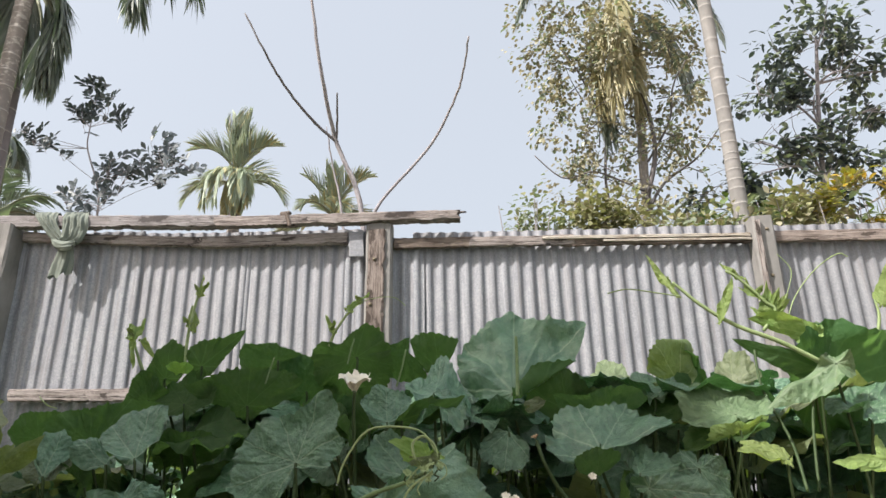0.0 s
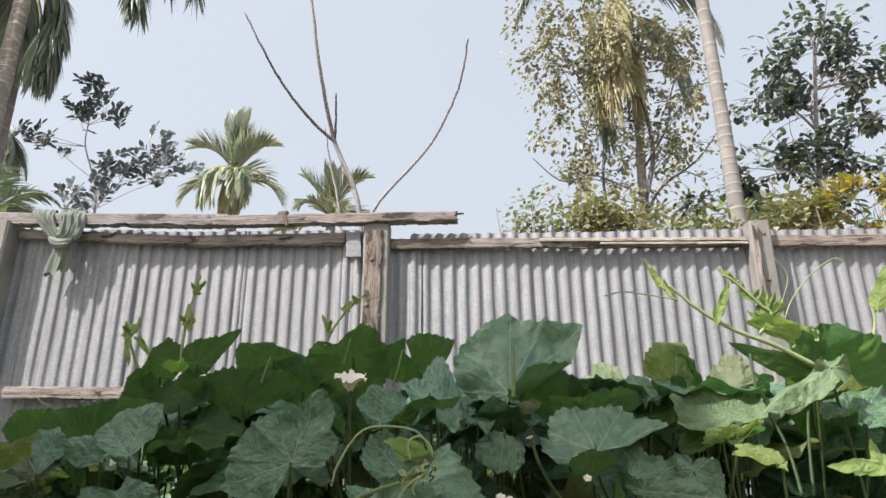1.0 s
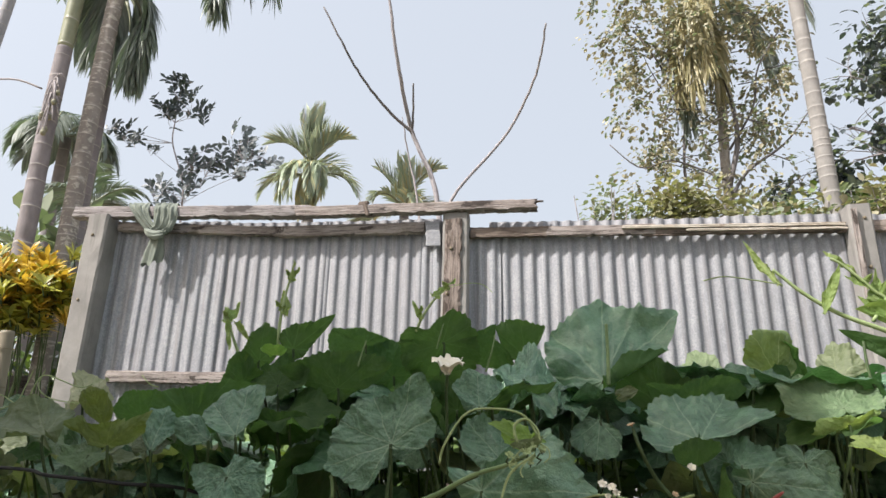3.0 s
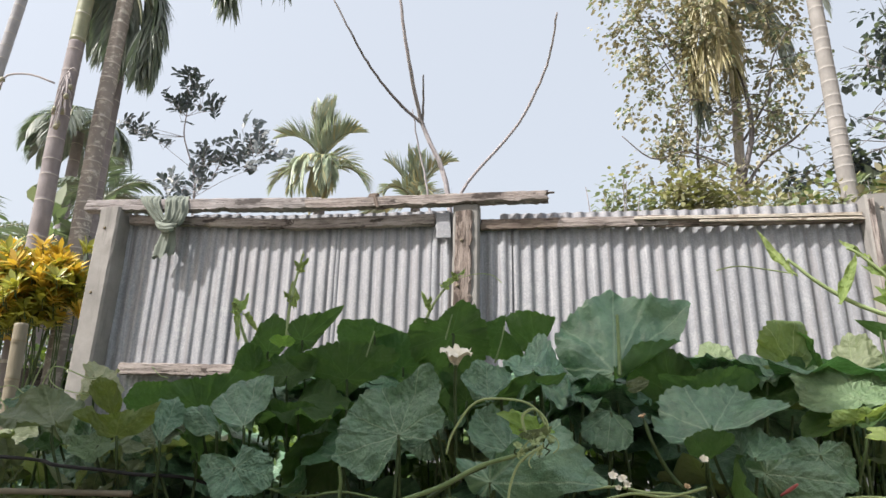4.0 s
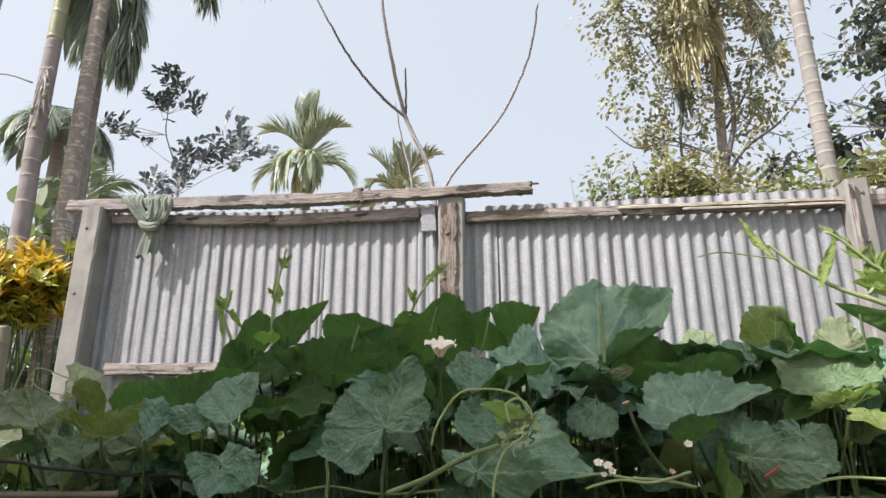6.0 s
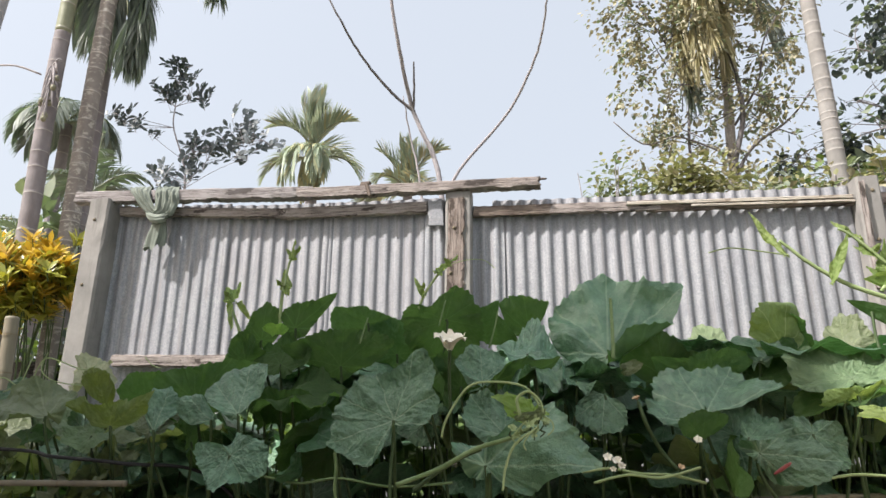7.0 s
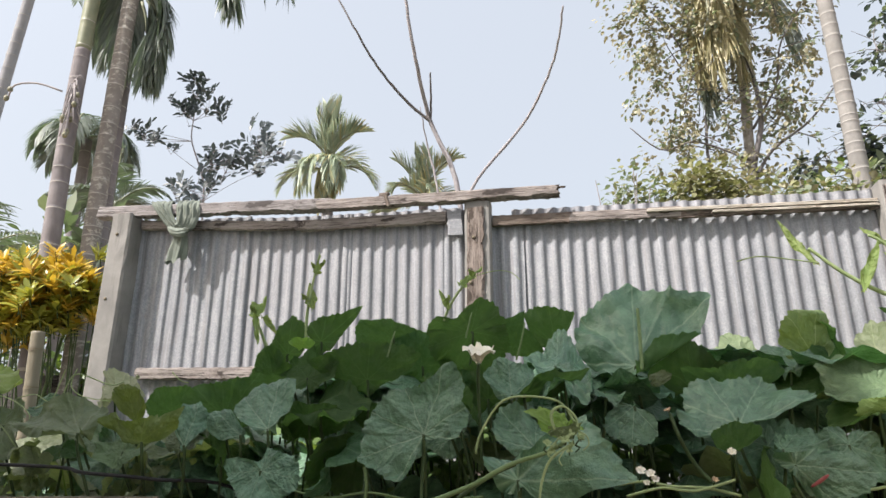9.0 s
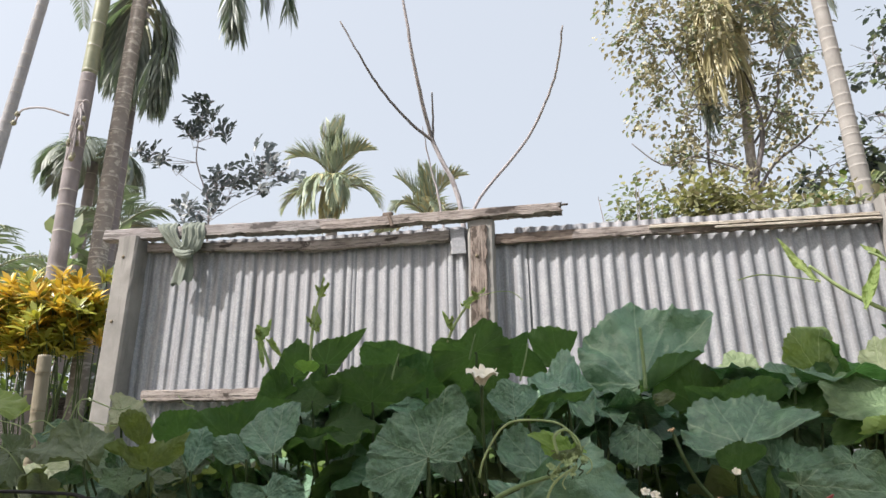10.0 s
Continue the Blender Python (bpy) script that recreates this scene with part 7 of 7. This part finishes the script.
stem(centre, [(-0.003, -2.090, 0.683), (-0.006, -2.090, 0.627), (-0.010, -2.090, 0.577), (-0.011, -2.090, 0.516)], 0.0040, 0.0040, 'stem', STEM)
stem(centre, [(0.098, -2.380, 0.544), (0.141, -2.380, 0.574), (0.184, -2.380, 0.599), (0.227, -2.380, 0.616)], 0.0040, 0.0040, 'stem', STEM)

# shoots, tendrils and flowers
stem(right, [(1.403, -1.800, 0.929), (1.305, -1.800, 0.990), (1.188, -1.800, 1.045), (1.101, -1.800, 1.109), (1.052, -1.800, 1.159), (1.030, -1.800, 1.182)], 0.008, 0.004, 'shoot', STEM_PALE)
stem(right, [(1.238, -1.780, 0.973), (1.230, -1.800, 0.857), (1.256, -1.850, 0.715), (1.248, -1.900, 0.588)], 0.0038, 0.0045)
stem(right, [(1.415, -1.700, 0.848), (1.369, -1.750, 0.749), (1.324, -1.800, 0.586)], 0.004, 0.0045)
stem(right, [(1.296, -1.735, 1.039), (1.342, -1.735, 1.098), (1.319, -1.735, 1.125), (1.285, -1.735, 1.168), (1.243, -1.735, 1.213), (1.218, -1.735, 1.229)], 0.0055, 0.004, 'shoot', STEM_PALE)
stem(right, [(1.638, -1.700, 1.005), (1.663, -1.700, 1.074), (1.663, -1.700, 1.127)], 0.006, 0.003, 'shoot', STEM_PALE)
tendril(right, [(1.042, -1.820, 1.131), (0.964, -1.840, 1.141), (0.882, -1.850, 1.152), (0.824, -1.850, 1.142)])
tendril(right, [(1.355, -1.740, 1.027), (1.402, -1.740, 1.129), (1.491, -1.720, 1.221), (1.584, -1.700, 1.279), (1.616, -1.700, 1.268)])
tendril(right, [(1.377, -1.740, 1.130), (1.413, -1.740, 1.218), (1.382, -1.740, 1.275)], 0.0015)
stem(right, [(1.035, -1.620, 0.773), (1.016, -1.620, 0.665), (1.009, -1.620, 0.560)], 0.0030, 0.0045, 'stem', STEM, 10)
stem(right, [(1.092, -1.620, 0.752), (1.070, -1.620, 0.652), (1.049, -1.620, 0.554)], 0.0038, 0.0045, 'stem', STEM, 10)
stem(right, [(1.129, -1.620, 0.740), (1.120, -1.620, 0.643), (1.101, -1.620, 0.549)], 0.0046, 0.0045, 'stem', STEM, 10)
stem(right, [(1.172, -1.620, 0.750), (1.142, -1.620, 0.649), (1.124, -1.620, 0.551)], 0.0030, 0.0045, 'stem', STEM, 10)
stem(right, [(1.198, -1.620, 0.730), (1.187, -1.620, 0.641), (1.176, -1.620, 0.554)], 0.0038, 0.0045, 'stem', STEM, 10)
stem(right, [(1.239, -1.620, 0.745), (1.222, -1.620, 0.644), (1.195, -1.620, 0.546)], 0.0046, 0.0045, 'stem', STEM, 10)
stem(right, [(1.258, -1.620, 0.723), (1.241, -1.620, 0.637), (1.236, -1.620, 0.554)], 0.0030, 0.0045, 'stem', STEM, 10)
gourd_leaf(right, (1.330, -1.728, 1.109), (1.319, -1.728, 1.154), 0.32, face=(-0.3, -0.85, 0.4), mat=LEAF_SHOOT, seed=130, fold=0.3, stalk=False, lobe=0.4)
gourd_leaf(right, (1.340, -1.732, 1.116), (1.367, -1.732, 1.165), 0.26, face=(0.0, -0.85, 0.4), mat=LEAF_SHOOT, seed=131, fold=0.3, stalk=False, lobe=0.4)
gourd_leaf(right, (1.345, -1.736, 1.097), (1.388, -1.736, 1.127), 0.28, face=(0.3, -0.85, 0.4), mat=LEAF_SHOOT, seed=132, fold=0.3, stalk=False, lobe=0.4)
gourd_leaf(right, (1.321, -1.728, 1.097), (1.299, -1.728, 1.119), 0.40, face=(-0.3, -0.85, 0.4), mat=LEAF_SHOOT, seed=133, fold=0.3, stalk=False, lobe=0.4)
gourd_leaf(right, (1.287, -1.732, 1.169), (1.271, -1.732, 1.195), 0.37, face=(0.0, -0.85, 0.4), mat=LEAF_SHOOT, seed=134, fold=0.3, stalk=False, lobe=0.4)
gourd_leaf(right, (1.296, -1.736, 1.156), (1.324, -1.736, 1.178), 0.31, face=(0.3, -0.85, 0.4), mat=LEAF_SHOOT, seed=135, fold=0.3, stalk=False, lobe=0.4)
gourd_leaf(right, (1.253, -1.728, 1.212), (1.243, -1.728, 1.238), 0.33, face=(-0.3, -0.85, 0.4), mat=LEAF_SHOOT, seed=136, fold=0.3, stalk=False, lobe=0.4)
gourd_leaf(right, (1.051, -1.732, 1.193), (1.035, -1.732, 1.221), 0.34, face=(0.0, -0.85, 0.4), mat=LEAF_SHOOT, seed=137, fold=0.3, stalk=False, lobe=0.4)
gourd_leaf(left, (-0.426, -1.715, 1.243), (-0.442, -1.715, 1.275), 0.28, face=(-0.3, -0.85, 0.4), mat=LEAF_SHOOT, seed=138, fold=0.3, stalk=False, lobe=0.4)
gourd_leaf(left, (-0.420, -1.719, 1.261), (-0.395, -1.719, 1.279), 0.32, face=(0.0, -0.85, 0.4), mat=LEAF_SHOOT, seed=139, fold=0.3, stalk=False, lobe=0.4)
gourd_leaf(left, (-0.441, -1.723, 1.152), (-0.468, -1.723, 1.166), 0.37, face=(0.3, -0.85, 0.4), mat=LEAF_SHOOT, seed=140, fold=0.3, stalk=False, lobe=0.4)
gourd_leaf(left, (-0.619, -1.715, 1.115), (-0.645, -1.715, 1.144), 0.30, face=(-0.3, -0.85, 0.4), mat=LEAF_SHOOT, seed=141, fold=0.3, stalk=False, lobe=0.4)
gourd_leaf(left, (-0.003, -1.719, 1.111), (0.011, -1.719, 1.136), 0.33, face=(0.0, -0.85, 0.4), mat=LEAF_SHOOT, seed=142, fold=0.3, stalk=False, lobe=0.4)
gourd_leaf(left, (0.090, -1.723, 1.190), (0.072, -1.723, 1.213), 0.33, face=(0.3, -0.85, 0.4), mat=LEAF_SHOOT, seed=143, fold=0.3, stalk=False, lobe=0.4)
stem(left, [(-0.446, -1.720, 1.016), (-0.447, -1.720, 1.097), (-0.437, -1.720, 1.181), (-0.426, -1.720, 1.237), (-0.415, -1.720, 1.295)], 0.006, 0.003, 'shoot', STEM_PALE)
stem(left, [(-0.579, -1.710, 1.004), (-0.604, -1.710, 1.060), (-0.625, -1.710, 1.116)], 0.006, 0.003, 'shoot', STEM_PALE)
stem(centre, [(-0.015, -1.680, 1.064), (0.003, -1.680, 1.109), (0.039, -1.680, 1.162), (0.075, -1.680, 1.198), (0.093, -1.680, 1.216)], 0.005, 0.003, 'shoot', STEM_PALE)
tendril(centre, [(0.085, -1.690, 1.200), (0.148, -1.690, 1.212), (0.196, -1.690, 1.206), (0.227, -1.690, 1.179)], 0.0014)
stem(centre, [(0.559, -1.760, 1.049), (0.555, -1.770, 0.956), (0.550, -1.775, 0.872)], 0.0045, 0.0055, 'stem', STEM_MID)
stem(centre, [(0.073, -1.850, 0.971), (0.087, -1.860, 1.017), (0.094, -1.860, 1.041)], 0.0026, 0.0018, 'stem', STEM_MID)
stem(centre, [(0.211, -1.850, 0.903), (0.229, -1.860, 0.956), (0.240, -1.860, 1.003)], 0.0026, 0.0022, 'stem', STEM_MID)
stem(centre, [(-0.128, -1.950, 0.909), (-0.117, -1.950, 0.948), (-0.107, -1.950, 0.979)], 0.0026, 0.0018, 'stem', STEM_MID)
stem(centre, [(0.157, -2.420, 0.635), (0.169, -2.420, 0.673), (0.210, -2.420, 0.727), (0.264, -2.420, 0.734), (0.316, -2.420, 0.722), (0.340, -2.420, 0.686), (0.349, -2.420, 0.656)], 0.0022, 0.002, 'tendril', STEM_PALE)
stem(centre, [(0.069, -2.400, 0.554), (0.143, -2.400, 0.579), (0.219, -2.420, 0.614), (0.282, -2.420, 0.632), (0.323, -2.420, 0.651)], 0.0044, 0.0038, 'shoot', STEM_MID)
stem(centre, [(0.329, -2.440, 0.645), (0.293, -2.450, 0.620), (0.275, -2.450, 0.582), (0.268, -2.450, 0.543)], 0.0026, 0.0022, 'tendril', STEM_PALE)
stem(centre, [(0.304, -2.440, 0.670), (0.300, -2.440, 0.700), (0.321, -2.440, 0.712), (0.341, -2.440, 0.694), (0.345, -2.440, 0.674)], 0.003, 0.002, 'tendril', STEM_PALE)
flower(centre, (0.334, -2.440, 0.664), 0.0075, (-0.4, -0.9, 0.2), 700, STEM_PALE, 3, closed=0.30)
flower(centre, (0.321, -2.440, 0.652), 0.0105, (0.0, -0.6, 0.4), 701, STEM_PALE, 4, closed=0.45)
flower(centre, (0.345, -2.440, 0.652), 0.0095, (0.4, -0.3, 0.6), 702, STEM_PALE, 5, closed=0.60)
flower(centre, (0.308, -2.440, 0.642), 0.0085, (-0.4, -0.0, 0.2), 703, STEM_PALE, 3, closed=0.75)
flower(centre, (0.327, -2.440, 0.636), 0.0075, (0.0, -0.9, 0.4), 704, STEM_PALE, 4, closed=0.30)
flower(centre, (0.288, -2.440, 0.645), 0.0105, (0.4, -0.6, 0.6), 705, STEM_PALE, 5, closed=0.45)
flower(centre, (0.337, -2.440, 0.644), 0.0095, (-0.4, -0.3, 0.2), 706, STEM_PALE, 3, closed=0.60)
flower(centre, (0.316, -2.440, 0.663), 0.0085, (0.0, -0.0, 0.4), 707, STEM_PALE, 4, closed=0.75)
flower(centre, (0.350, -2.440, 0.659), 0.0075, (0.4, -0.9, 0.6), 708, STEM_PALE, 5, closed=0.30)
flower(centre, (0.298, -2.440, 0.634), 0.0105, (-0.4, -0.6, 0.2), 709, STEM_PALE, 3, closed=0.45)
tendril(centre, [(0.314, -2.450, 0.659), (0.299, -2.450, 0.645), (0.288, -2.450, 0.630), (0.298, -2.450, 0.620)], 0.0013)
tendril(centre, [(0.334, -2.450, 0.649), (0.318, -2.450, 0.635), (0.308, -2.450, 0.620), (0.312, -2.450, 0.609)], 0.0013)
tendril(centre, [(0.345, -2.450, 0.668), (0.359, -2.450, 0.658), (0.361, -2.450, 0.644), (0.351, -2.450, 0.634)], 0.0013)
flower(centre, (0.132, -2.080, 0.858), 0.049, (0.10, -0.42, 0.90), 711, closed=0.66)
flower(centre, (0.565, -2.050, 0.731), 0.011, (-0.3, -0.3, 0.9), 712, PETAL_DRY)
stem(centre, [(0.567, -2.050, 0.727), (0.581, -2.050, 0.674), (0.614, -2.000, 0.620), (0.647, -2.000, 0.576)], 0.004, 0.005)
flower(centre, (0.482, -2.100, 0.599), 0.013, (0, -0.7, 0.6), 720)
flower(centre, (0.502, -2.100, 0.592), 0.013, (0, -0.7, 0.6), 721)
flower(centre, (0.511, -2.100, 0.581), 0.011, (0, -0.7, 0.6), 722)
flower(centre, (0.492, -2.100, 0.575), 0.009, (0, -0.7, 0.6), 723)
flower(right, (0.654, -2.000, 0.578), 0.010, (0.2, -0.6, 0.6), 730, PETAL_DRY)
flower(centre, (0.695, -2.020, 0.637), 0.012, (0, -0.7, 0.5), 731)
stem(centre, [(-0.389, -1.900, 0.575), (-0.287, -1.920, 0.557), (-0.179, -1.930, 0.568), (-0.041, -1.950, 0.546), (0.122, -2.000, 0.554)], 0.0032, 0.0032, 'runner', STEM_MID)
stem(right, [(0.430, -2.000, 0.574), (0.495, -2.000, 0.581), (0.558, -2.000, 0.569), (0.633, -2.000, 0.564), (0.706, -2.000, 0.546)], 0.0034, 0.0034, 'runner', STEM_PALE)
stem(right, [(0.453, -2.020, 0.549), (0.530, -2.020, 0.566), (0.605, -2.020, 0.559), (0.694, -2.020, 0.580)], 0.0032, 0.0032, 'runner', STEM_PALE)
stem(right, [(0.973, -2.000, 0.553), (1.033, -2.000, 0.560), (1.124, -2.000, 0.553)], 0.0032, 0.0032, 'runner', STEM_PALE)
g = Geo()
g.tube(spline([(0.822, -2.110, 0.563), (0.841, -2.110, 0.574), (0.860, -2.110, 0.586)], 6), [0.002, 0.003, 0.004, 0.004, 0.0035, 0.002], 8)
tagged(part('red_pod', g, CHILLI), 'small red dry pod lying on a leaf', 'pod')
tendril(far_left, [(-1.342, -1.930, 0.865), (-1.261, -1.930, 0.844), (-1.196, -1.930, 0.800), (-1.196, -1.930, 0.753)], 0.0018)
tendril(far_left, [(-1.101, -1.930, 0.925), (-1.113, -1.930, 0.885), (-1.132, -1.930, 0.837), (-1.180, -1.930, 0.815)], 0.0020)
tendril(far_left, [(-1.368, -1.930, 0.809), (-1.285, -1.930, 0.773), (-1.216, -1.930, 0.707), (-1.173, -1.930, 0.674)], 0.0018)
tendril(far_left, [(-1.242, -1.930, 0.848), (-1.187, -1.930, 0.856), (-1.136, -1.930, 0.832), (-1.073, -1.930, 0.838)], 0.0016)
tendril(far_left, [(-1.283, -1.700, 0.861), (-1.266, -1.700, 0.925), (-1.231, -1.700, 0.952), (-1.113, -1.700, 0.912), (-1.065, -1.700, 0.920)], 0.0022)
tendril(far_left, [(-1.088, -1.720, 0.855), (-1.190, -1.720, 0.875), (-1.238, -1.720, 0.912), (-1.225, -1.720, 0.967)], 0.0018)
tendril(left, [(-0.960, -1.600, 0.962), (-0.929, -1.600, 0.933), (-0.897, -1.600, 0.922)], 0.002)


# ---- lower leaves and weeds ----
def under_leaves():
    """Lower gourd leaves that share a few meshes, on their own plants along the row."""
    rnd = random.Random(301)
    shapes = [leaf_geo(1.0, 900 + k, 6, 40, 0.12, 0.12, 0.06, 0.1 * (k % 3)).mesh("leaf", [LEAF]) for k in range(6)]
    light = [leaf_geo(1.0, 950 + k, 6, 40, 0.12, 0.2, 0.06).mesh("leaf", [LEAF_YOUNG]) for k in range(3)]
    stalk_mesh = []
    for k in range(4):
        g = Geo()
        g.tube(spline([(0, 0, 0), (0.04 * (k - 1.5), 0.05, 0.6), (0, 0, 1)], 8), 0.0036, 5, cap=False)
        stalk_mesh.append(g.mesh("leaf_stalk", [STEM]))
    for px in (-2.3, -1.8, -1.35, -0.9, -0.5, -0.1, 0.3, 0.7, 1.1, 1.5, 1.9, 2.4):
        plant = vine(px, -1.2, "low shaded gourd vine with crowded green leaves")
        for k in range(54):
            x = px + rnd.uniform(-0.3, 0.3)
            y = rnd.uniform(-1.7, -0.5) if k % 2 else rnd.uniform(-1.6, -1.25)
            top = (0.92 if x > -0.6 else 0.74) + 0.12 * (y + 1.6)
            z = rnd.uniform(0.15, top) if k % 3 else rnd.uniform(top - 0.15, top)
            size = rnd.uniform(0.11, 0.18)
            d = Vector((rnd.uniform(-1, 1), rnd.uniform(-1, 0.8), min(rnd.uniform(-0.5, 0.35), (top - z) * 2))).normalized()
            m, s = leaf_pose((x, y, z), Vector((x, y, z)) + d * size, (rnd.uniform(-0.4, 0.4), rnd.uniform(-0.9, 0.2), 0.8))
            young = rnd.random() < (0.2 if x > 0.9 else 0.45 if x < -0.95 else 0.05)
            ob = new("leaf", rnd.choice(light if young else shapes))
            ob.parent = plant
            ob.matrix_basis = Matrix.Translation(plant.location).inverted() @ m
            foot = Vector((x + rnd.uniform(-0.1, 0.1), y + rnd.uniform(0, 0.2), 0))
            shape = rnd.choice(stalk_mesh)
            if k % 3:
                continue
            up = Vector((x, y, z)) - foot
            st = new("leaf_stalk", shape)
            st.parent = plant
            st.matrix_basis = Matrix.Translation(foot - plant.location) @ Matrix(((1, 0, up.x, 0), (0, 1, up.y, 0), (0, 0, up.z, 0), (0, 0, 0, 1)))


def creeping_weed():
    """A low weed with thin stems and small light leaves at the garden's near corner."""
    rnd = random.Random(305)
    shapes = [leaf_geo(0.9, 970 + k, 5, 48, 0.1, 0.15, 0.08).mesh("leaf", [LEAF_YOUNG]) for k in range(4)]
    for px in (-1.18, -0.98, -0.84):
        plant = empty("creeping_weed", (px, -1.95, 0), "creeping weed with thin stems and small light green leaves", "weed", "creeping weeds")
        for k in range(5):
            end = Vector((px + rnd.uniform(-0.16, 0.16), -1.95 + rnd.uniform(-0.06, 0.10), rnd.uniform(0.58, 0.72)))
            line = spline([(px + rnd.uniform(-0.04, 0.04), -1.93, 0), (px + rnd.uniform(-0.08, 0.08), -1.95, 0.4), end], 12)
            g = Geo()
            g.tube(line, [0.0028 - 0.0016 * i / 11 for i in range(12)], 5)
            held(part("stem", g, STEM_MID), plant)
            for i in range(6, 12):
                size = rnd.uniform(0.026, 0.052)
                d = Vector((rnd.uniform(-1, 1), rnd.uniform(-0.6, 0.3), rnd.uniform(-0.2, 0.7))).normalized()
                m, size = leaf_pose(line[i], line[i] + d * size, (rnd.uniform(-0.4, 0.4), rnd.uniform(-0.8, 0.0), 0.8))
                ob = new("leaf", rnd.choice(shapes))
                ob.parent = plant
                ob.matrix_basis = Matrix.Translation(plant.location).inverted() @ m


def weeds():
    rnd = random.Random(302)
    g = Geo()
    for k in range(5200):
        x, y = rnd.uniform(-5.0, 4.0), rnd.uniform(-2.3, 1.0)
        if x > -1.2 and y < -1.9:
            continue
        a = rnd.uniform(0, 6.3)
        high = rnd.uniform(0.12, 0.5) if x > -1.0 else rnd.uniform(0.2, 0.85)
        g.blade((x, y, -0.02), (0.35 * math.cos(a), 0.35 * math.sin(a), 1), (math.cos(a), math.sin(a), 0.2), high, 0.014, 0.2, 0.5, 2, 0, 0.3)
    tagged(part("grass", g, GRASS), "tall green grass and weeds round the vines", "grass", kind="stuff")


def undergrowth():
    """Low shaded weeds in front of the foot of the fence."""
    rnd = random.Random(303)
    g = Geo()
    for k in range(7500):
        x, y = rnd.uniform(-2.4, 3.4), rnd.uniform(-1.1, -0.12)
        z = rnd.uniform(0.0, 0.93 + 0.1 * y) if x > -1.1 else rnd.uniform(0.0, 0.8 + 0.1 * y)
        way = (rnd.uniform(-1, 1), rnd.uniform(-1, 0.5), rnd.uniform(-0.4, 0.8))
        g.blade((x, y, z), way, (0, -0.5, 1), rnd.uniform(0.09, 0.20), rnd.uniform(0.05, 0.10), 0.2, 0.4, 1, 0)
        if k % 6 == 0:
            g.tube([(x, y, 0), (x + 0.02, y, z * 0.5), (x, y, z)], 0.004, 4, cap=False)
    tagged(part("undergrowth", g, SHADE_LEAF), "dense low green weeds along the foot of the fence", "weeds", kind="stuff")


under_leaves()
creeping_weed()
undergrowth()
weeds()
